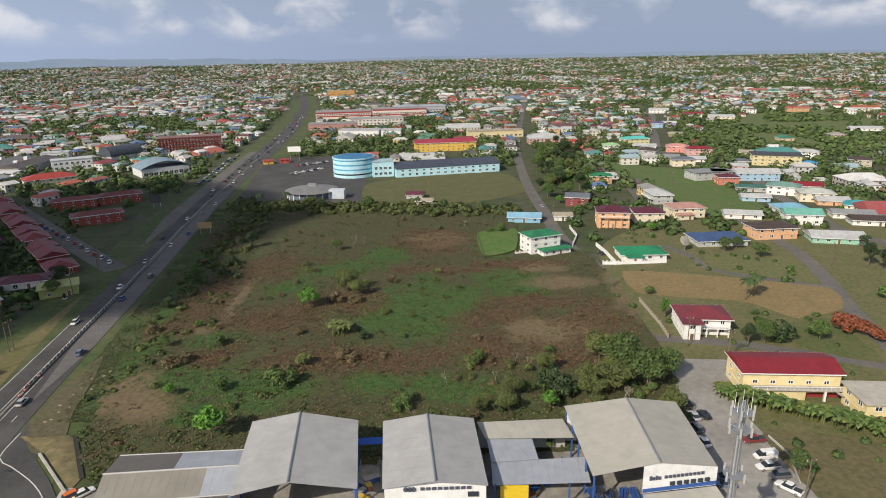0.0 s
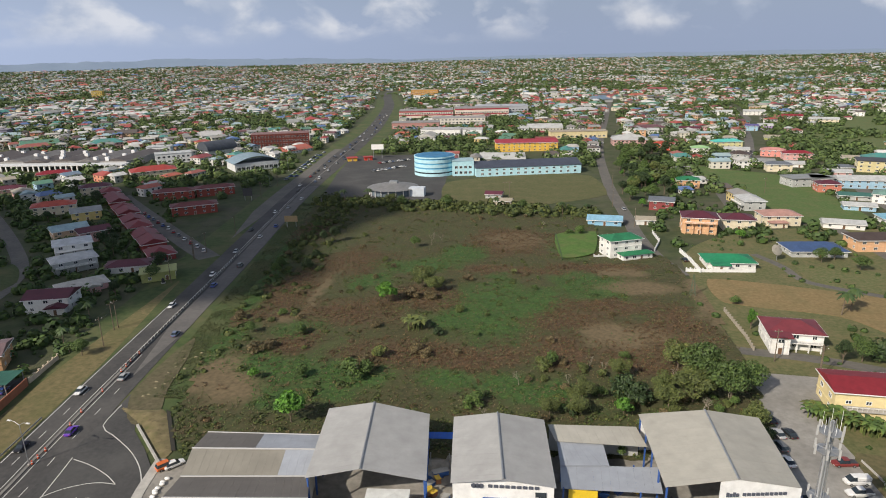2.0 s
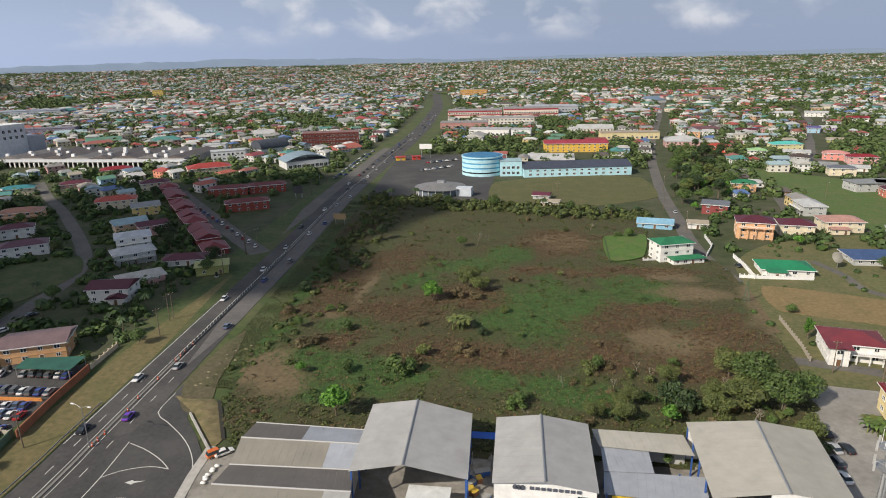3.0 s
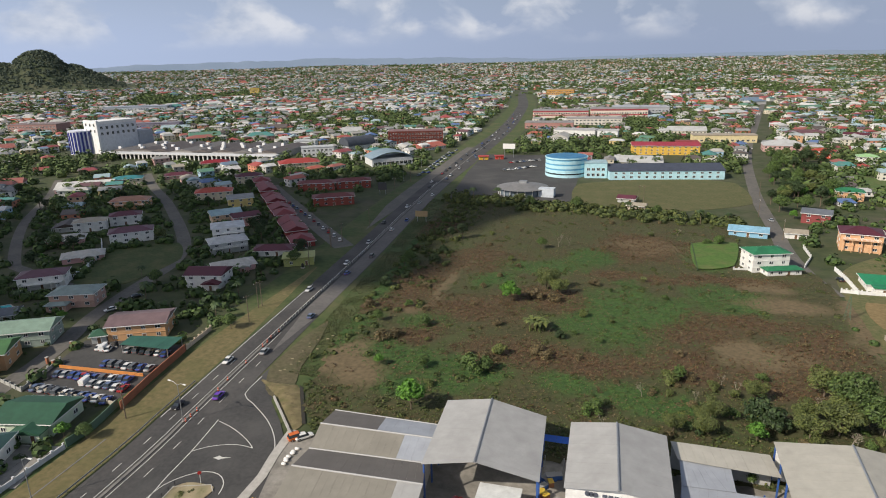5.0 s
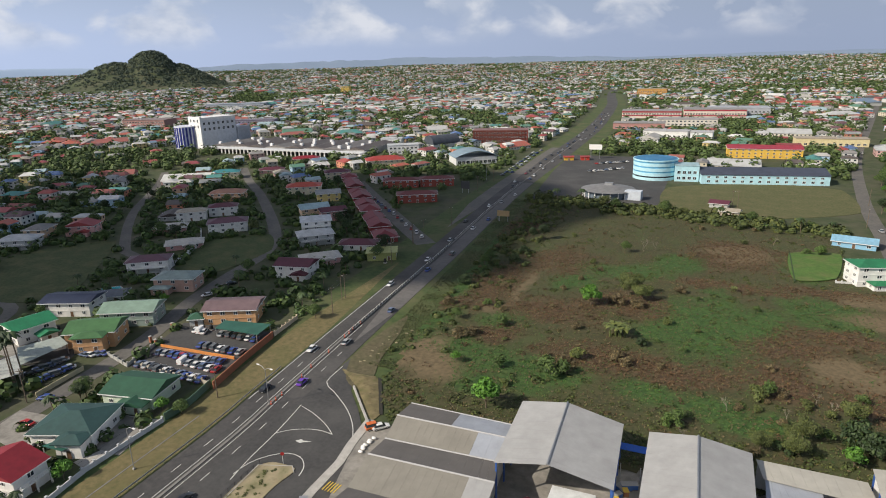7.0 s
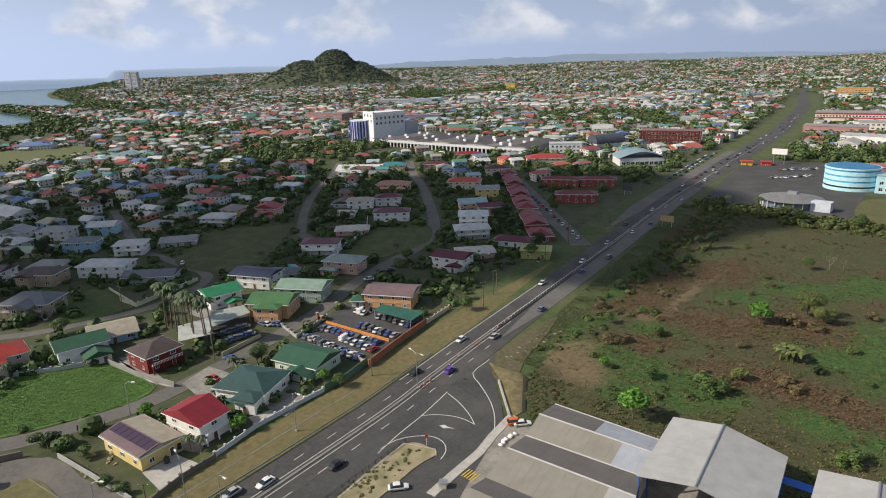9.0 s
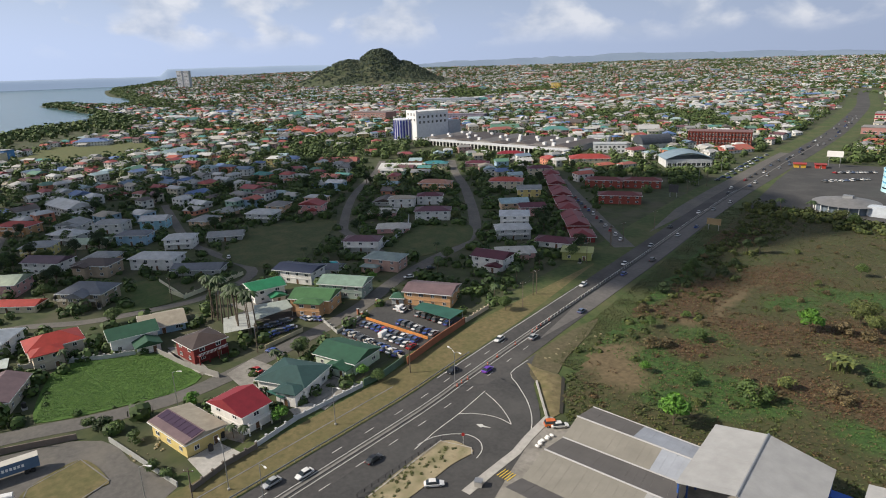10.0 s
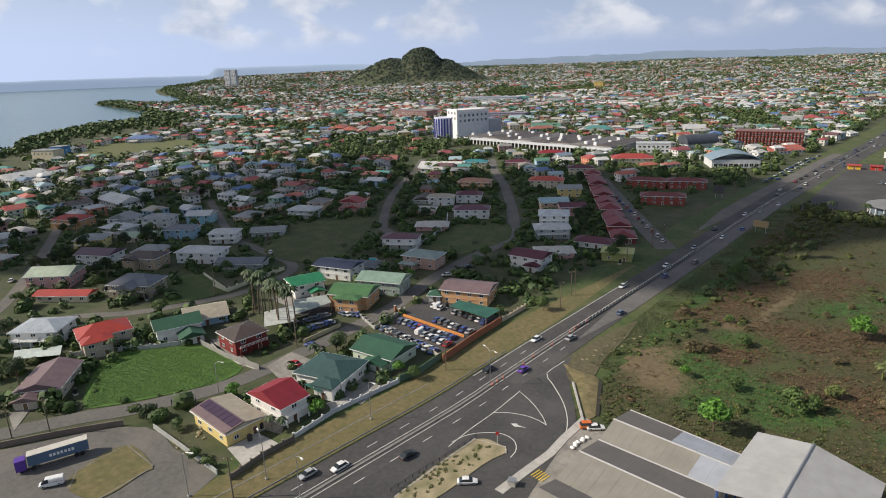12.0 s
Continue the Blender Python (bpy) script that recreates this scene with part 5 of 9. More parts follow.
# the wooded strip beside the lane
wood = [(80.0, 572.8), (111.9, 648.6), (120.6, 548.3), (106.2, 442.7), (90.8, 389.0), (71.6, 363.3), (58.5, 336.5), (60.9, 401.7)]
n = 0
while n < 62:
    x, y = trng.uniform(60, 150), trng.uniform(300, 640)
    if inside(wood, x, y):
        plant(trng.choice(("broad", "tall", "broad", "tall", "olive", "bright")), x, y, trng.uniform(0.7, 1.2), "wood beside the lane")
        n += 1
for kind, s, x, y in (
        ("palm", 1.0, 106.0, 207.4), ("palm", 0.95, 110.6, 211.6), ("column", 1.0, 72.7, 193.5), ("broad", 0.8, 96.1, 172.8), ("dark_bush", 1.6, 101.4, 174.6), ("tall", 0.6, 90.1, 171.1), ("broad", 0.75, 113.4, 174.1),
        ("red", 1.0, 124.8, 179.9), ("red", 0.9, 128.7, 177.6), ("red", 0.7, 130.4, 173.4), ("bush", 1.2, 136.0, 233.3), ("broad", 0.8, 134.3, 255.5), ("broad", 0.7, 123.4, 264.5), ("broad", 0.7, 130.2, 268.4),
        ("bright", 1.0, 101.9, 299.1), ("tall", 0.8, 172.2, 241.8), ("tall", 0.8, 174.3, 234.6), ("bush", 1.3, 155.1, 207.7), ("broad", 0.6, 72.9, 110.9), ("bush", 1.0, 74.6, 214.6), ("tall", 0.6, 184.6, 265.0),
        ("bush", 1.0, -160.1, 31.2), ("bush", 1.0, -153.6, 34.1), ("dark_bush", 0.9, -158.0, 33.3), ("bush", 1.0, -146.1, 36.5), ("bush", 0.9, -131.3, 35.4), ("bush", 0.8, -125.9, 36.6), ("bright", 0.9, -127.8, 65.1),
        ("palm", 0.5, -129.8, 53.6), ("palm", 0.5, -127.2, 54.6), ("broad", 0.7, -156.2, 89.5), ("tall", 0.5, -155.3, 87.5), ("bright", 0.8, -131.5, 93.7), ("broad", 0.5, -125.8, 94.8), ("bright", 0.7, -195.8, 148.1),
        ("palm", 0.7, -149.2, 184.0), ("palm", 0.7, -143.3, 163.7), ("palm", 0.6, -203.1, 191.7), ("broad", 0.7, -189.9, 186.1), ("broad", 0.8, -150.3, 224.0), ("tall", 0.8, -152.5, 233.6), ("tall", 0.8, -197.4, 261.3),
        ("tall", 0.7, -197.8, 269.2), ("tall", 0.8, -188.2, 254.0), ("broad", 0.9, -277.2, 214.6), ("tall", 0.6, -286.6, 215.6), ("bush", 1.2, -285.8, 50.4), ("broad", 0.7, -278.6, 47.7), ("bush", 1.0, -251.9, 98.8),
        ("broad", 0.6, -260.3, 95.9), ("bush", 1.2, -275.6, 24.0), ("bush", 1.2, -286.5, 21.7), ("tall", 0.7, -243.3, 12.8), ("tall", 0.7, -202.5, 10.6), ("broad", 0.7, -210.5, 9.5), ("broad", 0.6, -225.0, 119.7),
        ("bush", 1.0, -197.7, 127.2), ("bush", 0.9, -200.0, 134.3), ("broad", 0.6, -133.2, 158.3), ("bush", 1.1, -138.8, 160.2), ("tall", 0.6, -217.9, 277.5), ("dark_bush", 1.2, -269.9, 194.9), ("broad", 0.8, -361.8, 77.5)):
    plant(kind, x, y, s)
for k in range(15):
    a, b = Vector((-208.4, 84.6)), Vector((-179.0, 85.7))
    p = a.lerp(b, k / 14)
    plant("royal", p.x + trng.uniform(-2.2, 2.2), p.y + trng.uniform(-2.2, 2.2), trng.uniform(1.0, 1.3), "row of royal palms")
for k in range(32):
    plant("pale_banana" if k % 3 == 1 else "banana", 69.9 + 1.06 * k, 142.5 - 0.67 * k + trng.uniform(-1.4, 1.4), trng.uniform(1.2, 1.7), "row of banana plants")
# brushwood along the backs of the sheds, and the row beside the highway's verge
for k in range(46):
    plant(trng.choice(("olive_bush", "bush", "scrub", "bare", "olive", "dark_bush", "scrub", "bush")), trng.uniform(-12, 58), 127 + 32 * trng.random() ** 1.4, trng.uniform(0.5, 0.95), "brushwood behind the sheds")
for k in range(16):
    y = trng.uniform(150, 345)
    plant(trng.choice(("dark_bush", "broad", "bush", "scrub", "olive", "bush")), -96 - 0.128 * (y - 150) + trng.uniform(1, 13), y, trng.uniform(0.3, 0.6), "bushes along the verge")
# scrub scattered over the field
n = 0
while n < 72:
    x, y = trng.uniform(-135, 64), trng.uniform(122, 362)
    if inside(FIELD, x, y) and zones(x, y)[2] < 0.4:
        g, b, s = zones(x, y)
        plant(trng.choice(("scrub", "scrub", "olive_bush") if b > g else ("bush", "olive_bush", "scrub")), x, y, trng.uniform(0.4, 0.95), "scrub of the field")
        n += 1


def tufts(name, mat, label, count, want, size, seed, area=FIELD, span=(-140, 66, 118, 366), level=None):
    """Grass tufts of a few bent blades, spread where want(x, y) allows."""
    rng = random.Random(seed)
    V, F = [], []
    made = 0
    while made < count:
        x, y = rng.uniform(span[0], span[1]), span[2] + (span[3] - span[2]) * rng.random() ** 1.3
        if not inside(area, x, y) or rng.random() > want(x, y):
            continue
        made += 1
        z = (field_z(x, y) if level is None else level) - 0.05
        h = size * rng.uniform(0.5, 1.4)
        for b in range(5):
            a = rng.uniform(0, 6.283)
            c, s = math.cos(a), math.sin(a)
            ln, w = h * rng.uniform(0.6, 1.2), h * rng.uniform(0.14, 0.26)
            i = len(V)
            V += [(x - s * w, y + c * w, z), (x + s * w, y - c * w, z), (x + c * ln * 0.5 + s * w * 0.7, y + s * ln * 0.5 - c * w * 0.7, z + h * 0.45),
                  (x + c * ln * 0.5 - s * w * 0.7, y + s * ln * 0.5 + c * w * 0.7, z + h * 0.45), (x + c * ln, y + s * ln, z + h * rng.uniform(0.4, 0.7))]
            F += [(i, i + 1, i + 2, i + 3), (i + 3, i + 2, i + 4)]
    me = bpy.data.meshes.new(name)
    me.from_pydata(V, [], F)
    me.materials.append(mat)
    tagged(new(name, me), label, "grass", kind="stuff")


GRASS = leaf_paint("field_blades", (0.055, 0.075, 0.022), (0.11, 0.12, 0.04))
LUSH = leaf_paint("lush_blades", (0.036, 0.095, 0.018), (0.075, 0.155, 0.03))
RUST = leaf_paint("rusty_fern", (0.10, 0.056, 0.028), (0.20, 0.115, 0.06))
tufts("grass", GRASS, "rough green and yellow grass tufts", 19000, lambda x, y: (1 - zones(x, y)[2]) * 0.7, 0.48, 1)
tufts("lush_grass", LUSH, "lush low green weeds", 9000, lambda x, y: zones(x, y)[0], 0.4, 2)
tufts("dead_bracken", RUST, "rust-brown dead bracken", 11000, lambda x, y: zones(x, y)[1], 0.58, 3)
tufts("dry_grass", DRY, "pale dry grass tufts", 7500, lambda x, y: 0.3 + 0.5 * zones(x, y)[1] - 0.3 * zones(x, y)[2], 0.56, 4)
PLOT = sited_all([(-174.3, 21.7), (-202.3, 31.8), (-205.3, 40.3), (-192.1, 59.0), (-166.7, 62.1), (-163.3, 51.2)])
PLOT_SPAN = (min(p[0] for p in PLOT), max(p[0] for p in PLOT), min(p[1] for p in PLOT), max(p[1] for p in PLOT))
tufts("plot_grass", leaf_paint("plot_blades", (0.05, 0.125, 0.018), (0.105, 0.20, 0.034)), "lush knee-high green grass of an empty plot", 9000, lambda x, y: 0.8 + 0.4 * noise.noise(Vector((x / 4, y / 4, 2))), 0.34, 9, PLOT, PLOT_SPAN, 0.12)
tufts("verge_weeds", GRASS, "rough weeds between the highway and the field", 5500, lambda x, y: 0.6 + 0.8 * noise.noise(Vector((x / 7, y / 7, 5))), 0.42, 11,
      [(-97, 135), (-105, 164), (-119, 250), (-135, 346), (-139, 366), (-128, 366), (-115, 280), (-103, 210), (-93, 150), (-88, 135)], (-140, -86, 134, 366), 0.08)

# ---------------------------------------------------------------- the sheds in the foreground
def shed_sheet(name, c):
    return surface(name, tone(c, 0.9), tone(c, 1.08), rough=0.68, scale=0.35, bump=0.03, dirt=tone(c, 0.72), dirt_amount=0.5, dirt_scale=0.1)


SHEET_A = shed_sheet("grey_sheet", (0.37, 0.37, 0.365))
SHEET_B = shed_sheet("cream_sheet", (0.40, 0.385, 0.34))
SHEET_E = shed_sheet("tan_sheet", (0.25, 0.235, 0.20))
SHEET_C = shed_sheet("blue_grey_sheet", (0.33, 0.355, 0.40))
# Darker copy for slopes turned from the sun: shade put into the colour.
SHEET_SHADE = shed_sheet("shaded_sheet", (0.135, 0.125, 0.115))
SHED_WHITE = wall_paint((0.80, 0.80, 0.79))
BLUE_STEEL = plain("blue_steel", (0.035, 0.10, 0.33), rough=0.5)
YELLOW_PAINT = plain("yellow_paint", (0.72, 0.50, 0.03), rough=0.5)
plain("ridge_zinc", (0.40, 0.40, 0.40), rough=0.6)
YARD = surface("yard_concrete", (0.20, 0.19, 0.17), (0.32, 0.30, 0.27), rough=0.9, scale=0.5, bump=0.15, dirt=(0.10, 0.095, 0.085), dirt_amount=0.6, dirt_scale=0.12)
slab_of("pavement_works", [(-70, 50), (-73.5, 76), (-77, 92), (-80, 106), (-73, 112), (-66, 114), (-20, 122), (28, 124), (56, 126), (53, 100), (50, 50)], 0.12, YARD, "stained concrete yard under and between the sheds", "yard")


def sheet(root, a, b, c, d, mats, n, lap=0.04):
    """One roof slope, a-b along the ridge and d-c along the eave, laid with n long metal sheets as pieces."""
    a, b, c, d = (Vector(v) for v in (a, b, c, d))
    up = (b - a).cross(d - a).normalized()
    up = up if up.z > 0 else -up
    for k in range(n):
        s, e = k / n, (k + 1) / n - 0.012 / n
        q = [a.lerp(b, s), a.lerp(b, e), d.lerp(c, e), d.lerp(c, s)]
        bm = bmesh.new()
        lo, hi = [bm.verts.new(v) for v in q], [bm.verts.new(v + up * (lap + 0.006 * (k % 2))) for v in q]
        bm.faces.new(hi); bm.faces.new(lo[::-1])
        for i in range(4):
            j = (i + 1) % 4
            bm.faces.new((lo[i], lo[j], hi[j], hi[i]))
        bmesh.ops.recalc_face_normals(bm, faces=bm.faces)
        part("roof_sheet", bm, mats if not isinstance(mats, (list, tuple)) else mats[k * len(mats) // n], root)


def gable_shed(label, lb, rb, rf, lf, kb, kf, eave, top, mats, front=None, sides=(), n=14, posts=True):
    """A steel shed: four eave corners, the two ridge ends; front: the gable wall's paint, None where it stands open."""
    root = empty("shed", Matrix(), label, "shed", "works sheds")
    e = lambda p, z=eave: (p[0], p[1], z)
    sheet(root, e(kf, top), e(kb, top), e(lb), e(lf), mats, n)
    sheet(root, e(kf, top), e(kb, top), e(rb), e(rf), mats, n)
    bm = bmesh.new()
    up = Vector((0, 0, 0.09))
    tube(bm, Vector(e(kf, top)) + up, Vector(e(kb, top)) + up, 0.22, sides=6)
    part("ridge_cap", bm, STEEL, root)
    cx, cy = sum(p[0] for p in (lb, rb, rf, lf)) / 4, sum(p[1] for p in (lb, rb, rf, lf)) / 4
    pull = lambda p, k=0.965: (cx + (p[0] - cx) * k, cy + (p[1] - cy) * k)
    L, R, F, G = pull(lb), pull(rb), pull(rf), pull(lf)
    walls = {"back": (R, L), "left": (L, G), "right": (F, R)}
    for s in sides:
        p, q = (Vector(v) for v in walls[s])
        nrm = Vector((-(q - p).y, (q - p).x)).normalized() * 0.15
        bm = bmesh.new()
        prism(bm, ccw([tuple(p), tuple(q), tuple(q + nrm), tuple(p + nrm)]), 0, eave - 0.12)
        part("wall", bm, SHED_WHITE, root)
    if front:
        p, q, m = Vector(G), Vector(F), Vector(pull(kf))
        m.y = (p.y + q.y) / 2
        bm = bmesh.new()
        th = Vector((0, 0.18, 0))
        vs = []
        for o in (Vector((0, 0, 0)), th):
            vs.append([bm.verts.new(Vector((w.x, w.y, z)) + o) for w, z in ((p, 0), (q, 0), (q, eave - 0.15), (m, top - 0.25), (p, eave - 0.15))])
        bm.faces.new(vs[0]); bm.faces.new(vs[1][::-1])
        for i in range(5):
            j = (i + 1) % 5
            bm.faces.new((vs[0][j], vs[0][i], vs[1][i], vs[1][j]))
        bmesh.ops.recalc_face_normals(bm, faces=bm.faces)
        part("front_wall", bm, front, root)
    if posts:
        for a, b in ((L, G), (R, F)):
            for k in range(5):
                t = k / 4
                x, y = a[0] + (b[0] - a[0]) * t, a[1] + (b[1] - a[1]) * t
                part("post", boxes((x - 0.16, x + 0.16, y - 0.16, y + 0.16, 0.1, eave - 0.12)), BLUE_STEEL, root)
        for k in range(5):
            t = k / 4
            a = Vector((L[0] + (G[0] - L[0]) * t, L[1] + (G[1] - L[1]) * t, eave - 0.2)); b = Vector((R[0] + (F[0] - R[0]) * t, R[1] + (F[1] - R[1]) * t, eave - 0.2))
            if k in (0, 4):
                continue
            bm = bmesh.new()
            back, fore = pull(kb), pull(kf)
            top_mid = Vector((back[0] + (fore[0] - back[0]) * t, back[1] + (fore[1] - back[1]) * t, top - 0.55))
            a.z = b.z = eave - 0.3
            for u, v in ((a, b), (a, top_mid), (b, top_mid), ((a + b) / 2, top_mid)):
                tube(bm, u, v, 0.09, sides=4)
            part("truss", bm, BLUE_STEEL, root)
    return root


E9, K11 = 9.0, 11.4
shed_a = gable_shed("open steel shed with a light grey gabled sheet roof", (-43.3, 120.1), (-20.0, 120.0), (-17.2, 97.1), (-40.5, 95.5), (-32.5, 119.8), (-29.7, 96.1), E9, K11, SHEET_A, sides=("back",))
shed_b = gable_shed("steel shed with a grey gabled roof and a white front", (-14.5, 119.4), (5.3, 120.1), (7.0, 97.4), (-12.6, 96.9), (-4.8, 118.2), (-2.7, 95.8), E9, K11, SHEET_A,
                    front=SHED_WHITE, sides=("back", "left", "right"), posts=False)
shed_c = gable_shed("large steel shed with a pale sheet roof, open at one side", (26.0, 124.4), (51.5, 125.4), (51.2, 102.0), (26.8, 99.7), (39.6, 123.5), (39.5, 100.1), E9, K11, SHEET_B,
                    front=None, sides=("back", "right"), n=18)
INK = plain("sign_ink", (0.08, 0.09, 0.12), rough=0.6)
# the white front of the middle shed: a blue door, a round mark and a line of lettering as bars
front_y = lambda x: 97.3 + (x + 12.2) * 0.026
part("door", boxes((-6.6, -1.2, front_y(-4) - 0.22, front_y(-4) + 0.1, 0.1, 6.0)), BLUE_STEEL, shed_b, "blue roller door")
part("window", boxes((3.2, 5.2, front_y(4) - 0.2, front_y(4) + 0.1, 6.6, 7.6)), GLASS, shed_b)
for k in range(9):
    x = -5.6 + k * 1.08
    part("sign_bar", boxes((x, x + 0.8, front_y(x) - 0.2, front_y(x) + 0.1, 8.3, 8.85)), INK, shed_b)
bm = bmesh.new()
for dx in (-0.7, 0, 0.7):
    tube(bm, (-7.6 + dx, front_y(-7) - 0.2, 8.5), (-7.6 + dx, front_y(-7) + 0.1, 8.5), 0.5, sides=12)
part("sign_mark", bm, INK, shed_b)
# the white fascia board of the large shed
cxa, cya = 36.5, 100.1
cxb, cyb = 51.4, 102.3
board_y = lambda x: cya + (cyb - cya) * (x - cxa) / (cxb - cxa)
front = empty("sign_board", Matrix(), "white gable board with a dark blue stripe and lettering bars", "sign")
kx = 39.5
bm = bmesh.new()
top_at = lambda x: E9 - 0.2 + (K11 - E9) * max(0.0, 1 - abs(x - kx) / (cxb - kx))
row_f = [(cxa, cya, 4.7), (cxb, cyb, 4.7), (cxb, cyb, top_at(cxb)), (kx, board_y(kx), top_at(kx)), (cxa, cya, top_at(cxa))]
vs = [[bm.verts.new((x, y + o, z)) for x, y, z in row_f] for o in (-0.1, 0.15)]
bm.faces.new(vs[0]); bm.faces.new(vs[1][::-1])
for k in range(5):
    bm.faces.new((vs[0][(k + 1) % 5], vs[0][k], vs[1][k], vs[1][(k + 1) % 5]))
bmesh.ops.recalc_face_normals(bm, faces=bm.faces)
part("board", bm, SHED_WHITE, front)
part("stripe", prism(bmesh.new(), ccw([(cxa, cya - 0.2), (cxb, cyb - 0.2), (cxb, cyb - 0.11), (cxa, cya - 0.11)]), 4.9, 5.7), BLUE_STEEL, front)
for k in range(6):
    xa = cxa + (cxb - cxa) * (0.36 + 0.095 * k)
    part("window", boxes((xa, xa + 0.95, board_y(xa) - 0.24, board_y(xa) + 0.1, 5.9, 6.7)), GLASS, front)
for k in range(10):
    t0, t1 = 0.28 + k * 0.055, 0.28 + k * 0.055 + 0.042
    xa, xb = cxa + (cxb - cxa) * t0, cxa + (cxb - cxa) * t1
    ya = cya + (cyb - cya) * t0 - 0.2
    part("sign_bar", boxes((xa, xb, ya, ya + 0.09, 7.6, 8.25)), INK, front)
for k in range(4):
    xa = cxa + (cxb - cxa) * (0.08 + 0.04 * k)
    part("sign_mark", boxes((xa, xa + 0.5, board_y(xa) - 0.22, board_y(xa) + 0.05, 7.5, 8.4 - 0.25 * (k % 2))), INK, front)
for t in (0.02, 0.5, 0.98):
    x, y = cxa + (cxb - cxa) * t, cya + (cyb - cya) * t + 0.1
    part("post", boxes((x - 0.15, x + 0.15, y + 0.12, y + 0.4, 0.1, 8.9)), BLUE_STEEL, front)
lean = empty("lean_to", Matrix(), "low grey sheet-roofed lean-to before the large shed", "shed")
sheet(lean, (cxa, cya - 0.3, 4.6), (cxb, cyb - 0.3, 4.6), (cxb + 1, cyb - 9, 3.6), (cxa - 0.3, cya - 9, 3.6), SHEET_B, 12)
for x, y in ((cxa, cya - 8.7), (cxb + 0.8, cyb - 8.7), ((cxa + cxb) / 2, cya - 8.8)):
    part("post", boxes((x - 0.12, x + 0.12, y - 0.12, y + 0.12, 0.1, 3.6)), STEEL, lean)

# the low workshops with two ridges
low = empty("workshop", Matrix(), "long low workshop with two ridges of grey and tan sheets, back slopes in painted shade", "workshop")
eb = ((-69.3, 112.7), (-43.2, 114.1)); r1 = ((-68.3, 104.3), (-41.7, 106.5)); v1 = ((-67.2, 97.2), (-41.3, 99.9))
r2 = ((-66.1, 88.9), (-38.6, 91.5)); v2 = ((-66.6, 81.3), (-65.4, 92.9))
P3 = lambda p, z: (p[0], p[1], z)
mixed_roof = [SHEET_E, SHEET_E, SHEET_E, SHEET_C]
# Back slopes, turned from the sun, take the sheet colour darkened for shade.
sheet(low, P3(r1[0], 7.6), P3(r1[1], 7.6), P3(eb[1], 6), P3(eb[0], 6), [SHEET_SHADE, SHEET_SHADE, SHEET_C, SHEET_C], 16)
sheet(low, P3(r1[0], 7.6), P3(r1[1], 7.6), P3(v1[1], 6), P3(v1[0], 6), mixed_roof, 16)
sheet(low, P3(r2[0], 7.6), P3(r2[1], 7.6), P3(v1[1], 6), P3(v1[0], 6), SHEET_SHADE, 16)
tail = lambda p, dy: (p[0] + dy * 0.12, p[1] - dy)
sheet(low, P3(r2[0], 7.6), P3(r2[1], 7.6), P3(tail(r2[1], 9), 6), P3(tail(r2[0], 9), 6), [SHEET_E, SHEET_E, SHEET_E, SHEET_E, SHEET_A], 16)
sheet(low, P3(tail(r2[0], 15), 7.6), P3(tail(r2[1], 15), 7.6), P3(tail(r2[1], 9), 6), P3(tail(r2[0], 9), 6), SHEET_SHADE, 16)
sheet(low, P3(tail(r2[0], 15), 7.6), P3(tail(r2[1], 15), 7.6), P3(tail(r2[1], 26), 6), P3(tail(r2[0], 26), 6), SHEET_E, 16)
for a, b, z in ((eb[0], eb[1], 6.0), (r1[0], r1[1], 7.72), (v1[0], v1[1], 6.1), (r2[0], r2[1], 7.72)):
    bm = bmesh.new()
    tube(bm, P3(a, z), P3(b, z), 0.2, sides=6)
    part("gutter" if z < 7 else "ridge_cap", bm, MATS["ridge_zinc"], low)
bm = bmesh.new()
prism(bm, ccw([(eb[0][0] + 0.6, eb[0][1] - 0.7), (eb[1][0] - 0.6, eb[1][1] - 0.7), (tail(r2[1], 25)), (tail(r2[0], 25))]), 0.1, 5.85)
part("wall", bm, wall_paint((0.50, 0.48, 0.43)), low)

# the roofs between the middle and the large shed
mid = empty("workshop", Matrix(), "flat lean-to roofs of grey-blue and tan sheets between the sheds", "workshop")
sheet(mid, (6.2, 122.3, 6.5), (25.5, 123.2, 6.5), (26.8, 116.4, 6.1), (7.7, 116.6, 6.1), SHEET_B, 10)
sheet(mid, (7.8, 121.5, 5.9), (11.5, 121.9, 5.9), (18.3, 109.9, 5.6), (8.4, 108.9, 5.6), SHEET_C, 6)
sheet(mid, (12.1, 117.9, 5.8), (17.7, 118.1, 5.8), (18.2, 110.1, 5.5), (13.5, 110.0, 5.5), SHEET_C, 4)
sheet(mid, (8.4, 109.4, 5.4), (27.8, 110.6, 5.4), (27.4, 102.9, 5.1), (8.2, 102.5, 5.1), SHEET_C, 12)
wx0, wy0 = 9.7, 102.1
wx1, wy1 = 15.2, 102.0
part("yellow_panel", boxes((wx0, wx1, wy0 + 0.3, wy0 + 0.5, 0.1, 5.0)), YELLOW_PAINT, mid, "bright yellow panel")
for x, y in ((wx0 - 1, wy0 + 0.6), (wx1 + 8, wy0 + 0.6), (wx0 - 1, wy0 + 9), (wx1 + 8, wy0 + 9), (wx0, wy0 + 20), (wx1 + 9, wy0 + 20)):
    part("post", boxes((x - 0.14, x + 0.14, y - 0.14, y + 0.14, 0.1, 5.2)), BLUE_STEEL, mid)
part("back_wall", boxes((6.5, 26.0, 121.6, 121.8, 0.1, 6.2)), wall_paint((0.45, 0.45, 0.44)), mid)

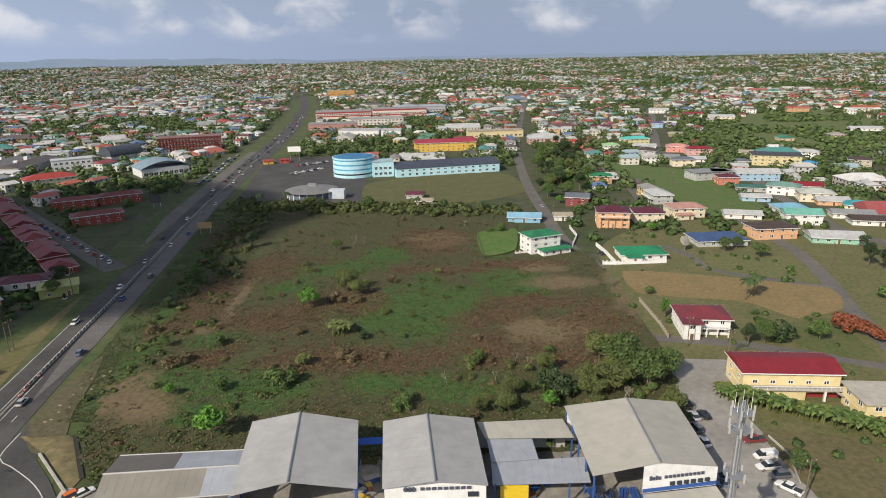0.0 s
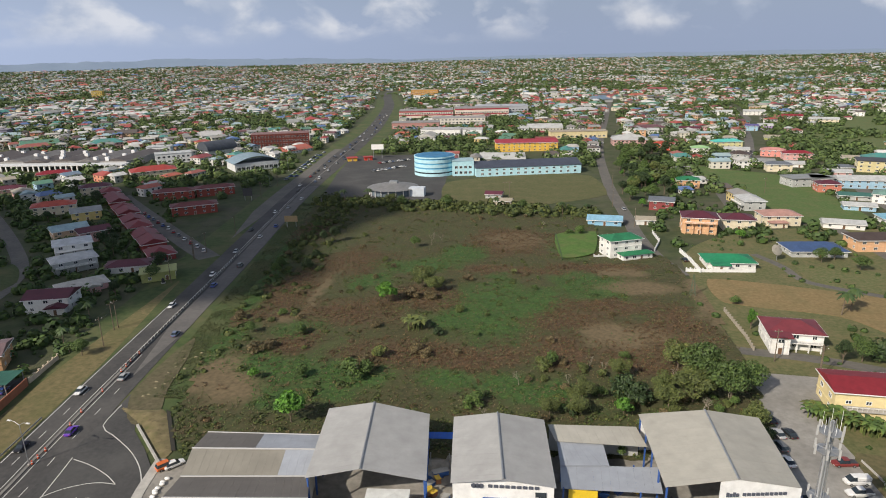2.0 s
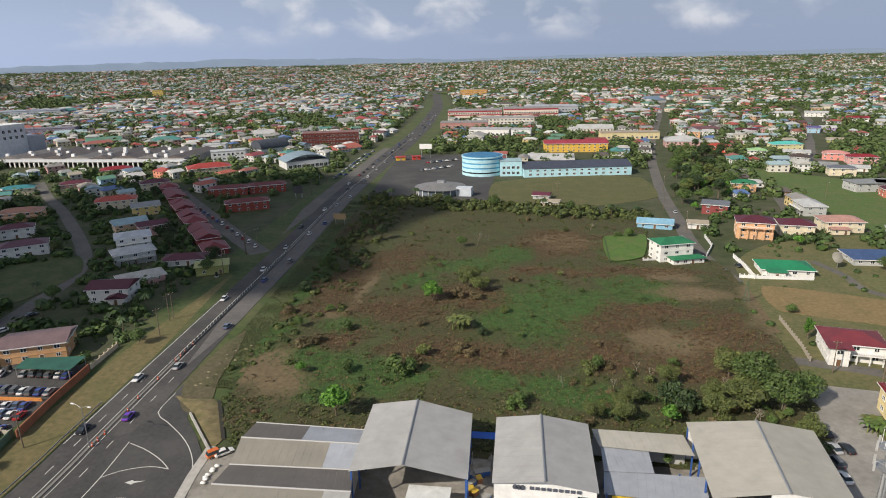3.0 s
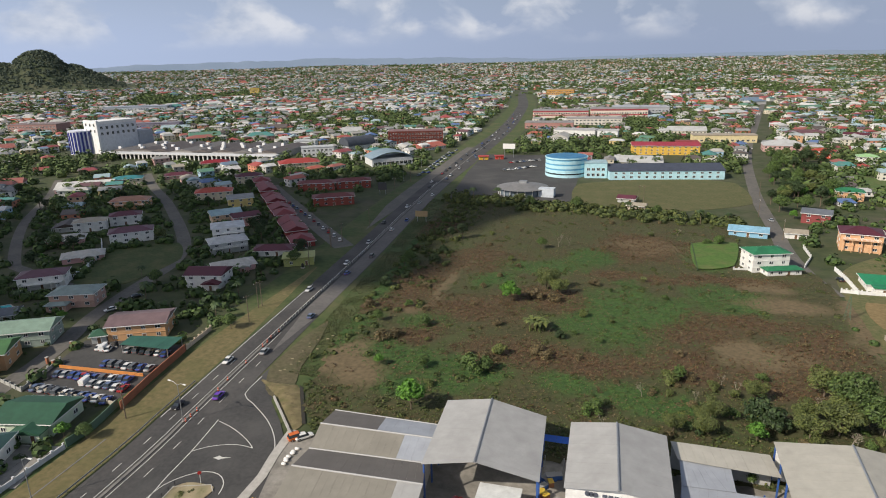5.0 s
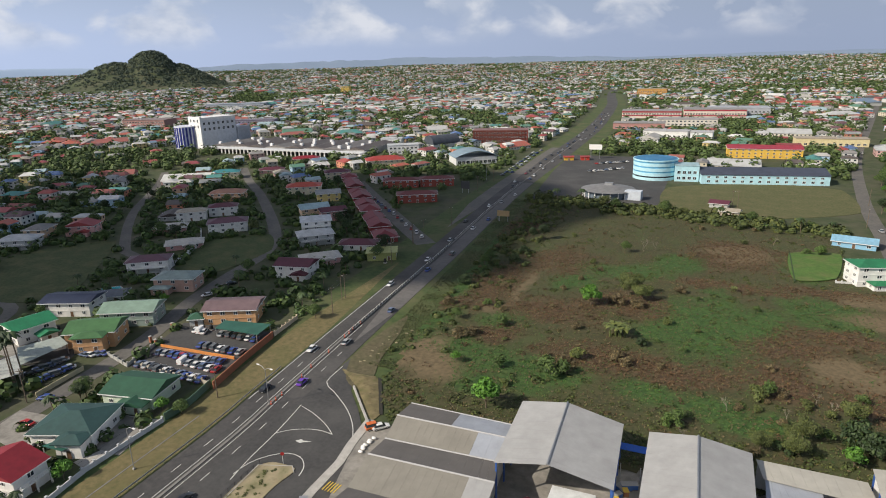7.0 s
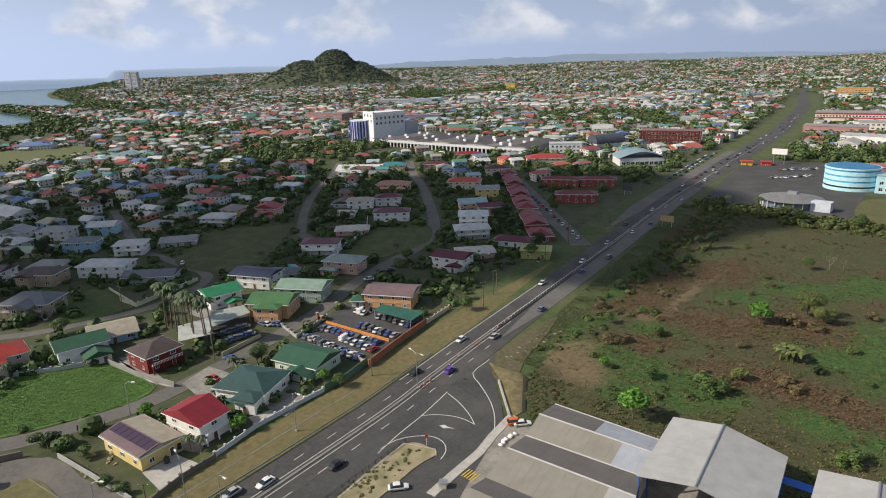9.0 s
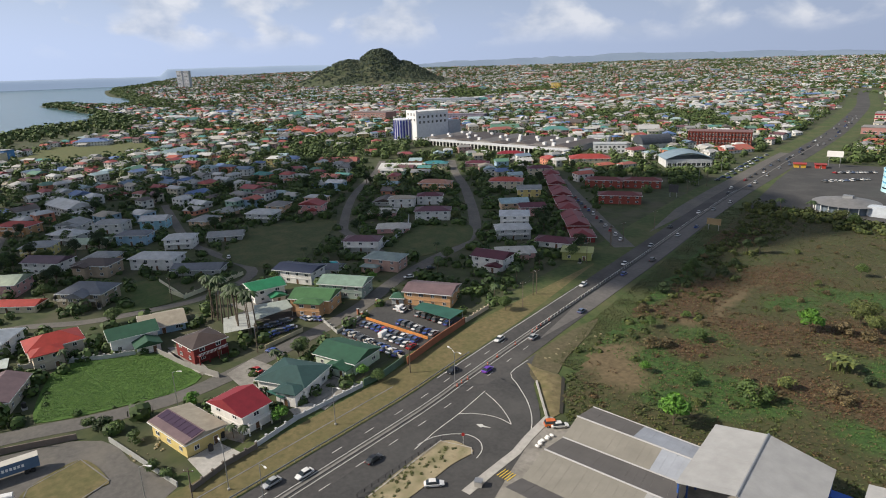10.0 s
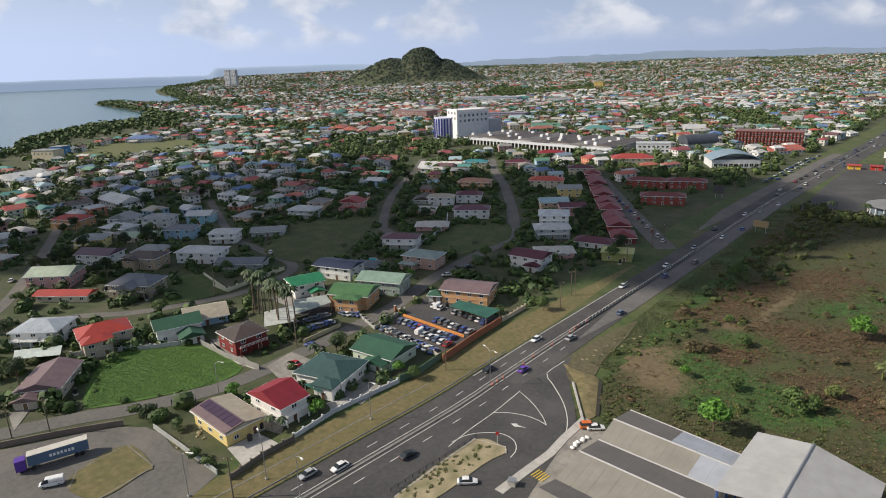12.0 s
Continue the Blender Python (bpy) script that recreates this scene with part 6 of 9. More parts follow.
# racks of pipe and plant stored in the yard
srng = random.Random(5)
for k in range(56):
    x, y = (srng.uniform(25, 37), srng.uniform(88, 105)) if k % 3 else (srng.uniform(11, 26), srng.uniform(88, 98))
    if k > 50:
        x, y = srng.uniform(13, 24), srng.uniform(109, 114)
    rack = empty("pipe_rack", pose(x, y, 0.12, 0, 0, srng.uniform(-25, 25)), "blue steel rack holding lengths of pipe", "rack", "pipe racks")
    col = srng.choice((BLUE_STEEL, BLUE_STEEL, STEEL, DARK))
    for s in (-1.4, 1.4):
        part("stand", boxes((-0.8, 0.8, s - 0.08, s + 0.08, 0, 0.25), (-0.8, -0.68, s - 0.08, s + 0.08, 0.25, 1.5), (0.68, 0.8, s - 0.08, s + 0.08, 0.25, 1.5)), BLUE_STEEL, rack)
    bundle = bmesh.new()
    for q in range(6):
        tube(bundle, (-0.55 + 0.22 * q, -2.6, 0.36 + 0.24 * (q % 3)), (-0.55 + 0.22 * q, 2.6, 0.36 + 0.24 * (q % 3)), 0.115, sides=7)
    part("pipe_bundle", bundle, col, rack)
# white site cabin beneath the open shed
cab = house(-24.5, 93, 4, 7, 9, 2, (0.66, 0.68, 0.68), W_WHITE, "flat", label="white two-storey site cabin beside the open shed", category="cabin", name="site_cabin", sides="fl")
tarp = empty("awning", Matrix(), "bright blue tarpaulin awning between the sheds", "awning")
sheet(tarp, (-20.5, 120.6, 4.0), (-14.9, 121.0, 4.0), (-14.8, 119.1, 3.5), (-20.3, 118.8, 3.5), plain("blue_tarpaulin", (0.02, 0.10, 0.45), rough=0.5), 4)
for x in (-19.0, -14.9):
    part("post", boxes((x - 0.08, x + 0.08, 113.5, 113.66, 0.1, 3.6)), STEEL, tarp)

# ---------------------------------------------------------------- the yellow hall and its annexe
hall = house(87.7, 147.6, -4, 24, 11, 2.5, (0.22, 0.02, 0.028), (0.74, 0.62, 0.34), "gable", label="long pale yellow hall with a red sheet roof", category="hall", name="hall", pitch=0.2, sides="l")
for k in range(5):
    part("window", window_mesh(1.3, 1.0, WHITE), None, hall).matrix_basis = pose(-9.0 + 4.4 * k, -5.54, 3.6)
part("base_band", boxes((-12.2, 12.2, -5.75, -5.53, -0.3, 1.1)), wall_paint((0.26, 0.03, 0.03)), hall, "dark red base band")
part("lower_wall", boxes((-11.8, 3, -7.4, -5.76, -0.5, 2.9)), wall_paint((0.74, 0.62, 0.34)), hall)
annex = house(103.7, 133.5, -4, 11, 10, 2, (0.45, 0.42, 0.36), (0.74, 0.62, 0.34), "flat", label="yellow annexe with a dark red base", category="annexe", name="annexe")
part("base_band", boxes((-5.6, 5.6, -5.1, -5.02, -0.2, 2.4)), wall_paint((0.26, 0.03, 0.03)), annex)
gal = empty("gallery", pose(93.9, 140.0, 0, 0, 0, -4), "white concrete access gallery with stairs and a railing", "gallery")
part("deck", boxes((-17, 13, -1.0, 1.4, 2.95, 3.2)), CONCRETE, gal)
for k in range(3):
    part("column", boxes((0.5 + k * 4.8, 1.0 + k * 4.8, -0.9, -0.4, -0.3, 2.94)), WHITE, gal)
for k in range(27):
    part("baluster", boxes((-16.9 + k * 1.1, -16.84 + k * 1.1, -0.95, -0.89, 3.2, 4.1)), WHITE, gal)
part("rail", boxes((-17, 13, -0.98, -0.86, 4.11, 4.2)), WHITE, gal)
bm = bmesh.new()
for k in range(16):
    box(bm, 3 + k * 0.42, 3.42 + k * 0.42, -2.4, -1.1, 2.9 - k * 0.19, 3.1 - k * 0.19)
part("stair", bm, CONCRETE, gal)

# ---------------------------------------------------------------- large buildings
def windows_row(root, n, x0, x1, y, z, w, h, name="window", mat=None):
    me = window_mesh(w, h, WHITE)
    for k in range(n):
        part(name, me, None, root).matrix_basis = pose(x0 + (x1 - x0) * (k + 0.5) / n, y - 0.04, z)


PALE_BLUE, MID_BLUE = wall_paint((0.46, 0.72, 0.80)), wall_paint((0.10, 0.36, 0.58))
rb = empty("round_building", pose(-69, 471, 0), "round pale blue building with darker bands", "building")
for k in range(4):
    part("storey", tube(bmesh.new(), (0, 0, k * 3.4 - 0.2), (0, 0, k * 3.4 + 2.1), 15.5, sides=48), PALE_BLUE, rb)
    part("window_band", tube(bmesh.new(), (0, 0, k * 3.4 + 2.1), (0, 0, k * 3.4 + 3.2), 15.2, sides=48), GLASS if k == 0 else MID_BLUE, rb)
part("parapet", tube(bmesh.new(), (0, 0, 13.4), (0, 0, 14.4), 15.8, sides=48), PALE_BLUE, rb)
part("roof", tube(bmesh.new(), (0, 0, 14.4), (0, 0, 15.0), 15.2, 12.0, sides=48), roof_paint((0.05, 0.20, 0.38)), rb)
lb = empty("shop_building", pose(2, 478, 0, 0, 0, 14), "long pale blue shop building with a dark flat roof", "building")
part("wall", boxes((-42, 38, -12, 14, -0.3, 6.4)), PALE_BLUE, lb)
part("roof", slope_roof(bmesh.new(), -42.5, 38.5, -12.5, 14.5, 6.5, 3.4, "gable"), roof_paint((0.06, 0.07, 0.10)), lb)
windows_row(lb, 14, -40, 36, -12, 4.2, 2.0, 1.3)
windows_row(lb, 14, -40, 36, -12, 1.2, 2.0, 1.6)
ln = empty("link_building", pose(-47, 467, 0, 0, 0, 10), "pale blue link block beside the round building", "building")
part("wall", boxes((-8, 8, -6, 8, -0.3, 11)), PALE_BLUE, ln)
part("roof", boxes((-8.3, 8.3, -6.3, 8.3, 11.02, 11.5)), roof_paint((0.35, 0.5, 0.55)), ln)
windows_row(ln, 4, -7, 7, -6, 5.5, 2.2, 2.0)
windows_row(ln, 4, -7, 7, -6, 1.5, 2.2, 2.0)
ds = empty("pavilion", pose(-86, 396, 0), "low round pavilion with a broad grey roof", "building")
part("wall", tube(bmesh.new(), (0, 0, -0.2), (0, 0, 4.6), 14.5, sides=40), plain("pavilion_glass", (0.16, 0.20, 0.24), rough=0.25), ds)
for k in range(20):
    a = 6.283 * k / 20
    part("column", tube(bmesh.new(), (15.6 * math.cos(a), 15.6 * math.sin(a), -0.2), (15.6 * math.cos(a), 15.6 * math.sin(a), 4.6), 0.3, sides=6), WHITE, ds)
part("roof", tube(bmesh.new(), (0, 0, 4.62), (0, 0, 7.2), 17, 5, sides=40), roof_paint((0.20, 0.20, 0.20)), ds)
part("roof_unit", boxes((-2, 3, -1.5, 1.5, 7.22, 8.6)), STEEL, ds)
part("annex", boxes((12, 22, -9, -2, -0.2, 5.5)), wall_paint((0.55, 0.60, 0.66)), ds)
yb = house(0, 598, 7, 57, 22, 3, (0.34, 0.04, 0.06), (0.72, 0.46, 0.08), "gable", label="long yellow school with a dark red roof", category="school", name="school_building", pitch=0.16, sides="f")
for k in range(2):
    rm = empty("shopping_mall", pose(-150 + 82 * k, 950 + 12 * k, ground_z(-150 + 82 * k, 950), 0, 0, 8), "white shopping mall with dark red bands and a flat roof", "mall")
    part("wall", boxes((-40, 40, -16, 18, -1, 10 + 2 * k)), wall_paint((0.70, 0.60, 0.52)), rm)
    part("band", boxes((-40.3, 40.3, -16.3, -16.05, 3.2, 4.6)), wall_paint((0.36, 0.04, 0.06)), rm)
    part("fascia", boxes((-40.3, 40.3, -16.3, -16.05, 8.0 + 2 * k, 9.6 + 2 * k)), wall_paint((0.36, 0.04, 0.06)), rm)
    part("roof", boxes((-40.4, 40.4, -16.4, 18.4, 10.05 + 2 * k, 10.5 + 2 * k)), roof_paint((0.30, 0.28, 0.27)), rm)
    windows_row(rm, 22, -39, 39, -16, 5.0, 2.2, 2.2)
for x, y, r, w, d, h, wall, roof, lab in (
        (-96, 720, -4, 46, 20, 7, (0.76, 0.76, 0.75), (0.45, 0.45, 0.46), "white retail block with signs along its front"), (-60, 716, 0, 22, 16, 7, (0.74, 0.75, 0.76), (0.50, 0.50, 0.50), "white showroom with a flat roof"),
        (-140, 800, 6, 60, 24, 7, (0.42, 0.22, 0.20), (0.30, 0.28, 0.27), "low reddish shop row with a grey roof"), (-90, 850, 6, 70, 26, 8, (0.66, 0.62, 0.56), (0.36, 0.34, 0.33), "low commercial block with a grey roof"),
        (-236, 1490, 2, 62, 30, 14, (0.50, 0.27, 0.08), (0.40, 0.28, 0.14), "tall orange commercial building"), (-40, 1010, 8, 80, 40, 11, (0.40, 0.42, 0.46), (0.42, 0.44, 0.48), "grey warehouse with a broad metal roof"),
        (55, 690, 8, 60, 16, 7, (0.68, 0.58, 0.34), (0.40, 0.34, 0.26), "long cream block with a tan roof"), (20, 655, 5, 20, 12, 4, (0.35, 0.08, 0.05), (0.28, 0.05, 0.04), "low red store with a red roof"),
        (-1120, 1560, 20, 26, 20, 20, (0.58, 0.42, 0.10), (0.40, 0.30, 0.10), "tall yellow office block"), (-700, 700, 25, 110, 20, 9, (0.22, 0.20, 0.26), (0.20, 0.18, 0.22), "long dark stadium stand"),
        (-820, 640, 15, 70, 30, 13, (0.34, 0.20, 0.18), (0.24, 0.18, 0.17), "dull red commercial building"), (-1000, 1000, 30, 120, 40, 10, (0.40, 0.44, 0.50), (0.30, 0.34, 0.40), "long grey warehouse with a flat roof")):
    b = empty("commercial_building", pose(x, y, ground_z(x, y), 0, 0, r), lab, "building")
    part("wall", boxes((-w / 2, w / 2, -d / 2, d / 2, -1.5, h)), wall_paint(wall), b)
    part("roof", boxes((-w / 2 - 0.4, w / 2 + 0.4, -d / 2 - 0.4, d / 2 + 0.4, h + 0.02, h + 0.6)), roof_paint(roof), b)
    for s in range(max(1, int(h / 4))):
        windows_row(b, max(3, int(w / 5)), -w / 2 + 1, w / 2 - 1, -d / 2, 1.2 + s * 3.8, 2.6, 1.8)
    for k in range(int(w * d / 420)):
        ux, uy = srng.uniform(-w / 2 + 3, w / 2 - 3), srng.uniform(-d / 2 + 3, d / 2 - 3)
        part("roof_unit", boxes((ux - 1.4, ux + 1.4, uy - 1, uy + 1, h + 0.6, h + 2.0)), STEEL, b)
# the long low mall beneath the hotel: dark hall roofs side by side, a white colonnade before them
ml = empty("shopping_mall", pose(-432, 515, 0, 0, 0, 4), "long low shopping mall with dark ridged roofs and a white colonnade", "mall")
part("wall", boxes((-92, 92, -30, 34, -0.5, 6.0)), wall_paint((0.34, 0.33, 0.32)), ml)
for k in range(8):
    part("hall_roof", slope_roof(bmesh.new(), -92 + 23 * k + 0.3, -69 + 23 * k - 0.3, -31 + 3 * (k % 2), 34, 6.05, 2.2, "gable_y"), roof_paint((0.10, 0.085, 0.08) if k % 3 else (0.17, 0.16, 0.155)), ml)
    for q in range(3):
        ux, uy = -80.5 + 23 * k + srng.uniform(-7, 7), -24 + 19 * q + srng.uniform(-4, 4)
        part("roof_unit", boxes((ux - 1.6, ux + 1.6, uy - 1.3, uy + 1.3, 6.4, 9.6)), wall_paint((0.74, 0.75, 0.76)), ml)
part("arcade_roof", boxes((-94, 96, -44, -31.05, 4.6, 5.3)), wall_paint((0.62, 0.63, 0.64)), ml)
# Shade under the arcade roof is painted on this back wall as dark grey.
part("arcade_back", boxes((-93, 95, -33, -31.1, -0.4, 4.55)), plain("arcade_shade", (0.10, 0.10, 0.10)), ml)
for k in range(40):
    part("column", boxes((-93 + 4.8 * k, -92 + 4.8 * k, -43.8, -42.8, -0.4, 4.55)), WHITE, ml)
for w, x, y, r, lab in ((30, -314, 524, 33, "white two-storey mall block with a flat roof"), (22, -352, 566, 20, "white service block behind the mall")):
    b = empty("commercial_building", pose(x, y, 0, 0, 0, r), lab, "building")
    part("wall", boxes((-w / 2, w / 2, -7, 7, -0.5, 8.5)), wall_paint((0.72, 0.73, 0.74)), b)
    part("roof", boxes((-w / 2 - 0.3, w / 2 + 0.3, -7.3, 7.3, 8.52, 9.0)), roof_paint((0.50, 0.52, 0.53)), b)
    windows_row(b, 7, -w / 2 + 1, w / 2 - 1, -7, 1.2, 2.2, 1.8)
    windows_row(b, 7, -w / 2 + 1, w / 2 - 1, -7, 5.0, 2.2, 1.8)
ab = empty("arched_hall", pose(-299, 578, 0, 0, 0, 60), "hall with a tall barrel roof of dark glass", "building")
part("wall", boxes((-16, 16, -9, 9, -0.5, 4)), wall_paint((0.60, 0.62, 0.64)), ab)
bm = bmesh.new()
ring = [(-9.6 * math.cos(math.pi * k / 12), 4.05 + 8.5 * math.sin(math.pi * k / 12)) for k in range(13)]
prows = [[bm.verts.new((x, y, z)) for y, z in ring] for x in (-16.4, 16.4)]
for k in range(12):
    bm.faces.new((prows[0][k], prows[0][k + 1], prows[1][k + 1], prows[1][k]))
bm.faces.new(prows[0][::-1]); bm.faces.new(prows[1]); bm.faces.new((prows[0][0], prows[1][0], prows[1][12], prows[0][12]))
bmesh.ops.recalc_face_normals(bm, faces=bm.faces)
part("roof", bm, roof_paint((0.07, 0.08, 0.10)), ab)
for k in range(7):
    part("rib", boxes((-16.2 + 5.3 * k, -15.8 + 5.3 * k, -9.9, 9.9, 3.9, 4.2)), WHITE, ab)
for k, (x, y) in enumerate(((-2927.2, 1202.3), (-2876.8, 1212.1))):
    tw = empty("apartment_tower", pose(x, y, ground_z(x, y), 0, 0, 30), "tall pale grey apartment tower near the shore", "tower", "towers by the shore")
    part("wall", boxes((-13, 13, -9, 9, -2, 74)), wall_paint((0.52, 0.54, 0.58)), tw)
    part("roof", boxes((-13.5, 13.5, -9.5, 9.5, 74.05, 76)), CONCRETE, tw)
    for s in range(12):
        windows_row(tw, 4, -12, 12, -9, 4 + s * 5.8, 3.6, 3.0)
for x, y, w, d, h, wall, lab in ((-787.3, 111.4, 26, 16, 10, (0.70, 0.62, 0.44), "cream block beside the open field"), (-793.3, 124.6, 14, 14, 12, (0.08, 0.24, 0.50), "blue block beside the open field")):
    b = empty("commercial_building", pose(x, y, ground_z(x, y), 0, 0, 40), lab, "building")
    part("wall", boxes((-w / 2, w / 2, -d / 2, d / 2, -1, h)), wall_paint(wall), b)
    part("roof", boxes((-w / 2 - 0.3, w / 2 + 0.3, -d / 2 - 0.3, d / 2 + 0.3, h + 0.02, h + 0.5)), roof_paint(GREY), b)
    windows_row(b, 5, -w / 2 + 1, w / 2 - 1, -d / 2, h - 4, 1.8, 1.6)
br = empty("office_building", pose(-255, 632, 0, 0, 0, 18), "brick-red three-storey office building with upright fins", "building")
BRICK = wall_paint((0.22, 0.055, 0.042))
part("wall", boxes((-29, 29, -10, 10, -0.5, 13)), BRICK, br)
part("roof", boxes((-29.3, 29.3, -10.3, 10.3, 13.02, 13.6)), roof_paint((0.22, 0.12, 0.11)), br)
for k in range(20):
    part("fin", boxes((-28.8 + k * 3.0, -28.1 + k * 3.0, -10.9, -10.02, -0.3, 13.4)), BRICK, br)
for s in range(3):
    windows_row(br, 19, -27.9, 28.6, -10, 1.2 + s * 4.1, 1.7, 2.0)
dl = empty("showroom", pose(-226, 494, 0, 0, 0, 40), "car showroom with a curved blue-grey roof", "building")
part("wall", boxes((-18, 18, -13, 13, -0.3, 6.5)), wall_paint((0.62, 0.63, 0.64)), dl)
bm = bmesh.new()
arc = [(-19 + 38 * k / 12, 6.6 + 5.0 * math.sin(math.pi * k / 12)) for k in range(13)]
rows = [[bm.verts.new((x, yy, z)) for x, z in arc] for yy in (-14, 14)] + [[bm.verts.new((x, yy, z - 0.3)) for x, z in arc] for yy in (-14, 14)]
for k in range(12):
    bm.faces.new((rows[0][k], rows[0][k + 1], rows[1][k + 1], rows[1][k])); bm.faces.new((rows[2][k + 1], rows[2][k], rows[3][k], rows[3][k + 1]))
    bm.faces.new((rows[2][k], rows[2][k + 1], rows[0][k + 1], rows[0][k])); bm.faces.new((rows[1][k], rows[1][k + 1], rows[3][k + 1], rows[3][k]))
bmesh.ops.recalc_face_normals(bm, faces=bm.faces)
part("roof", bm, roof_paint((0.22, 0.30, 0.36)), dl)
windows_row(dl, 9, -17, 17, -13, 1.0, 3.0, 2.6)
# the white hotel tower with its dark blue drum
ht = empty("hotel_tower", pose(-549, 524, 0, 0, 0, -11.5), "white slab-shaped hotel tower with square windows at the top", "hotel")
part("wall", boxes((-11, 11, -34, 8, -1, 30)), wall_paint((0.66, 0.68, 0.72)), ht)
part("end_wall", boxes((-11.5, 11.5, -36, -34.02, -1, 34)), wall_paint((0.80, 0.80, 0.80)), ht)
part("parapet", boxes((-11.2, 11.2, -33.9, 8.2, 30.02, 33.0)), wall_paint((0.78, 0.78, 0.78)), ht)
me = window_mesh(2.6, 3.0, WHITE)
for s in range(2):
    for k in range(7):
        part("window", me, None, ht).matrix_basis = pose(11.06, -31 + k * 5.8, 19 + s * 6, 0, 0, 90)
    for k in range(3):
        part("window", me, None, ht).matrix_basis = pose(-7 + 7 * k, -36.05, 22 + s * 6)
part("podium", boxes((-9, 14, 8.1, 24, -1, 20)), wall_paint((0.40, 0.42, 0.46)), ht)
dr = empty("drum_building", pose(-571, 491, 0), "round tower clad in dark blue upright strips", "building")
part("drum", tube(bmesh.new(), (0, 0, -1), (0, 0, 24), 13.5, sides=36), wall_paint((0.62, 0.64, 0.74)), dr)
for k in range(24):
    a = 6.283 * k / 24
    m = Matrix.Rotation(a, 4, "Z") @ Matrix.Translation((13.6, 0, 0))
    if "strip" not in SHARED:
        SHARED["strip"] = mesh_of(boxes((-0.2, 0.25, -0.95, 0.95, 1, 23)), "strip", plain("indigo_glass", (0.04, 0.05, 0.22), rough=0.2))
    part("strip", SHARED["strip"], None, dr).matrix_basis = m

# ---------------------------------------------------------------- the town all round
for x, y, r in ((-69, 471, 24), (2, 478, 46), (-30, 470, 30), (35, 482, 22), (-86, 396, 30), (-255, 632, 34), (-226, 494, 28), (-560, 512, 44), (-583, 478, 20), (-545, 560, 40), (-150, 950, 50), (-68, 962, 50), (-96, 720, 30),
                (-60, 716, 18), (-140, 800, 36), (-90, 850, 42), (-236, 1490, 45), (-40, 1010, 50), (55, 690, 34), (20, 655, 14), (-480, 512, 46), (-432, 515, 46), (-384, 518, 46), (-345, 524, 24), (-314, 526, 18), (-299, 578, 18), (-470, 440, 26), (-1120, 1560, 26), (0, 598, 34)):
    PLACED.append((x, y, r))
ROADS = {k: smooth_line(sited_all(v), 10) for k, v in {
    "estate": ESTATE, "b": [(-250, -10), (-278, 13), (-337, 35), (-420, 60)], "c": [(-255, 20), (-250, 35), (-239, 50), (-233, 68), (-230, 93), (-245, 120), (-287, 121), (-321, 123), (-420, 150)],
    "d": [(-225, 175), (-262, 185), (-341, 246), (-402, 313), (-450, 360)], "e": [(-160, 262), (-236, 351), (-298, 418)], "f": [(165, 1300), (118, 920), (78, 616), (63, 447), (53, 318), (68, 262)],
    "g": [(154, 330), (154, 263), (138, 198), (124, 90)], "h": [(330, 1100), (295, 884), (200, 578), (204, 520)], "i": [(235, 470), (213, 409), (203, 303), (200, 250)]}.items()}
ROAD_CELLS = set()
for line in ROADS.values():
    for p in line:
        for dx in (-7, 0, 7):
            for dy in (-7, 0, 7):
                ROAD_CELLS.add((int((p.x + dx) // 7), int((p.y + dy) // 7)))
for p in HIGHWAY:
    for dx in range(-28, 29, 7):
        for dy in (-7, 0, 7):
            ROAD_CELLS.add((int((p.x + dx) // 7), int((p.y + dy) // 7)))
OPEN_LAND = [[(-88, 100), (-100, 150), (-124, 280), (-150, 380), (-160, 565), (-95, 570), (-45, 470), (60, 470), (60, 270), (140, 280), (160, 250), (140, 130), (124, 60), (-90, 60)],
             [(-174.3, 21.7), (-202.3, 31.8), (-205.3, 40.3), (-192.1, 59.0), (-166.7, 62.1), (-163.3, 51.2)], [(-238.4, 62.1), (-269.9, 74.1), (-265.5, 87.7), (-235.0, 85.7)],
             [(-275.3, 119.3), (-315.4, 149.7), (-316.4, 171.8), (-292.8, 198.7), (-237.2, 138.4), (-248.9, 122.5)], [(-225.9, 178.0), (-247.6, 219.2), (-226.1, 238.9), (-205.6, 217.2), (-203.8, 184.1)],
             [(-163, 107), (-173, 137), (-161, 141), (-137, 143), (-133, 110)], [(-172, -30), (-155, 32), (-118, 40), (-116, -30)], [(-180, 92), (-186, 112), (-210, 114), (-206, 90)],
             [(126.2, 512.4), (145.1, 494.3), (183.8, 461.0), (180.3, 338.4), (148.1, 326.1), (133.3, 358.2)], [(-792.1, 126.2), (-879.6, 187.8), (-836.0, 281.8), (-721.9, 247.2), (-728.4, 157.3)], wood,
             [(308.5, 720.9), (456.3, 929.3), (571.3, 932.3), (513.8, 720.2), (373.9, 517.6), (326.8, 523.3), (292.6, 587.6), (271.1, 638.7)],
             [(-140, 235), (-160, 245), (-190, 300), (-236, 345), (-262, 425), (-205, 470), (-170, 400), (-150, 320)],
             [(-230, 560), (-200, 560), (-160, 420), (-150, 330), (-185, 330), (-215, 405), (-262, 420), (-205, 470)], [(-1179.2, 1156.9), (-1029.1, 1137.9), (-1370.6, 1545.5), (-1555.2, 1557.0)]]


def free(x, y, r=9.0):
    if (int(x // 7), int(y // 7)) in ROAD_CELLS:
        return False
    if any(inside(p, x, y) for p in OPEN_LAND):
        return False
    return all((x - a) ** 2 + (y - b) ** 2 > (r + c) ** 2 for a, b, c in PLACED)


def in_view(x, y, margin=4):
    a = math.degrees(math.atan2(-x, y))
    return -37 - margin < a < 87 + margin


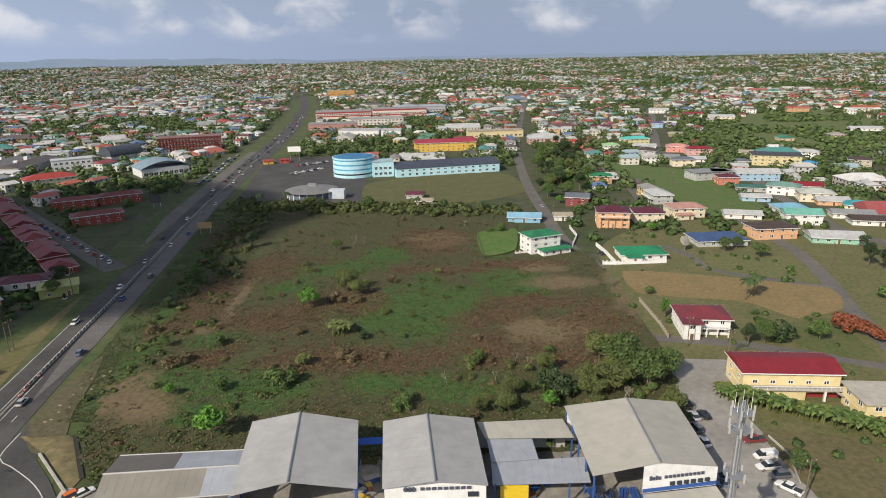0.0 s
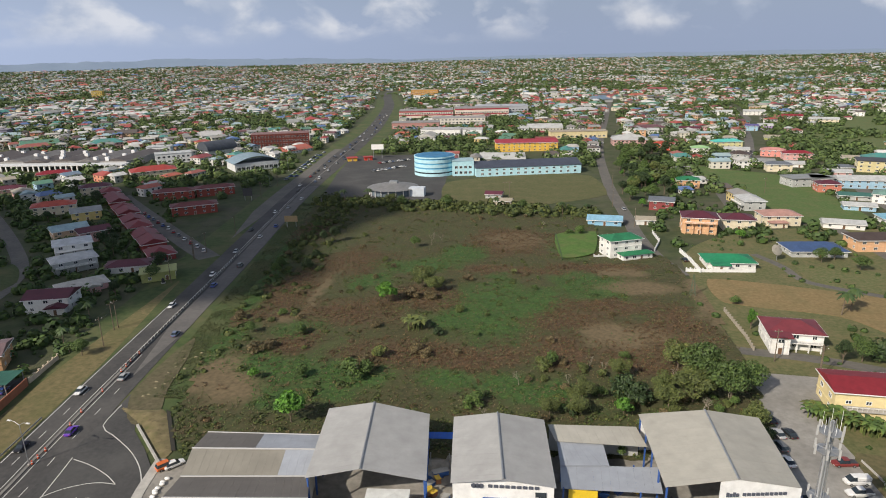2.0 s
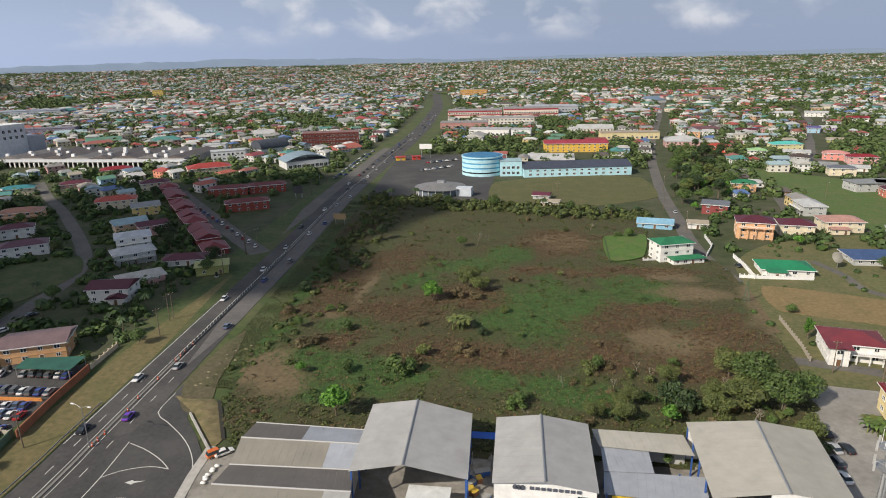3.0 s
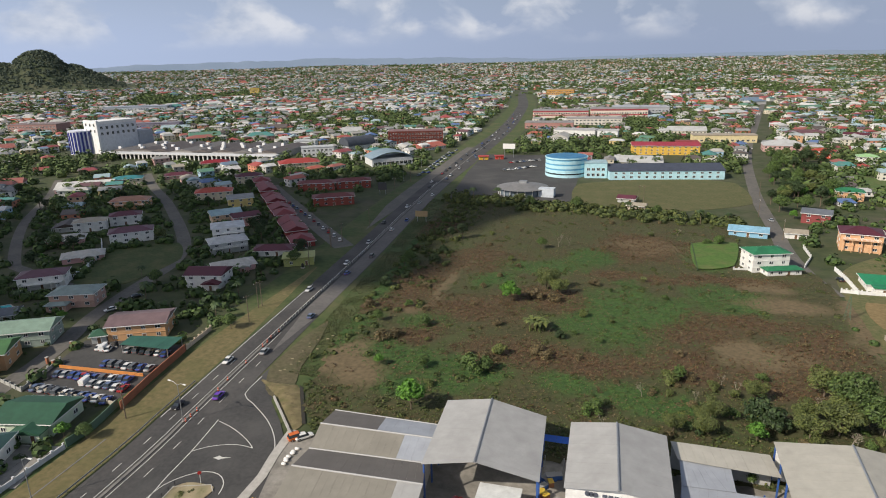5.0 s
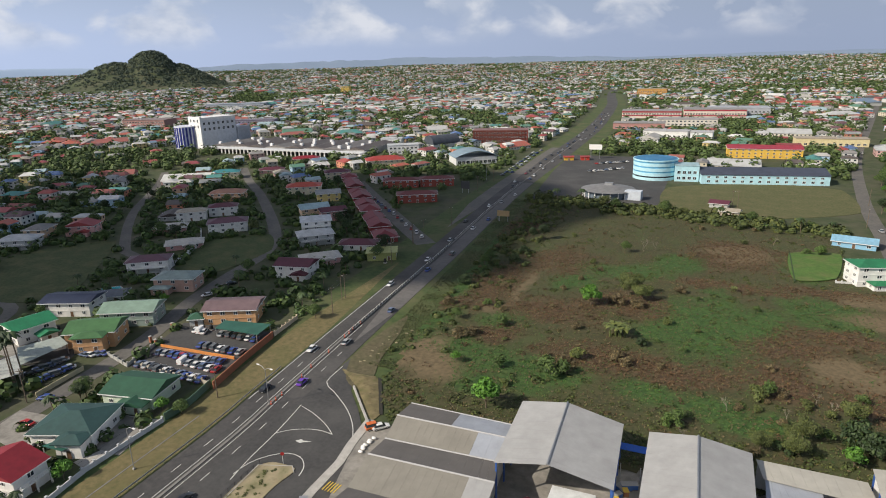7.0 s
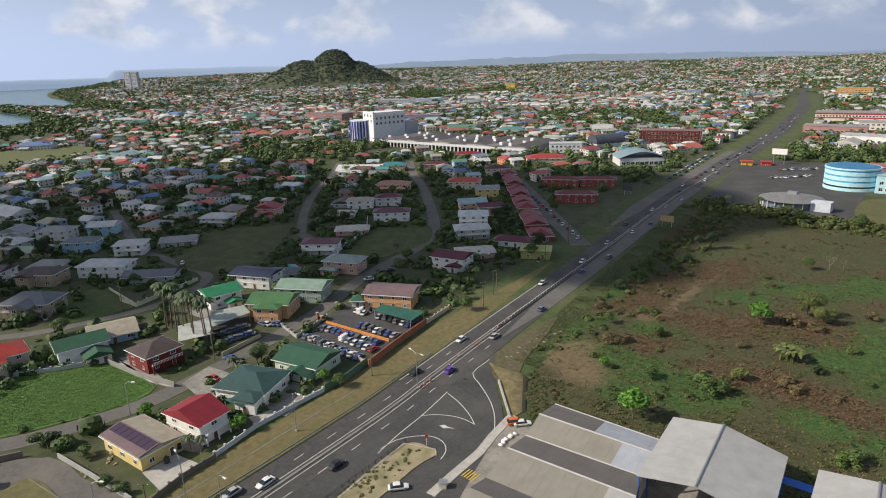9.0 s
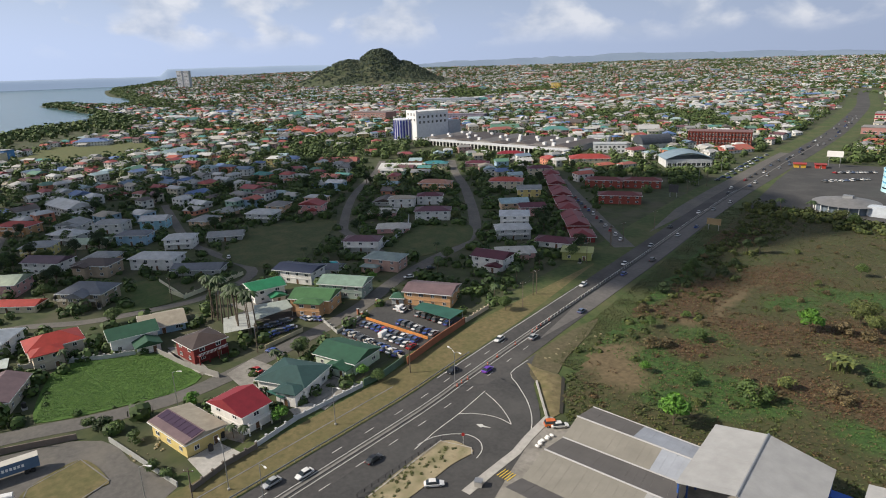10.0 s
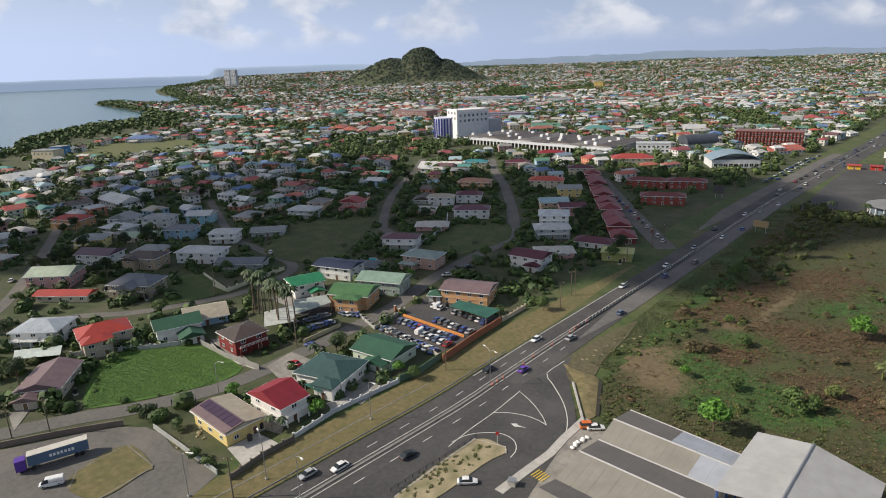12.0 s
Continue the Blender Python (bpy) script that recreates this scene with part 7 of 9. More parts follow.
OCHRE = [(72, 241), (100, 235), (142, 218), (135, 199), (116, 191), (105, 206), (71, 216)]
YARD_STRIP = [(60, 166), (88, 164), (80, 150), (73, 148), (76, 123), (74, 60), (50, 60), (54, 103)]
HILL_AT, HILL_R = Vector((-2272, 1801)), 470.0
ROOFS = [LTGREY, GREY, (0.52, 0.52, 0.51), (0.32, 0.30, 0.28), RED, (0.30, 0.05, 0.05), ORANGE, (0.05, 0.20, 0.12), (0.10, 0.16, 0.26), (0.28, 0.40, 0.44), BROWN, MAROON, LTGREY, (0.48, 0.46, 0.42), TAN, GREY, (0.42, 0.10, 0.07), (0.20, 0.19, 0.18)]
WALLS = [W_WHITE, W_CREAM, (0.60, 0.58, 0.54), W_YELLOW, W_PEACH, W_PINK, (0.50, 0.46, 0.40), W_BEIGE, W_BLUE, (0.62, 0.56, 0.44), W_GREY, (0.66, 0.60, 0.48), (0.72, 0.70, 0.64), (0.62, 0.24, 0.14), (0.40, 0.36, 0.32), (0.70, 0.50, 0.34), (0.16, 0.34, 0.56), (0.64, 0.40, 0.08), (0.74, 0.74, 0.72), (0.28, 0.50, 0.36)]
hrng = random.Random(12)
MODELS = []
for k in range(16):
    st = 2 if k % 3 else 1
    kind = ("hip", "gable", "hip", "gable_y", "hip")[k % 5]
    rc, wc = ROOFS[(k * 7 + 4) % len(ROOFS)], WALLS[(k * 5) % len(WALLS)]
    MODELS.append(house(0, 0, 0, 11 + (k * 3) % 7, 9 + k % 4, st, rc, wc, kind, label="painted %s house with a %s sheet roof among trees" % (("one-storey", "two-storey")[st - 1], ("hipped", "gabled")["gable" in kind]),
                        wing=(2.5, 5, 3, 1 if k % 2 else st, "gable_y") if k % 4 == 1 else None, porch=2 if k % 4 == 2 else 0, group="houses of the town", z=-500, spacing=4.8))
del PLACED[-16:]
model_used = set()
far_rows, tree_rows, near_count, near_trees = [], [], 0, 0
KNOWN = [(60, 300), (75, 350), (120, 370), (175, 330), (215, 310), (290, 300), (290, 60), (60, 60)]
CELL = 20.0


def plan_size(rng):
    """Width and depth of a building: mostly houses, now and then a large hall."""
    return (rng.uniform(22, 42), rng.uniform(14, 24)) if rng.random() < 0.035 else (rng.uniform(7.5, 15), rng.uniform(7, 12))


for side, i, j in [(q, i, j) for q in (0, 1) for i in range(-250, 200) for j in range(-120, 250)]:
    # plots in rows, turned with the streets on either side of the highway
    x, y = i * CELL + hrng.uniform(-7, 7), j * CELL + hrng.uniform(-7, 7)
    left = side == 0
    if left:
        c, s = math.cos(0.7), math.sin(0.7)
        x, y = x * c - y * s, x * s + y * c
    r = math.hypot(x, y)
    if not 60 < r < 4700 or not in_view(x, y) or left != (x < -105 - 0.17 * y):
        continue
    turn = radians(42 if left else -6) + 1.1 * noise.noise(Vector((x / 330, y / 330, 5)))
    if x < coast_x(y) + 190 + (120 if y < 500 else 0):
        continue
    dh = (Vector((x, y)) - HILL_AT).length
    if dh < HILL_R * 0.75:
        continue
    dens = 0.74 - 0.34 * step(1000, 3600, r)
    green = noise.noise(Vector((x / 260, y / 260, 11.0))) + 0.5 * noise.noise(Vector((x / 90, y / 90, 2.0)))
    if x > -50 and r > 600:
        green += 0.18
    if left and r < 1700:
        dens = 0.86
    if green > 0.34:
        dens *= 0.2
    ok = free(x, y, 8) and not (left and r < 262) and not inside(KNOWN, x, y)
    if ok and hrng.random() < dens:
        if r < 400 and near_count < 30:
            k = hrng.randrange(16)
            m = pose(x, y, ground_z(x, y), 0, 0, math.degrees(turn) + hrng.choice((0, 0, 90, -90, 180)) * (hrng.random() < 0.3))
            if k in model_used:
                copy_thing(MODELS[k], m)
            else:
                MODELS[k].matrix_basis = m
                model_used.add(k)
            near_count += 1
            PLACED.append((x, y, 6))
        else:
            far_rows.append((x, y, turn + hrng.choice((0, 0, 1.5708)), *plan_size(hrng), FLOOR * hrng.choice((1, 1, 2, 2, 2)) * 1.05, hrng.random(), r))
    for _ in range(6 if green > 0.25 or r < 420 else 3 if left else 4):
        if hrng.random() < (0.9 if r < 1100 else 0.75 if r < 2000 else 0.6):
            tx, ty = x + hrng.uniform(-10, 10), y + hrng.uniform(-10, 10)
            if (int(tx // 7), int(ty // 7)) in ROAD_CELLS or any(inside(p, tx, ty) for p in [*OPEN_LAND[:10], OPEN_LAND[11]]) or not all((tx - a) ** 2 + (ty - b) ** 2 > (c + 3) ** 2 for a, b, c in PLACED[-260:]):
                continue
            if r < 420 and near_trees < 60:
                plant(hrng.choice(("broad", "tall", "broad", "palm", "olive", "tall")), tx, ty, hrng.uniform(0.45, 0.9))
                near_trees += 1
            elif r >= 420:
                tree_rows.append((tx, ty, hrng.uniform(2.2, 5.2) * (1.0 if r < 1600 else 1.25), hrng.random()))
# garden trees and hedges between the plots of the estate
ESTATE_LAND = [(-128, 60), (-140, 160), (-160, 240), (-200, 330), (-260, 470), (-420, 400), (-470, 200), (-430, 40), (-260, -10), (-190, 0), (-150, 36)]
LOTS = [p for p in OPEN_LAND[1:8]] + [[(-206, 76), (-206, 96), (-180, 96), (-180, 78)], [(-172, 86), (-178, 118), (-214, 120), (-212, 84)], [(-193.6, 62.1), (-193.4, 67.3), (-167.7, 66.6), (-165.0, 61.6)]]
LANES = {(int((p.x + dx) // 3), int((p.y + dy) // 3)) for q in ROADS.values() for p in smooth_line([tuple(v) for v in q], 2.5) for dx in (-3, 0, 3) for dy in (-3, 0, 3)}
made = 0
while made < 155:
    x, y = hrng.uniform(-470, -125), hrng.uniform(-10, 470)
    if not inside(ESTATE_LAND, x, y) or (int(x // 3), int(y // 3)) in LANES or any(inside(p, x, y) for p in LOTS):
        continue
    if any((x - a) ** 2 + (y - b) ** 2 < (0.95 * c + 3) ** 2 for a, b, c in PLACED):
        continue
    plant(hrng.choice(("broad", "tall", "broad", "tall", "olive", "bright", "tall", "palm")), x, y, hrng.uniform(0.4, 0.9), "garden trees of the estate")
    made += 1
SHRUBS = []
while len(SHRUBS) < 3300:
    x, y = hrng.uniform(-470, -122), hrng.uniform(-10, 470)
    if not inside(ESTATE_LAND, x, y) or (int(x // 3), int(y // 3)) in LANES or any(inside(p, x, y) for p in LOTS):
        continue
    if noise.noise(Vector((x / 11, y / 11, 40))) < -0.22 or any((x - a) ** 2 + (y - b) ** 2 < (0.68 * c + 1) ** 2 for a, b, c in PLACED):
        continue
    SHRUBS.append((x, y, 0.6 + 2.6 * hrng.random() ** 1.6))
for k, m in enumerate(MODELS):
    if k not in model_used:
        m.matrix_basis = pose(260 + 25 * k, 620, ground_z(260 + 25 * k, 620))


def town_mesh(rows, detail):
    """Many small houses as one sheet of walls, roofs and dark openings, too far off to pick apart."""
    VW, FW, VR, FR, VG, FG = [], [], [], [], [], []
    for x, y, a, w, d, h, pick, r in rows:
        c, s = math.cos(a), math.sin(a)
        z = ground_z(x, y)
        P = lambda u, v, q: (x + u * c - v * s, y + u * s + v * c, z + q)
        i = len(VW)
        VW += [P(-w / 2, -d / 2, -2), P(w / 2, -d / 2, -2), P(w / 2, d / 2, -2), P(-w / 2, d / 2, -2), P(-w / 2, -d / 2, h), P(w / 2, -d / 2, h), P(w / 2, d / 2, h), P(-w / 2, d / 2, h)]
        FW += [(i, i + 1, i + 5, i + 4), (i + 1, i + 2, i + 6, i + 5), (i + 2, i + 3, i + 7, i + 6), (i + 3, i, i + 4, i + 7)]
        o, rise = 0.6, min(w, d) * 0.17 + 0.3
        g = w * (0.02 if pick < 0.45 else 0.26)
        i = len(VR)
        VR += [P(-w / 2 - o, -d / 2 - o, h), P(w / 2 + o, -d / 2 - o, h), P(w / 2 + o, d / 2 + o, h), P(-w / 2 - o, d / 2 + o, h), P(-w / 2 - o + g, 0, h + rise), P(w / 2 + o - g, 0, h + rise)]
        FR += [(i, i + 1, i + 5, i + 4), (i + 2, i + 3, i + 4, i + 5), (i + 1, i + 2, i + 5), (i + 3, i, i + 4), (i + 3, i + 2, i + 1, i)]
        if detail:
            for side in range(4):
                L, D = (w, d) if side % 2 == 0 else (d, w)
                for lev in range(int(h / FLOOR + 0.3)):
                    n = max(2, int(L / 3.6))
                    for k in range(n):
                        u = (k + 0.5) * L / n - L / 2
                        q = []
                        for uu, zz in ((u - 0.7, 0.9), (u + 0.7, 0.9), (u + 0.7, 2.1), (u - 0.7, 2.1)):
                            e = D / 2 + 0.05
                            q.append({0: P(uu, -e, zz + lev * FLOOR), 1: P(e, uu, zz + lev * FLOOR), 2: P(-uu, e, zz + lev * FLOOR), 3: P(-e, -uu, zz + lev * FLOOR)}[side])
                        i = len(VG)
                        VG += q
                        FG.append((i, i + 1, i + 2, i + 3))
    return VW, FW, VR, FR, VG, FG


TOWN_WALLS = [(0.74, 0.74, 0.72), (0.66, 0.65, 0.62), (0.78, 0.77, 0.74), (0.62, 0.56, 0.44), (0.52, 0.52, 0.51), (0.70, 0.69, 0.66), (0.62, 0.48, 0.20), (0.74, 0.73, 0.70), (0.58, 0.36, 0.22), (0.48, 0.47, 0.45),
              (0.66, 0.62, 0.52), (0.30, 0.46, 0.60), (0.76, 0.75, 0.73), (0.54, 0.32, 0.30), (0.60, 0.60, 0.58), (0.26, 0.44, 0.34), (0.70, 0.66, 0.58), (0.56, 0.20, 0.11), (0.68, 0.68, 0.67), (0.40, 0.37, 0.34)]
WALL_MIX = surface("town_walls", (0.48, 0.46, 0.43), (0.64, 0.62, 0.58), rough=0.85, scale=0.2, island=TOWN_WALLS, island_all=True)
FAR_ROOFS = [LTGREY, GREY, (0.56, 0.56, 0.55), RED, (0.44, 0.43, 0.40), GREY, (0.50, 0.49, 0.46), BROWN, LTGREY, ORANGE, (0.34, 0.33, 0.31), (0.06, 0.20, 0.13), (0.60, 0.60, 0.58), MAROON, TAN, (0.12, 0.20, 0.30), (0.24, 0.23, 0.22), (0.46, 0.46, 0.46), (0.30, 0.07, 0.05), (0.30, 0.42, 0.46), (0.32, 0.03, 0.03), (0.06, 0.14, 0.34), (0.03, 0.22, 0.20), (0.42, 0.08, 0.04), (0.66, 0.66, 0.65)]
ROOF_MIX = surface("town_roofs", (0.34, 0.34, 0.34), (0.46, 0.46, 0.45), rough=0.6, scale=0.3, island=FAR_ROOFS, island_all=True, dirt=(0.20, 0.18, 0.16), dirt_amount=0.4, dirt_scale=0.2)


def stuff(name, V, F, mat, label, category):
    me = bpy.data.meshes.new(name)
    me.from_pydata(V, [], F)
    me.materials.append(mat)
    return tagged(new(name, me), label, category, kind="stuff")


for tag, rows, detail in (("town", [q for q in far_rows if q[7] < 1100], True), ("far_town", [q for q in far_rows if q[7] >= 1100], False)):
    VW, FW, VR, FR, VG, FG = town_mesh(rows, detail)
    stuff(tag + "_walls", VW, FW, WALL_MIX, "painted walls of many small town houses", "houses")
    stuff(tag + "_roofs", VR, FR, ROOF_MIX, "grey, red, green and blue sheet roofs of the town", "roofs")
    if VG:
        stuff(tag + "_windows", VG, FG, GLASS, "dark windows of many small town houses", "windows")


def clump(rng, V, F, x, y, z, r, squash=0.8, n=26, leaf=0.5):
    """A small far crown: jagged leaf facets spread on a lumpy shell."""
    ph = rng.uniform(0, 6.28)
    for k in range(n):
        zz = 1 - 1.6 * (k + 0.5) / n
        a = ph + 2.39996 * k
        q = math.sqrt(max(0, 1 - zz * zz))
        k2 = rng.uniform(0.6, 1.05)
        c = (x + r * q * math.cos(a) * k2, y + r * q * math.sin(a) * k2, z + r * squash * (zz + 0.75) * k2)
        t = (-math.sin(a), math.cos(a), 0)
        b = (-zz * math.cos(a), -zz * math.sin(a), q)
        s = r * leaf * rng.uniform(0.76, 1.24)
        i = len(V)
        for ang in (0.3, 1.9, 3.3, 4.9):
            u, v = s * math.cos(ang + k), s * math.sin(ang + k) * 0.8
            V.append((c[0] + t[0] * u + b[0] * v, c[1] + t[1] * u + b[1] * v, c[2] + b[2] * v + rng.uniform(-0.2, 0.2) * s))
        F.append((i, i + 1, i + 2, i + 3))


TREE_MIX = surface("far_leaves", (0.048, 0.08, 0.026), (0.10, 0.14, 0.048), rough=0.8, scale=0.2, island=[(0.6, 0.65, 0.6), (1, 1, 1), (1.3, 1.25, 1.0), (0.8, 0.85, 0.75), (1.1, 1.2, 0.9)])
vrng = random.Random(31)
V, F = [], []
for x, y, r, q in tree_rows:
    d = math.hypot(x, y)
    clump(vrng, V, F, x, y, ground_z(x, y), r, 0.7 + 0.6 * q, 40 if d < 700 else 16 if d < 1200 else 7 if d < 1900 else 4, 0.3 if d < 700 else 0.4 if d < 1200 else 0.5)
stuff("town_trees", V, F, TREE_MIX, "dark green garden trees between the houses", "trees")
V, F = [], []
for x, y, r in SHRUBS:
    clump(vrng, V, F, x, y, -0.2, r, vrng.uniform(0.5, 1.15), 26, 0.38)
for k in range(500):
    x, y = vrng.uniform(60, 150), vrng.uniform(60, 300)
    if not any((x - a) ** 2 + (y - b) ** 2 < (0.9 * c) ** 2 for a, b, c in PLACED) and (int(x // 7), int(y // 7)) not in ROAD_CELLS and noise.noise(Vector((x / 14, y / 14, 3))) > 0.1 and not inside(OCHRE, x, y) and not inside(YARD_STRIP, x, y):
        clump(vrng, V, F, x, y, -0.1, vrng.uniform(0.5, 1.5), 0.8, 22)
for k in range(1500):
    x, y = vrng.uniform(55, 360), vrng.uniform(285, 600)
    if noise.noise(Vector((x / 24, y / 24, 9))) > -0.05 and free(x, y, -3) and not inside(wood, x, y):
        clump(vrng, V, F, x, y, -0.2, vrng.uniform(1.0, 3.4), vrng.uniform(0.6, 1.1), 30, 0.38)
stuff("shrubbery", V, F, surface("shrub_leaves", (0.035, 0.07, 0.02), (0.075, 0.115, 0.032), rough=0.75, scale=0.4, island=[(0.6, 0.65, 0.6), (1, 1, 1), (1.35, 1.3, 0.9), (0.8, 0.85, 0.75), (1.1, 1.2, 0.9)]),
      "garden hedges and low shrubs between the plots", "shrubs")
V, F, V2, F2 = [], [], [], []
for k in range(90):
    a, b = Vector((-89.1, 131.3)), Vector((-76.9, 112.9))
    p = a.lerp(b, vrng.random())
    clump(vrng, V, F, p.x + vrng.uniform(-0.5, 5), p.y + vrng.uniform(-1.5, 1.5), 0.0, vrng.uniform(0.35, 0.9), vrng.uniform(0.3, 0.6), 26, 0.3)
for k in range(70):
    u = vrng.random()
    p = Vector(sited(-88.6, 62)).lerp(Vector(sited(-88.8, 88)), u)
    clump(vrng, V, F, p.x + vrng.uniform(-2.6, 3), p.y, 0.25, vrng.uniform(0.2, 0.55), vrng.uniform(0.25, 0.5), 20, 0.32)
for k in range(330):
    y = 140 + 225 * vrng.random() ** 0.6
    x = -92.5 - 0.128 * (y - 150) + vrng.uniform(-4, 19) * (1 if k % 3 else 0.4)
    clump(vrng, V, F, x, y, 0.0, 0.5 + 1.5 * vrng.random() ** 1.6, vrng.uniform(0.4, 0.9), 34, 0.34)
for k in range(420):
    x = vrng.uniform(-130, 42)
    y = 366 - 0.15 * (x + 122) + vrng.gauss(2, 6)
    clump(vrng, V, F, x, y, 0.0, vrng.uniform(0.8, 2.8), vrng.uniform(0.6, 1.1), 34, 0.36)
while len(F) < 47000:
    x, y = vrng.uniform(-130, 64), 120 + 240 * vrng.random() ** 1.2
    if inside(FIELD, x, y):
        g, b, s = zones(x, y)
        thick = noise.noise(Vector((x / 13, y / 13, 15))) + (0.35 if y < 165 else 0)
        if s < 0.3 and thick > 0.12:
            if b > g + 0.15 or vrng.random() < 0.12:
                clump(vrng, V2, F2, x, y, field_z(x, y) - 0.25, vrng.uniform(0.4, 1.4), vrng.uniform(0.2, 0.45), 20, 0.27)
            else:
                clump(vrng, V, F, x, y, field_z(x, y) - 0.25, vrng.uniform(0.4, 1.5), vrng.uniform(0.2, 0.5), 20, 0.27)
stuff("thicket", V, F, surface("thicket_leaves", (0.04, 0.062, 0.018), (0.088, 0.105, 0.032), rough=0.8, scale=0.3, island=[(0.6, 0.65, 0.6), (1, 1, 1), (1.35, 1.25, 0.9), (0.8, 0.85, 0.75), (1.2, 1.2, 0.9)]), "green weedy thickets of the field", "thicket")
stuff("dead_thicket", V2, F2, surface("dead_leaves", (0.062, 0.044, 0.024), (0.13, 0.092, 0.05), rough=0.9, scale=0.3, island=[(0.6, 0.6, 0.6), (1, 1, 1), (1.35, 1.2, 1.0), (0.8, 0.8, 0.75), (1.2, 1.2, 1.1)]), "brown dead thickets of the field", "thicket")
# mangrove and scrub along the coast, green breaks, the open slopes
V, F = [], []
for k in range(5200):
    y = vrng.uniform(-150, 1500)
    x = coast_x(y) + 20 + abs(vrng.gauss(0, 90)) + (vrng.uniform(0, 260) if y > 330 else 0)
    if in_view(x, y) and ground_z(x, y) > -2.6:
        clump(vrng, V, F, x, y, ground_z(x, y), vrng.uniform(3.5, 7), 0.9, 11)
for k in range(2600):
    x, y = vrng.uniform(250, 600), vrng.uniform(480, 960)
    if inside(OPEN_LAND[11], x, y) and noise.noise(Vector((x / 60, y / 60, 1))) > 0.02:
        clump(vrng, V, F, x, y, ground_z(x, y), vrng.uniform(1.6, 5), 0.8, 16)
for k in range(2600):
    a, r = radians(vrng.uniform(-40, 60)), vrng.uniform(1500, 4700)
    x, y = -math.sin(a) * r, math.cos(a) * r
    if noise.noise(Vector((x / 330, y / 330, 21))) > 0.1:
        clump(vrng, V, F, x, y, ground_z(x, y), vrng.uniform(4, 8), 0.6, 9)
stuff("woodland", V, F, TREE_MIX, "mangrove and scrub woodland along the coast and in green gaps", "woodland")


def hill_z(x, y):
    """A steep wooded hill with a flat-topped summit and a lower shoulder."""
    d = Vector((x, y)) - HILL_AT
    side = Vector((-d.normalized().y, d.normalized().x)) if d.length else d
    view = HILL_AT.normalized()
    u, v = d.dot(Vector((view.y, -view.x))), d.dot(view)
    top = 138 * math.exp(-((abs(u - 20) / 105) ** 2.6) - (v / 190) ** 2)
    shoulder = 80 * math.exp(-((u + 120) / 150) ** 2 - (v / 220) ** 2) + 66 * math.exp(-((u - 130) / 130) ** 2 - (v / 220) ** 2)
    return (max(top, shoulder) * 0.75 + 0.3 * shoulder) * 1.14 + 7 * noise.noise(Vector((x / 45, y / 45, 3))) * step(5, 40, max(top, shoulder))


bm = bmesh.new()
grid = {}
for i in range(-36, 37):
    for j in range(-36, 37):
        x, y = HILL_AT.x + i * 14, HILL_AT.y + j * 14
        grid[i, j] = bm.verts.new((x, y, ground_z(x, y) - 3 + hill_z(x, y)))
for i in range(-36, 36):
    for j in range(-36, 36):
        bm.faces.new((grid[i, j], grid[i + 1, j], grid[i + 1, j + 1], grid[i, j + 1]))
structure("hill", bm, surface("hill_scrub", (0.03, 0.05, 0.02), (0.07, 0.085, 0.035), rough=0.95, scale=0.03, bump=0.5, dirt=(0.15, 0.13, 0.09), dirt_amount=0.5, dirt_scale=0.012),
          "steep wooded hill rising out of the town", "hill", smooth=True)
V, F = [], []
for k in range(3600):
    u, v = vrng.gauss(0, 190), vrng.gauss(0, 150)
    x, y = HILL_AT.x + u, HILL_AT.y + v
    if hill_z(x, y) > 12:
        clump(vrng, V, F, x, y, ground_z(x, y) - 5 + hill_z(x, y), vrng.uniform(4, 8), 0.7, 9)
# Leaf colour is greyed and evened out: haze put into the base colour.
stuff("hill_trees", V, F, surface("hazed_hill_leaves", (0.055, 0.078, 0.055), (0.085, 0.105, 0.075), rough=0.9, scale=0.05, island=[(0.85, 0.9, 0.9), (1, 1, 1), (1.12, 1.1, 1.0), (0.92, 0.95, 0.9)]), "dense dark trees covering the hill, greyed with painted haze", "trees")

# ---------------------------------------------------------------- a cumulus cloud between the sun and the estate
def cumulus(at, lobes, seed):
    rng = random.Random(seed)
    bm = bmesh.new()
    for x, y, r in lobes:
        for k in range(4):
            q = r * (1 if k == 0 else rng.uniform(0.45, 0.7))
            o = Vector((0, 0, 0)) if k == 0 else Vector((rng.uniform(-0.6, 0.6) * r, rng.uniform(-0.6, 0.6) * r, rng.uniform(0.1, 0.5) * r))
            m = Matrix.Translation(Vector((x, y, 0.0)) + o) @ Matrix.Diagonal((q, q, q * 0.55, 1))
            bmesh.ops.create_icosphere(bm, subdivisions=3, radius=1.0, matrix=m)
    for v in bm.verts:
        n = v.co.normalized()
        k = 1 + 0.16 * noise.noise(v.co / 38) + 0.08 * noise.noise(v.co / 14)
        v.co = Vector((v.co.x * k, v.co.y * k, max(v.co.z * k, -16 + 5 * noise.noise(v.co / 30))))
    me = mesh_of(bm, "cloud", surface("cloud_white", (0.82, 0.83, 0.85), (0.9, 0.9, 0.9), rough=1.0, scale=0.01), smooth=True)
    ob = new("cloud", me)
    ob.matrix_world = Matrix.Translation(at)
    return tagged(ob, "white cumulus cloud drifting over the estate", "cloud", kind="structure")


CLOUD_H = 760.0
drift = SUN_FROM * (CLOUD_H / math.tan(SUN_UP))
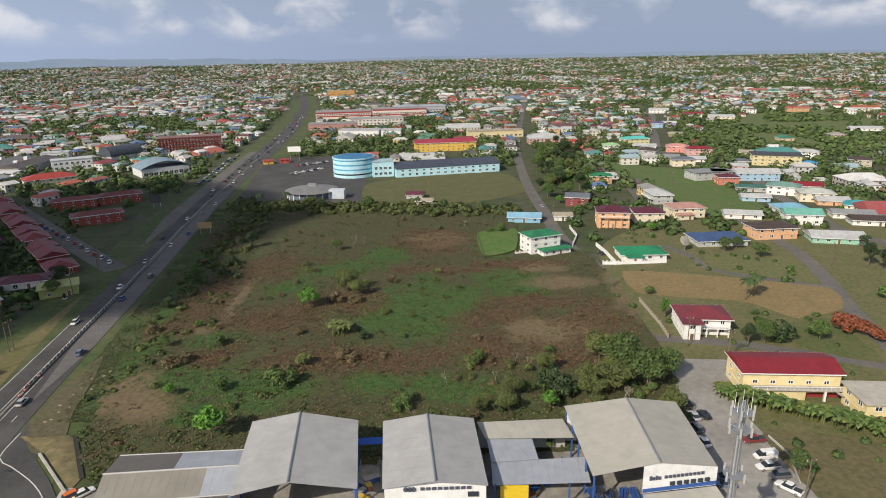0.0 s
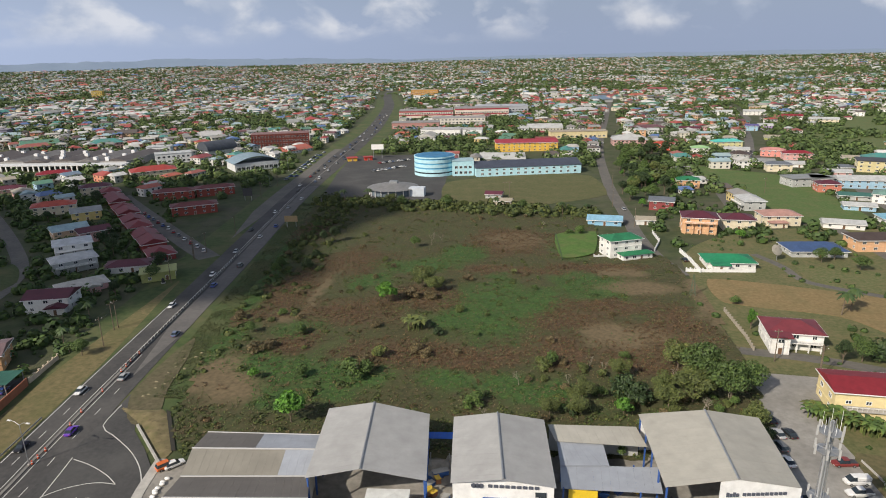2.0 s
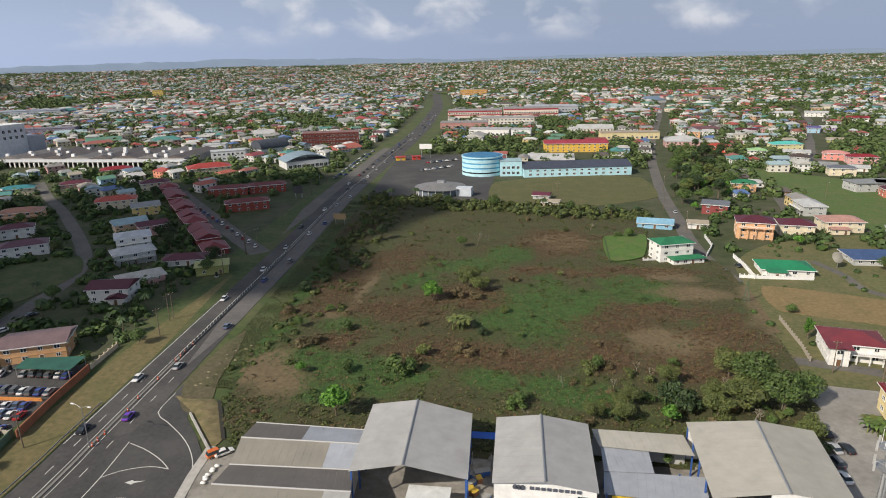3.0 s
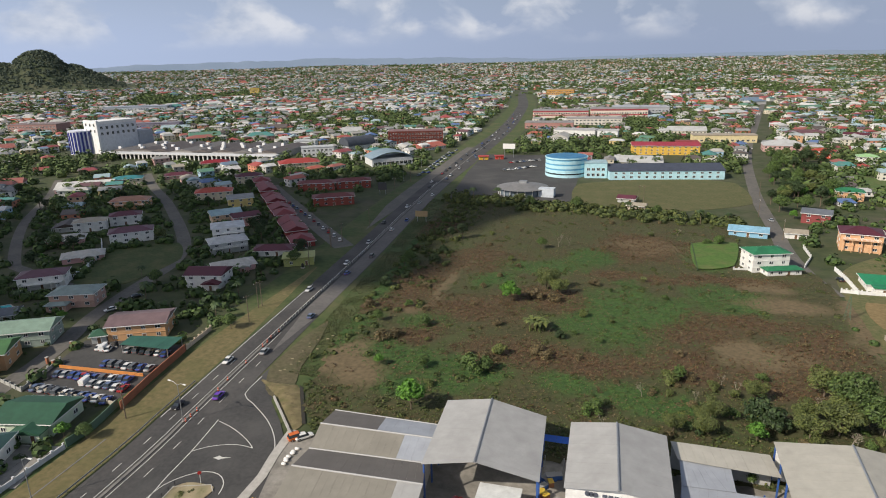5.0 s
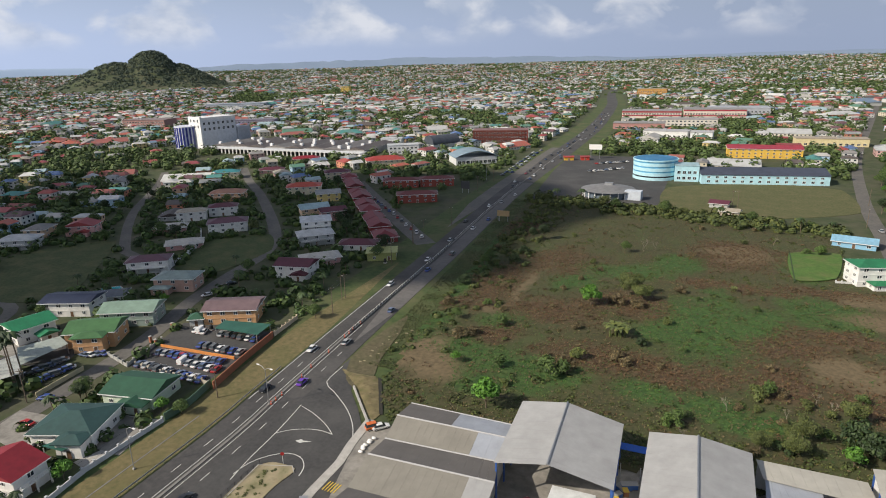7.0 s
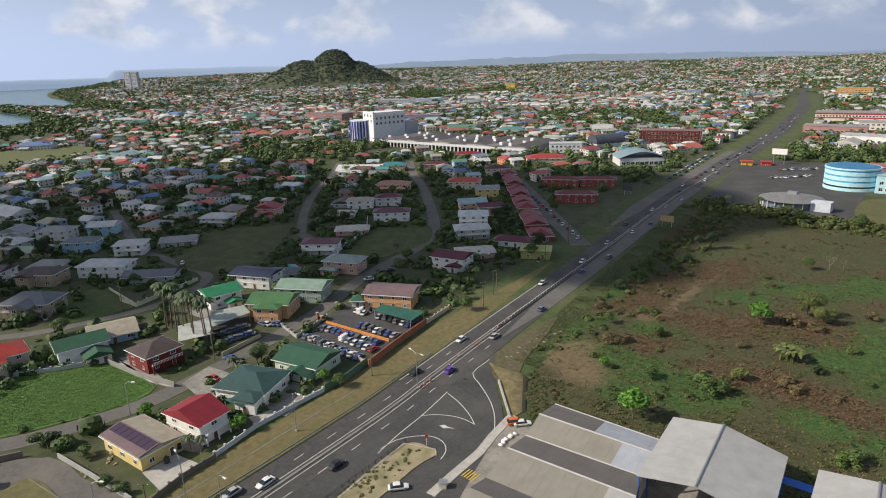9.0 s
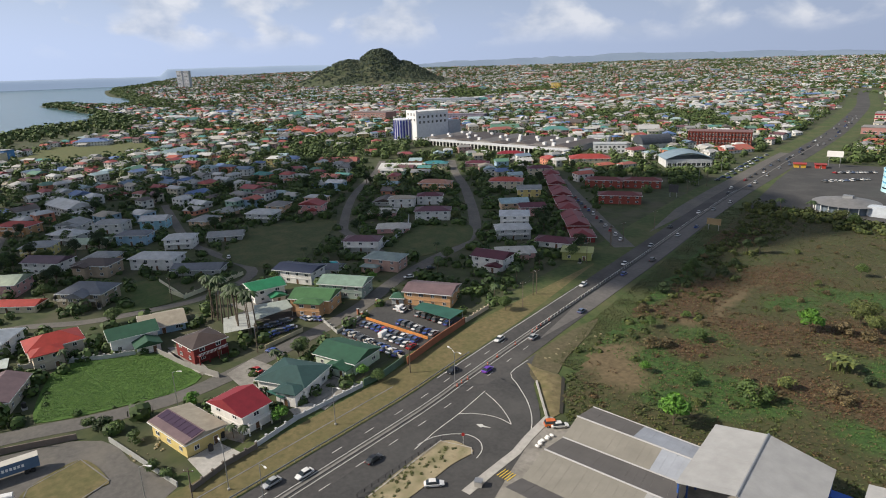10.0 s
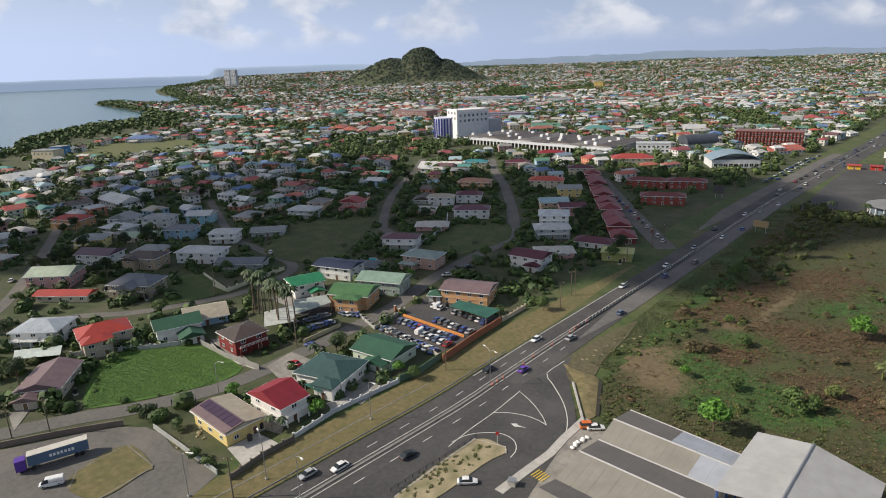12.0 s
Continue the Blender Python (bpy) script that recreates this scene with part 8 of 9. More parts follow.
cumulus(Vector((-250 + drift.x, 256 + drift.y, CLOUD_H)), [(-40, -150, 58), (-105, -180, 60), (0, 0, 105), (-85, -40, 80), (40, 84, 78), (84, 98, 52), (-165, -100, 60), (-20, 80, 75), (62, -40, 54), (20, -60, 60), (106, 44, 50), (-110, -120, 75), (-60, -90, 50), (-200, -60, 70), (-225, -130, 60), (112, -8, 46)], 4)

# ---------------------------------------------------------------- road markings
def at_height(x, y):
    return ground_z(x, y) + 0.165


def marking(name, pts, w, label="white painted road line", z=0.19, step_m=3.0, moved=False):
    bm = bmesh.new()
    ribbon(bm, smooth_line(pts if moved else sited_all(pts), step_m), w, z, drop=0.02)
    return structure(name, bm, LINE, label, "road marking")


def along(off, y0, y1):
    """A line beside the highway's middle line, off metres to its right, between two distances ahead."""
    out = []
    n = len(HIGHWAY)
    for i, p in enumerate(HIGHWAY):
        if y0 <= p.y <= y1:
            d = (HIGHWAY[min(i + 1, n - 1)] - HIGHWAY[max(i - 1, 0)]).normalized()
            out.append(Vector((p.x + d.y * off, p.y - d.x * off)))
    return out


def along_strip(name, off, w, y0, y1, label):
    bm = bmesh.new()
    ribbon(bm, along(off, y0, y1), w, lambda x, y: ground_z(x, y) + 0.15, drop=0.02)
    structure(name, bm, LINE, label, "road marking")


along_strip("marking_edge_left", -6.9, 0.22, 100, 205, "white edge line of the carriageway")
along_strip("marking_median_left", -1.2, 0.18, -40, 420, "white line beside the median")
along_strip("marking_median_right", 1.2, 0.18, -40, 160, "white line beside the median")


def at_length(line, s):
    for a, b in zip(line, line[1:]):
        l = (b - a).length
        if s <= l:
            return a.lerp(b, s / l), (b - a).normalized()
        s -= l
    return line[-1], (line[-1] - line[-2]).normalized()


dash = mesh_of(boxes((-0.09, 0.09, -1.5, 1.5, 0, 0.02)), "lane_dash", LINE)
dashes = empty("marking_dashes", Matrix(), "broken white lane lines of the highway", "road marking", kind="structure")
for off in (-3.9, 4.4):
    line = along(off, -40, 142)
    s = 0.0
    while s < 185:
        p, d = at_length(line, s)
        part("lane_dash", dash, None, dashes).matrix_basis = pose(p.x, p.y, ground_z(p.x, p.y) + 0.14, 0, 0, math.degrees(math.atan2(-d.x, d.y)))
        s += 10.4
marking("marking_mouth", [(-103.4, 132.7), (-102.0, 123.4), (-97.1, 119.9), (-90.5, 115.4), (-85.6, 111.2), (-81.7, 106.7), (-79.2, 102.4), (-78.3, 97.9), (-77.4, 93.2)], 0.22)
marking("marking_splitter", [(-99.9, 110.4), (-95.8, 109.2), (-91.7, 107.4), (-88.1, 105.4), (-85.1, 103.2)], 0.2)
marking("marking_splitter_2", [(-97.9, 98.1), (-95.3, 100.8), (-91.4, 102.9), (-88.2, 103.5), (-85.1, 103.2)], 0.2)
marking("marking_island", [(-95.6, 82.0), (-95.3, 86.5), (-93.0, 90.5), (-89.8, 93.0), (-86.5, 93.1), (-84.2, 91.7), (-82.9, 89.9), (-82.2, 87.6)], 0.22)
marking("marking_slip", [(-94.6, 77.2), (-96.4, 85.6), (-97.8, 95.4), (-100.5, 108.3)], 0.22, "white line along the slip lane", moved=True)
arrow = empty("marking_arrow", Matrix(), "white turn arrow painted on the asphalt", "road marking", kind="structure")
part("arrow", prism(bmesh.new(), ccw(sited_all([(-91.5, 97.6), (-90.5, 98.7), (-89.8, 98.4), (-87.7, 98.9), (-89.5, 97.8), (-89.8, 97.3)])), 0.17, 0.19), LINE, arrow)
hatch = empty("marking_hatch", Matrix(), "yellow hatched box on the concrete strip", "road marking", kind="structure")
HATCH = plain("yellow_line", (0.62, 0.45, 0.06), rough=0.7)
hx, hy = sited(-73.6, 87.5)
for k in range(5):
    part("bar", boxes((hx - 1.4 + k * 0.7, hx - 1.15 + k * 0.7, hy - 1.5, hy + 1.5, 0.2, 0.22)), HATCH, hatch)

# ---------------------------------------------------------------- kerbs, barriers, fences
def wall_line(name, pts, w, h, mat, label, category="wall", z=0.0, cap=None, posts=0.0):
    """A free-standing wall or kerb along a line, with posts every so many metres."""
    root = empty(name, Matrix(), label, category, kind="structure" if category == "kerb" else "")
    line = [Vector(p) for p in sited_all(pts)]
    bm = bmesh.new()
    ribbon(bm, line, w, z + h, drop=h + 0.3)
    bm.verts.ensure_lookup_table()
    n = len(bm.verts)
    bm.faces.new([bm.verts[k] for k in (0, 1, 2, 3)]); bm.faces.new([bm.verts[k] for k in (n - 1, n - 2, n - 3, n - 4)])
    bmesh.ops.recalc_face_normals(bm, faces=bm.faces)
    part("wall" if category != "kerb" else "kerb_stone", bm, mat, root)
    if posts:
        total = sum((b - a).length for a, b in zip(line, line[1:]))
        me = mesh_of(boxes((-0.2, 0.2, -0.2, 0.2, -0.3, h + 0.35), (-0.26, 0.26, -0.26, 0.26, h + 0.36, h + 0.46)), "pillar", cap or mat)
        s = 0.0
        while s < total:
            p, d = at_length(line, s)
            part("pillar", me, None, root).matrix_basis = pose(p.x, p.y, z, 0, 0, math.degrees(math.atan2(-d.x, d.y)))
            s += posts
    return root


PALE_WALL, TERRA, GREEN_FENCE, ORANGE_WALL = wall_paint((0.56, 0.58, 0.60)), wall_paint((0.34, 0.13, 0.07)), wall_paint((0.10, 0.17, 0.12)), wall_paint((0.66, 0.26, 0.07))
wall_line("kerb_mouth", [(-80.3, 111.8), (-78.7, 101.8), (-77.1, 95.1), (-76.6, 85.8), (-75.9, 77.5)], 2.2, 0.22, CONCRETE, "broad concrete kerb along the works", "kerb")
wall_line("kerb_bank", [(-93.4, 123.8), (-86.5, 116.9), (-79.7, 110.1)], 0.5, 0.7, CONCRETE, "low concrete wall holding the soil bank", "kerb")
wall_line("kerb_island", [(-89.2, 60.7), (-92.8, 86.7), (-85.6, 89.6), (-83.8, 87.9)], 0.25, 0.34, CONCRETE, "concrete kerb of the rubble island", "kerb")
wall_line("kerb_depot", [(-139.1, 11.1), (-145.0, 13.9), (-148.0, 25.1), (-135.0, 27.2), (-133.9, 24.9), (-131.1, 15.5)], 0.3, 0.32, MATS["worn_kerb"], "concrete kerb of the grass island", "kerb")
wall_line("boundary_wall", [(-118.2, 38.2), (-121.1, 47.3), (-122.2, 55.5)], 0.25, 1.4, wall_paint((0.16, 0.14, 0.12)), "dark plot wall facing the highway", posts=3.0)
wall_line("boundary_wall", [(-122.8, 55.7), (-126.0, 68.8), (-126.6, 79.0), (-127.1, 90.2)], 0.25, 1.3, PALE_WALL, "pale blue-grey plot wall with pillars", posts=3.2)
wall_line("boundary_wall", [(-127.2, 90.6), (-127.3, 98.4), (-130.1, 108.4)], 0.2, 2.2, GREEN_FENCE, "dark green sheet fence of a plot")
wall_line("boundary_wall", [(-128.1, 107.4), (-132.4, 123.5), (-136.0, 140.1)], 0.3, 2.4, TERRA, "brick-brown wall of the car dealer's lot")
wall_line("boundary_wall", [(-164.3, 120.2), (-154.6, 121.3), (-144.8, 122.3), (-136.2, 123.3)], 0.3, 1.0, ORANGE_WALL, "low orange wall between two rows of cars")
wall_line("boundary_wall", [(-160.2, 107.9), (-147.7, 107.9), (-138.0, 109.0), (-130.5, 108.4)], 0.25, 1.2, wall_paint((0.42, 0.38, 0.32)), "low plot wall behind the parked cars", posts=3.0)
wall_line("boundary_wall", [(-167.0, 140.2), (-162.1, 141.0), (-156.1, 143.1)], 0.3, 1.3, ORANGE_WALL, "orange garden wall before the orange house")
wall_line("boundary_wall", [(-138.8, 155.3), (-136.4, 141.2)], 0.25, 1.5, wall_paint((0.60, 0.50, 0.38)), "cream wall with pillars", posts=2.4)
wall_line("boundary_wall", [(-192.6, 59.2), (-176.4, 61.5), (-162.2, 65.3)], 0.2, 1.8, wall_paint((0.30, 0.29, 0.27)), "grey wall of the bright lawn")
wall_line("boundary_wall", [(-212.7, 26.0), (-208.1, 35.0), (-199.6, 47.8), (-194.6, 59.4)], 0.25, 1.5, wall_paint((0.46, 0.47, 0.46)), "grey block wall behind the bright lawn", posts=3.0)
wall_line("boundary_wall", [(-244.9, 84.1), (-234.3, 85.4), (-237.7, 96.8), (-243.8, 115.1)], 0.2, 1.6, wall_paint((0.62, 0.60, 0.44)), "pale yellow garden wall", posts=4.0)
wall_line("boundary_wall", [(-263.2, 86.8), (-235.0, 85.7)], 0.2, 1.3, wall_paint((0.60, 0.58, 0.46)), "cream garden wall of the lawn")
wall_line("boundary_wall", [(-168.8, 1.5), (-163.9, 14.7), (-158.3, 27.1)], 0.3, 1.6, wall_paint((0.20, 0.16, 0.13)), "brown retaining wall of the depot")
wall_line("boundary_wall", [(-151.3, 32.3), (-136.7, 34.6), (-122.0, 36.8)], 0.3, 1.3, wall_paint((0.36, 0.37, 0.35)), "grey block wall beside the yellow house")
wall_line("boundary_wall", [(-225.6, 170.7), (-232.6, 187.8), (-245.6, 211.3), (-265.2, 229.3)], 0.25, 1.8, wall_paint((0.62, 0.64, 0.66)), "white stepped wall with pillars", posts=4.0)
wall_line("boundary_wall", [(-167.7, 123.3), (-162.0, 106.3), (-177.1, 109.5)], 0.2, 1.2, wall_paint((0.40, 0.40, 0.38)), "plot wall along the estate road", posts=3.0)
wall_line("boundary_wall", [(-169.4, 84.0), (-172.4, 99.7)], 0.2, 1.4, wall_paint((0.52, 0.46, 0.30)), "tan wall before the open carport")
wall_line("boundary_wall", [(65.8, 249.5), (72.7, 249.1), (92.8, 250.2)], 0.25, 1.3, wall_paint((0.80, 0.80, 0.79)), "white balustrade wall before the bungalow", posts=1.6)
wall_line("boundary_wall", [(69.2, 276.1), (70.6, 263.2), (71.1, 248.3)], 0.25, 1.3, wall_paint((0.80, 0.80, 0.79)), "white balustrade wall beside the lane", posts=1.6)
wall_line("boundary_wall", [(63.1, 307.2), (63.4, 291.4), (58.4, 276.4)], 0.25, 1.2, wall_paint((0.70, 0.70, 0.69)), "white wall beside the green-roofed house", posts=3)
wall_line("boundary_wall", [(30.8, 265.9), (42.7, 268.5), (56.8, 274.7)], 0.2, 1.0, wall_paint((0.66, 0.66, 0.65)), "low white wall before the veranda", posts=2)
wall_line("drain", [(-114.6, 30.9), (-117.5, 60.9), (-121.0, 95.9)], 0.35, 0.12, MATS["worn_kerb"], "long concrete drain in the verge", "kerb")
wall_line("hedge_fence", [(15.6, 301.8), (16.9, 260.1)], 0.4, 0.9, LEAF_DARK, "clipped hedge beside the lawn", "hedge")
wall_line("boundary_wall", [(68.8, 207.9), (69.2, 187.5), (68.5, 177.3)], 0.2, 1.0, wall_paint((0.36, 0.32, 0.26)), "old fence wall beside the maroon-roofed house", posts=2.0)
wall_line("boundary_wall", [(73.3, 124.5), (74.3, 117.6), (71.5, 107.9)], 0.2, 0.6, CONCRETE, "low concrete edge of the parking strip")

bar = empty("median_barrier", Matrix(), "dark steel rail with white posts along the median", "barrier")
line = along(0.0, 148, 262)
for z in (0.45, 0.8):
    bm = bmesh.new()
    ribbon(bm, line, 0.12, z + 0.12, drop=0.2)
    part("rail", bm, DARK, bar)
post_me = mesh_of(boxes((-0.1, 0.1, -0.1, 0.1, 0, 0.95)), "post", WHITE)
s = 0.0
while s < sum((b - a).length for a, b in zip(line, line[1:])):
    p, d = at_length(line, s)
    part("post", post_me, None, bar).matrix_basis = pose(p.x, p.y, 0.12)
    s += 2.4
low_bar = empty("median_kerb", Matrix(), "raised concrete median strip of the highway", "median", kind="structure")
bm = bmesh.new()
ribbon(bm, along(0.0, -40, 700), 0.7, lambda x, y: ground_z(x, y) + 0.26, drop=0.25)
part("strip", bm, MATS["worn_kerb"], low_bar)
guard = empty("guard_rail", Matrix(), "galvanised guard rail on short posts beside the highway", "guard rail")
line = along(-8.2, -40, 130)
bm = bmesh.new()
ribbon(bm, line, 0.1, 0.78, drop=0.34)
part("rail", bm, STEEL, guard)
gp = mesh_of(boxes((-0.07, 0.07, -0.07, 0.07, 0, 0.72)), "post", STEEL)
s = 0.0
while s < 165:
    p, d = at_length(line, s)
    part("post", gp, None, guard).matrix_basis = pose(p.x, p.y, 0.0)
    s += 2.5
rail2 = empty("guard_rail", Matrix(), "dark railing on the rubble island", "guard rail")
ra, rb2 = Vector(sited(-91.0, 61.1)), Vector(sited(-92.9, 87.3))
for k in range(14):
    p = ra.lerp(rb2, k / 13)
    part("post", boxes((p.x - 0.07, p.x + 0.07, p.y - 0.07, p.y + 0.07, 0.3, 1.3)), DARK, rail2)
for z in (0.75, 1.25):
    part("rail", tube(bmesh.new(), (ra.x, ra.y, z), (rb2.x, rb2.y, z), 0.05, sides=5), DARK, rail2)

CONE = plain("traffic_orange", (0.62, 0.09, 0.03), rough=0.5)
bm_cone = bmesh.new()
tube(bm_cone, (0, 0, 0.02), (0, 0, 1.0), 0.24, 0.12, 10)
cone0 = empty("traffic_drum", pose(0, 0, -500), "orange and white traffic drum on the median", "traffic drum", "traffic drums")
part("drum", bm_cone, CONE, cone0)
part("stripe", tube(bmesh.new(), (0, 0, 0.45), (0, 0, 0.62), 0.2, 0.185, 10), WHITE, cone0)
part("base", boxes((-0.32, 0.32, -0.32, 0.32, 0, 0.06)), RUBBER, cone0)
for k, (x, y) in enumerate(((-108.1, 109.8), (-108.4, 112.5), (-109.9, 122.6), (-111.3, 128.4), (-112.6, 138.4), (-114.9, 152.1), (-114.5, 149.2), (-115.5, 155.0), (-115.9, 160.0), (-107.8, 107.7))):
    m = pose(*sited(x, y), 0.26)
    if k:
        copy_thing(cone0, m)
    else:
        cone0.matrix_basis = m

# ---------------------------------------------------------------- poles and lamps
def street_lamp(double):
    root = empty("street_lamp", pose(0, 0, -500), "grey steel street lamp with %s" % ("two outreach arms" if double else "one outreach arm"), "street lamp", "street lamps")
    part("pole", tube(bmesh.new(), (0, 0, -0.4), (0, 0, 10.5), 0.12, 0.07, 8), STEEL, root)
    part("base", boxes((-0.25, 0.25, -0.25, 0.25, -0.3, 0.35)), CONCRETE, root)
    for s in ((-1, 1) if double else (1,)):
        bm = bmesh.new()
        tube(bm, (0, 0, 10.3), (s * 1.2, 0, 11.0), 0.06, 0.05, 6); tube(bm, (s * 1.2, 0, 11.0), (s * 2.4, 0, 11.1), 0.05, 0.05, 6)
        part("arm", bm, STEEL, root)
        part("lamp_head", boxes((s * 2.3 - 0.15, s * 2.9 + 0.15, -0.16, 0.16, 11.0, 11.18)) if s > 0 else boxes((-3.05, -2.15, -0.16, 0.16, 11.0, 11.18)), WHITE, root)
    return root


lamp2, lamp1 = street_lamp(True), street_lamp(False)
spots_lamp = [(lamp2, -108.4, 107.5, -8), (lamp1, -102.1, 46.3, 0), (lamp1, -113, 44, 170), (lamp1, -117, 74, 0), 
              (lamp1, -181, 420, 0), (lamp1, -190, 480, 0), (lamp1, -119.0, 29.5, 30), (lamp1, -154.4, 50.2, 30)]
first = set()
for src, x, y, r in spots_lamp:
    m = pose(*sited(x, y), 0.1, 0, 0, r)
    if src in first:
        copy_thing(src, m)
    else:
        src.matrix_basis = m
        first.add(src)
pole0 = empty("utility_pole", pose(0, 0, -500), "weathered timber utility pole with a crossarm", "utility pole", "utility poles")
part("pole", tube(bmesh.new(), (0, 0, -0.5), (0, 0, 10), 0.17, 0.11, 8), BARK, pole0)
part("crossarm", boxes((-1.1, 1.1, -0.07, 0.07, 9.2, 9.36)), BARK, pole0)
for s in (-0.95, 0, 0.95):
    part("insulator", tube(bmesh.new(), (s, 0, 9.37), (s, 0, 9.6), 0.06, 0.04, 6), WHITE, pole0)
for k, (x, y, r) in enumerate(((-135.1, 178.4, 60), (-123.5, 104.5, 60), (-130.6, 164.6, 60), (-112.1, 36.2, 40), (-135.2, 176.4, 60), (-148.8, 252.6, 60), (-147.2, 261.5, 60), (-234.7, 80.8, 20), (-167.1, 12.4, 40), (-171.3, 4.9, 40),
                               (-168.8, 81.1, 20), (56.4, 319.2, 90), (50.9, 363.7, 90), (57.5, 418.2, 90), (157.5, 242.7, 20), (80.2, 162.2, 0), (72.0, 171.1, 0), (69.5, 102.7, 10), (79.7, 160.7, 0), (-204.8, 450.4, 30),
                               (-147.3, 250.8, 60), (-141.5, 221.5, 60), (-147.1, 292.1, 60), (148.4, 404.2, 10), (164.7, 516.3, 10), (-253.4, 443.5, 30), (-170.8, 380.5, 30), (-174.4, 417.7, 30), (-12.4, 388.1, 0), (-9.5, 387.8, 0))):
    m = pose(*sited(x, y), 0.1, 0, 0, r)
    if k:
        copy_thing(pole0, m)
    else:
        pole0.matrix_basis = m
for pts in ([(-135, 178), (-131, 165), (-123, 104), (-112, 36)], [(-147, 261), (-149, 253), (-135, 176)]):
    for dz, o in ((9.55, -0.9), (9.55, 0.9)):
        cable = empty("overhead_cable", Matrix(), "thin black overhead cable between poles", "cable", "overhead cables")
        bm = bmesh.new()
        way = []
        for a, b in zip(sited_all(pts), sited_all(pts[1:])):
            way += [Vector((a[0] + (b[0] - a[0]) * k / 8 + o, a[1] + (b[1] - a[1]) * k / 8, dz - 3.2 * (k / 8) * (1 - k / 8))) for k in range(8)]
        polytube(bm, way, 0.025)
        part("wire", bm, DARK, cable)

# the telecom mast beside the large shed
mast = empty("telecom_mast", pose(43.9, 82.1, 0), "slim grey lattice mast crowned with white panel antennas", "mast")
for k in range(3):
    a = 2.094 * k
    part("leg", tube(bmesh.new(), (0.75 * math.cos(a), 0.75 * math.sin(a), 0), (0.5 * math.cos(a), 0.5 * math.sin(a), 35.5), 0.1, 0.07, 6), STEEL, mast)
for k in range(30):
    z = k * 1.18
    r0 = 0.75 - 0.25 * z / 35.5
    bm = bmesh.new()
    for q in range(3):
        a, b = 2.094 * q, 2.094 * (q + 1)
        tube(bm, (r0 * math.cos(a), r0 * math.sin(a), z), (r0 * math.cos(b), r0 * math.sin(b), z + 1.18), 0.035, sides=4)
        tube(bm, (r0 * math.cos(a), r0 * math.sin(a), z), (r0 * math.cos(b), r0 * math.sin(b), z), 0.035, sides=4)
    part("brace", bm, STEEL, mast)
part("pole", tube(bmesh.new(), (0, 0, 0), (0, 0, 35.0), 0.45, 0.3, 10), plain("mast_grey", (0.36, 0.37, 0.38), rough=0.6), mast)
for lev, n in ((33.5, 6), (30.5, 6), (22.5, 4)):
    part("ring", tube(bmesh.new(), (0, 0, lev - 0.1), (0, 0, lev), 1.6, 1.6, 12), STEEL, mast)
    for k in range(n):
        a = 6.283 * k / n + lev
        x, y = 1.75 * math.cos(a), 1.75 * math.sin(a)
        part("antenna", boxes((x - 0.13, x + 0.13, y - 0.09, y + 0.09, lev - 0.7, lev + 0.9)), plain("antenna_grey", (0.46, 0.46, 0.45), rough=0.5), mast)
        part("mount", tube(bmesh.new(), (0.4 * math.cos(a), 0.4 * math.sin(a), lev), (x, y, lev), 0.04, sides=5), STEEL, mast)
for k in range(5):
    a = 1.2 * k
    part("whip_antenna", tube(bmesh.new(), (1.2 * math.cos(a), 1.2 * math.sin(a), 33.6), (1.2 * math.cos(a), 1.2 * math.sin(a), 37.0 - 0.4 * k), 0.05, 0.02, 5), WHITE, mast)
# a satellite dish beside the bungalow
dish = empty("satellite_dish", pose(106.4, 267.0, 0, 0, 0, 200), "large pale mesh satellite dish on a post", "satellite dish")
bm = bmesh.new()
rings = []
for k in range(5):
    r = 2.4 * k / 4 + 0.01
    rings.append([bm.verts.new((r * math.cos(a * 0.3142), -0.1 * r * r + 0.5, r * math.sin(a * 0.3142))) for a in range(20)])
for u, v in zip(rings, rings[1:]):
    for a in range(20):
        bm.faces.new((u[a], u[(a + 1) % 20], v[(a + 1) % 20], v[a]))
bmesh.ops.solidify(bm, geom=bm.faces[:], thickness=0.05)
bmesh.ops.transform(bm, matrix=pose(0, 0, 4.6, 35), verts=bm.verts)
part("reflector", bm, wall_paint((0.55, 0.52, 0.46)), dish)
part("post", tube(bmesh.new(), (0, 0.4, -0.3), (0, 0.4, 4.4), 0.14, 0.14, 8), STEEL, dish)
# a green lattice pylon at the field's edge
pyl = empty("lattice_pylon", pose(61.6, 221.8, 0), "small green steel lattice pylon in the grass", "pylon")
for k in range(4):
    a = 1.571 * k + 0.785
    part("leg", tube(bmesh.new(), (1.3 * math.cos(a), 1.3 * math.sin(a), -0.3), (0.2 * math.cos(a), 0.2 * math.sin(a), 8.5), 0.06, 0.05, 5), plain("green_steel", (0.10, 0.16, 0.10)), pyl)
for k in range(6):
    z = 0.6 + k * 1.3
    r0 = 1.3 - 1.1 * z / 8.5
    bm = bmesh.new()
    for q in range(4):
        a, b = 1.571 * q + 0.785, 1.571 * (q + 1) + 0.785
        tube(bm, (r0 * math.cos(a), r0 * math.sin(a), z), (r0 * 0.9 * math.cos(b), r0 * 0.9 * math.sin(b), z + 1.3), 0.035, sides=4)
    part("brace", bm, MATS["green_steel"], pyl)

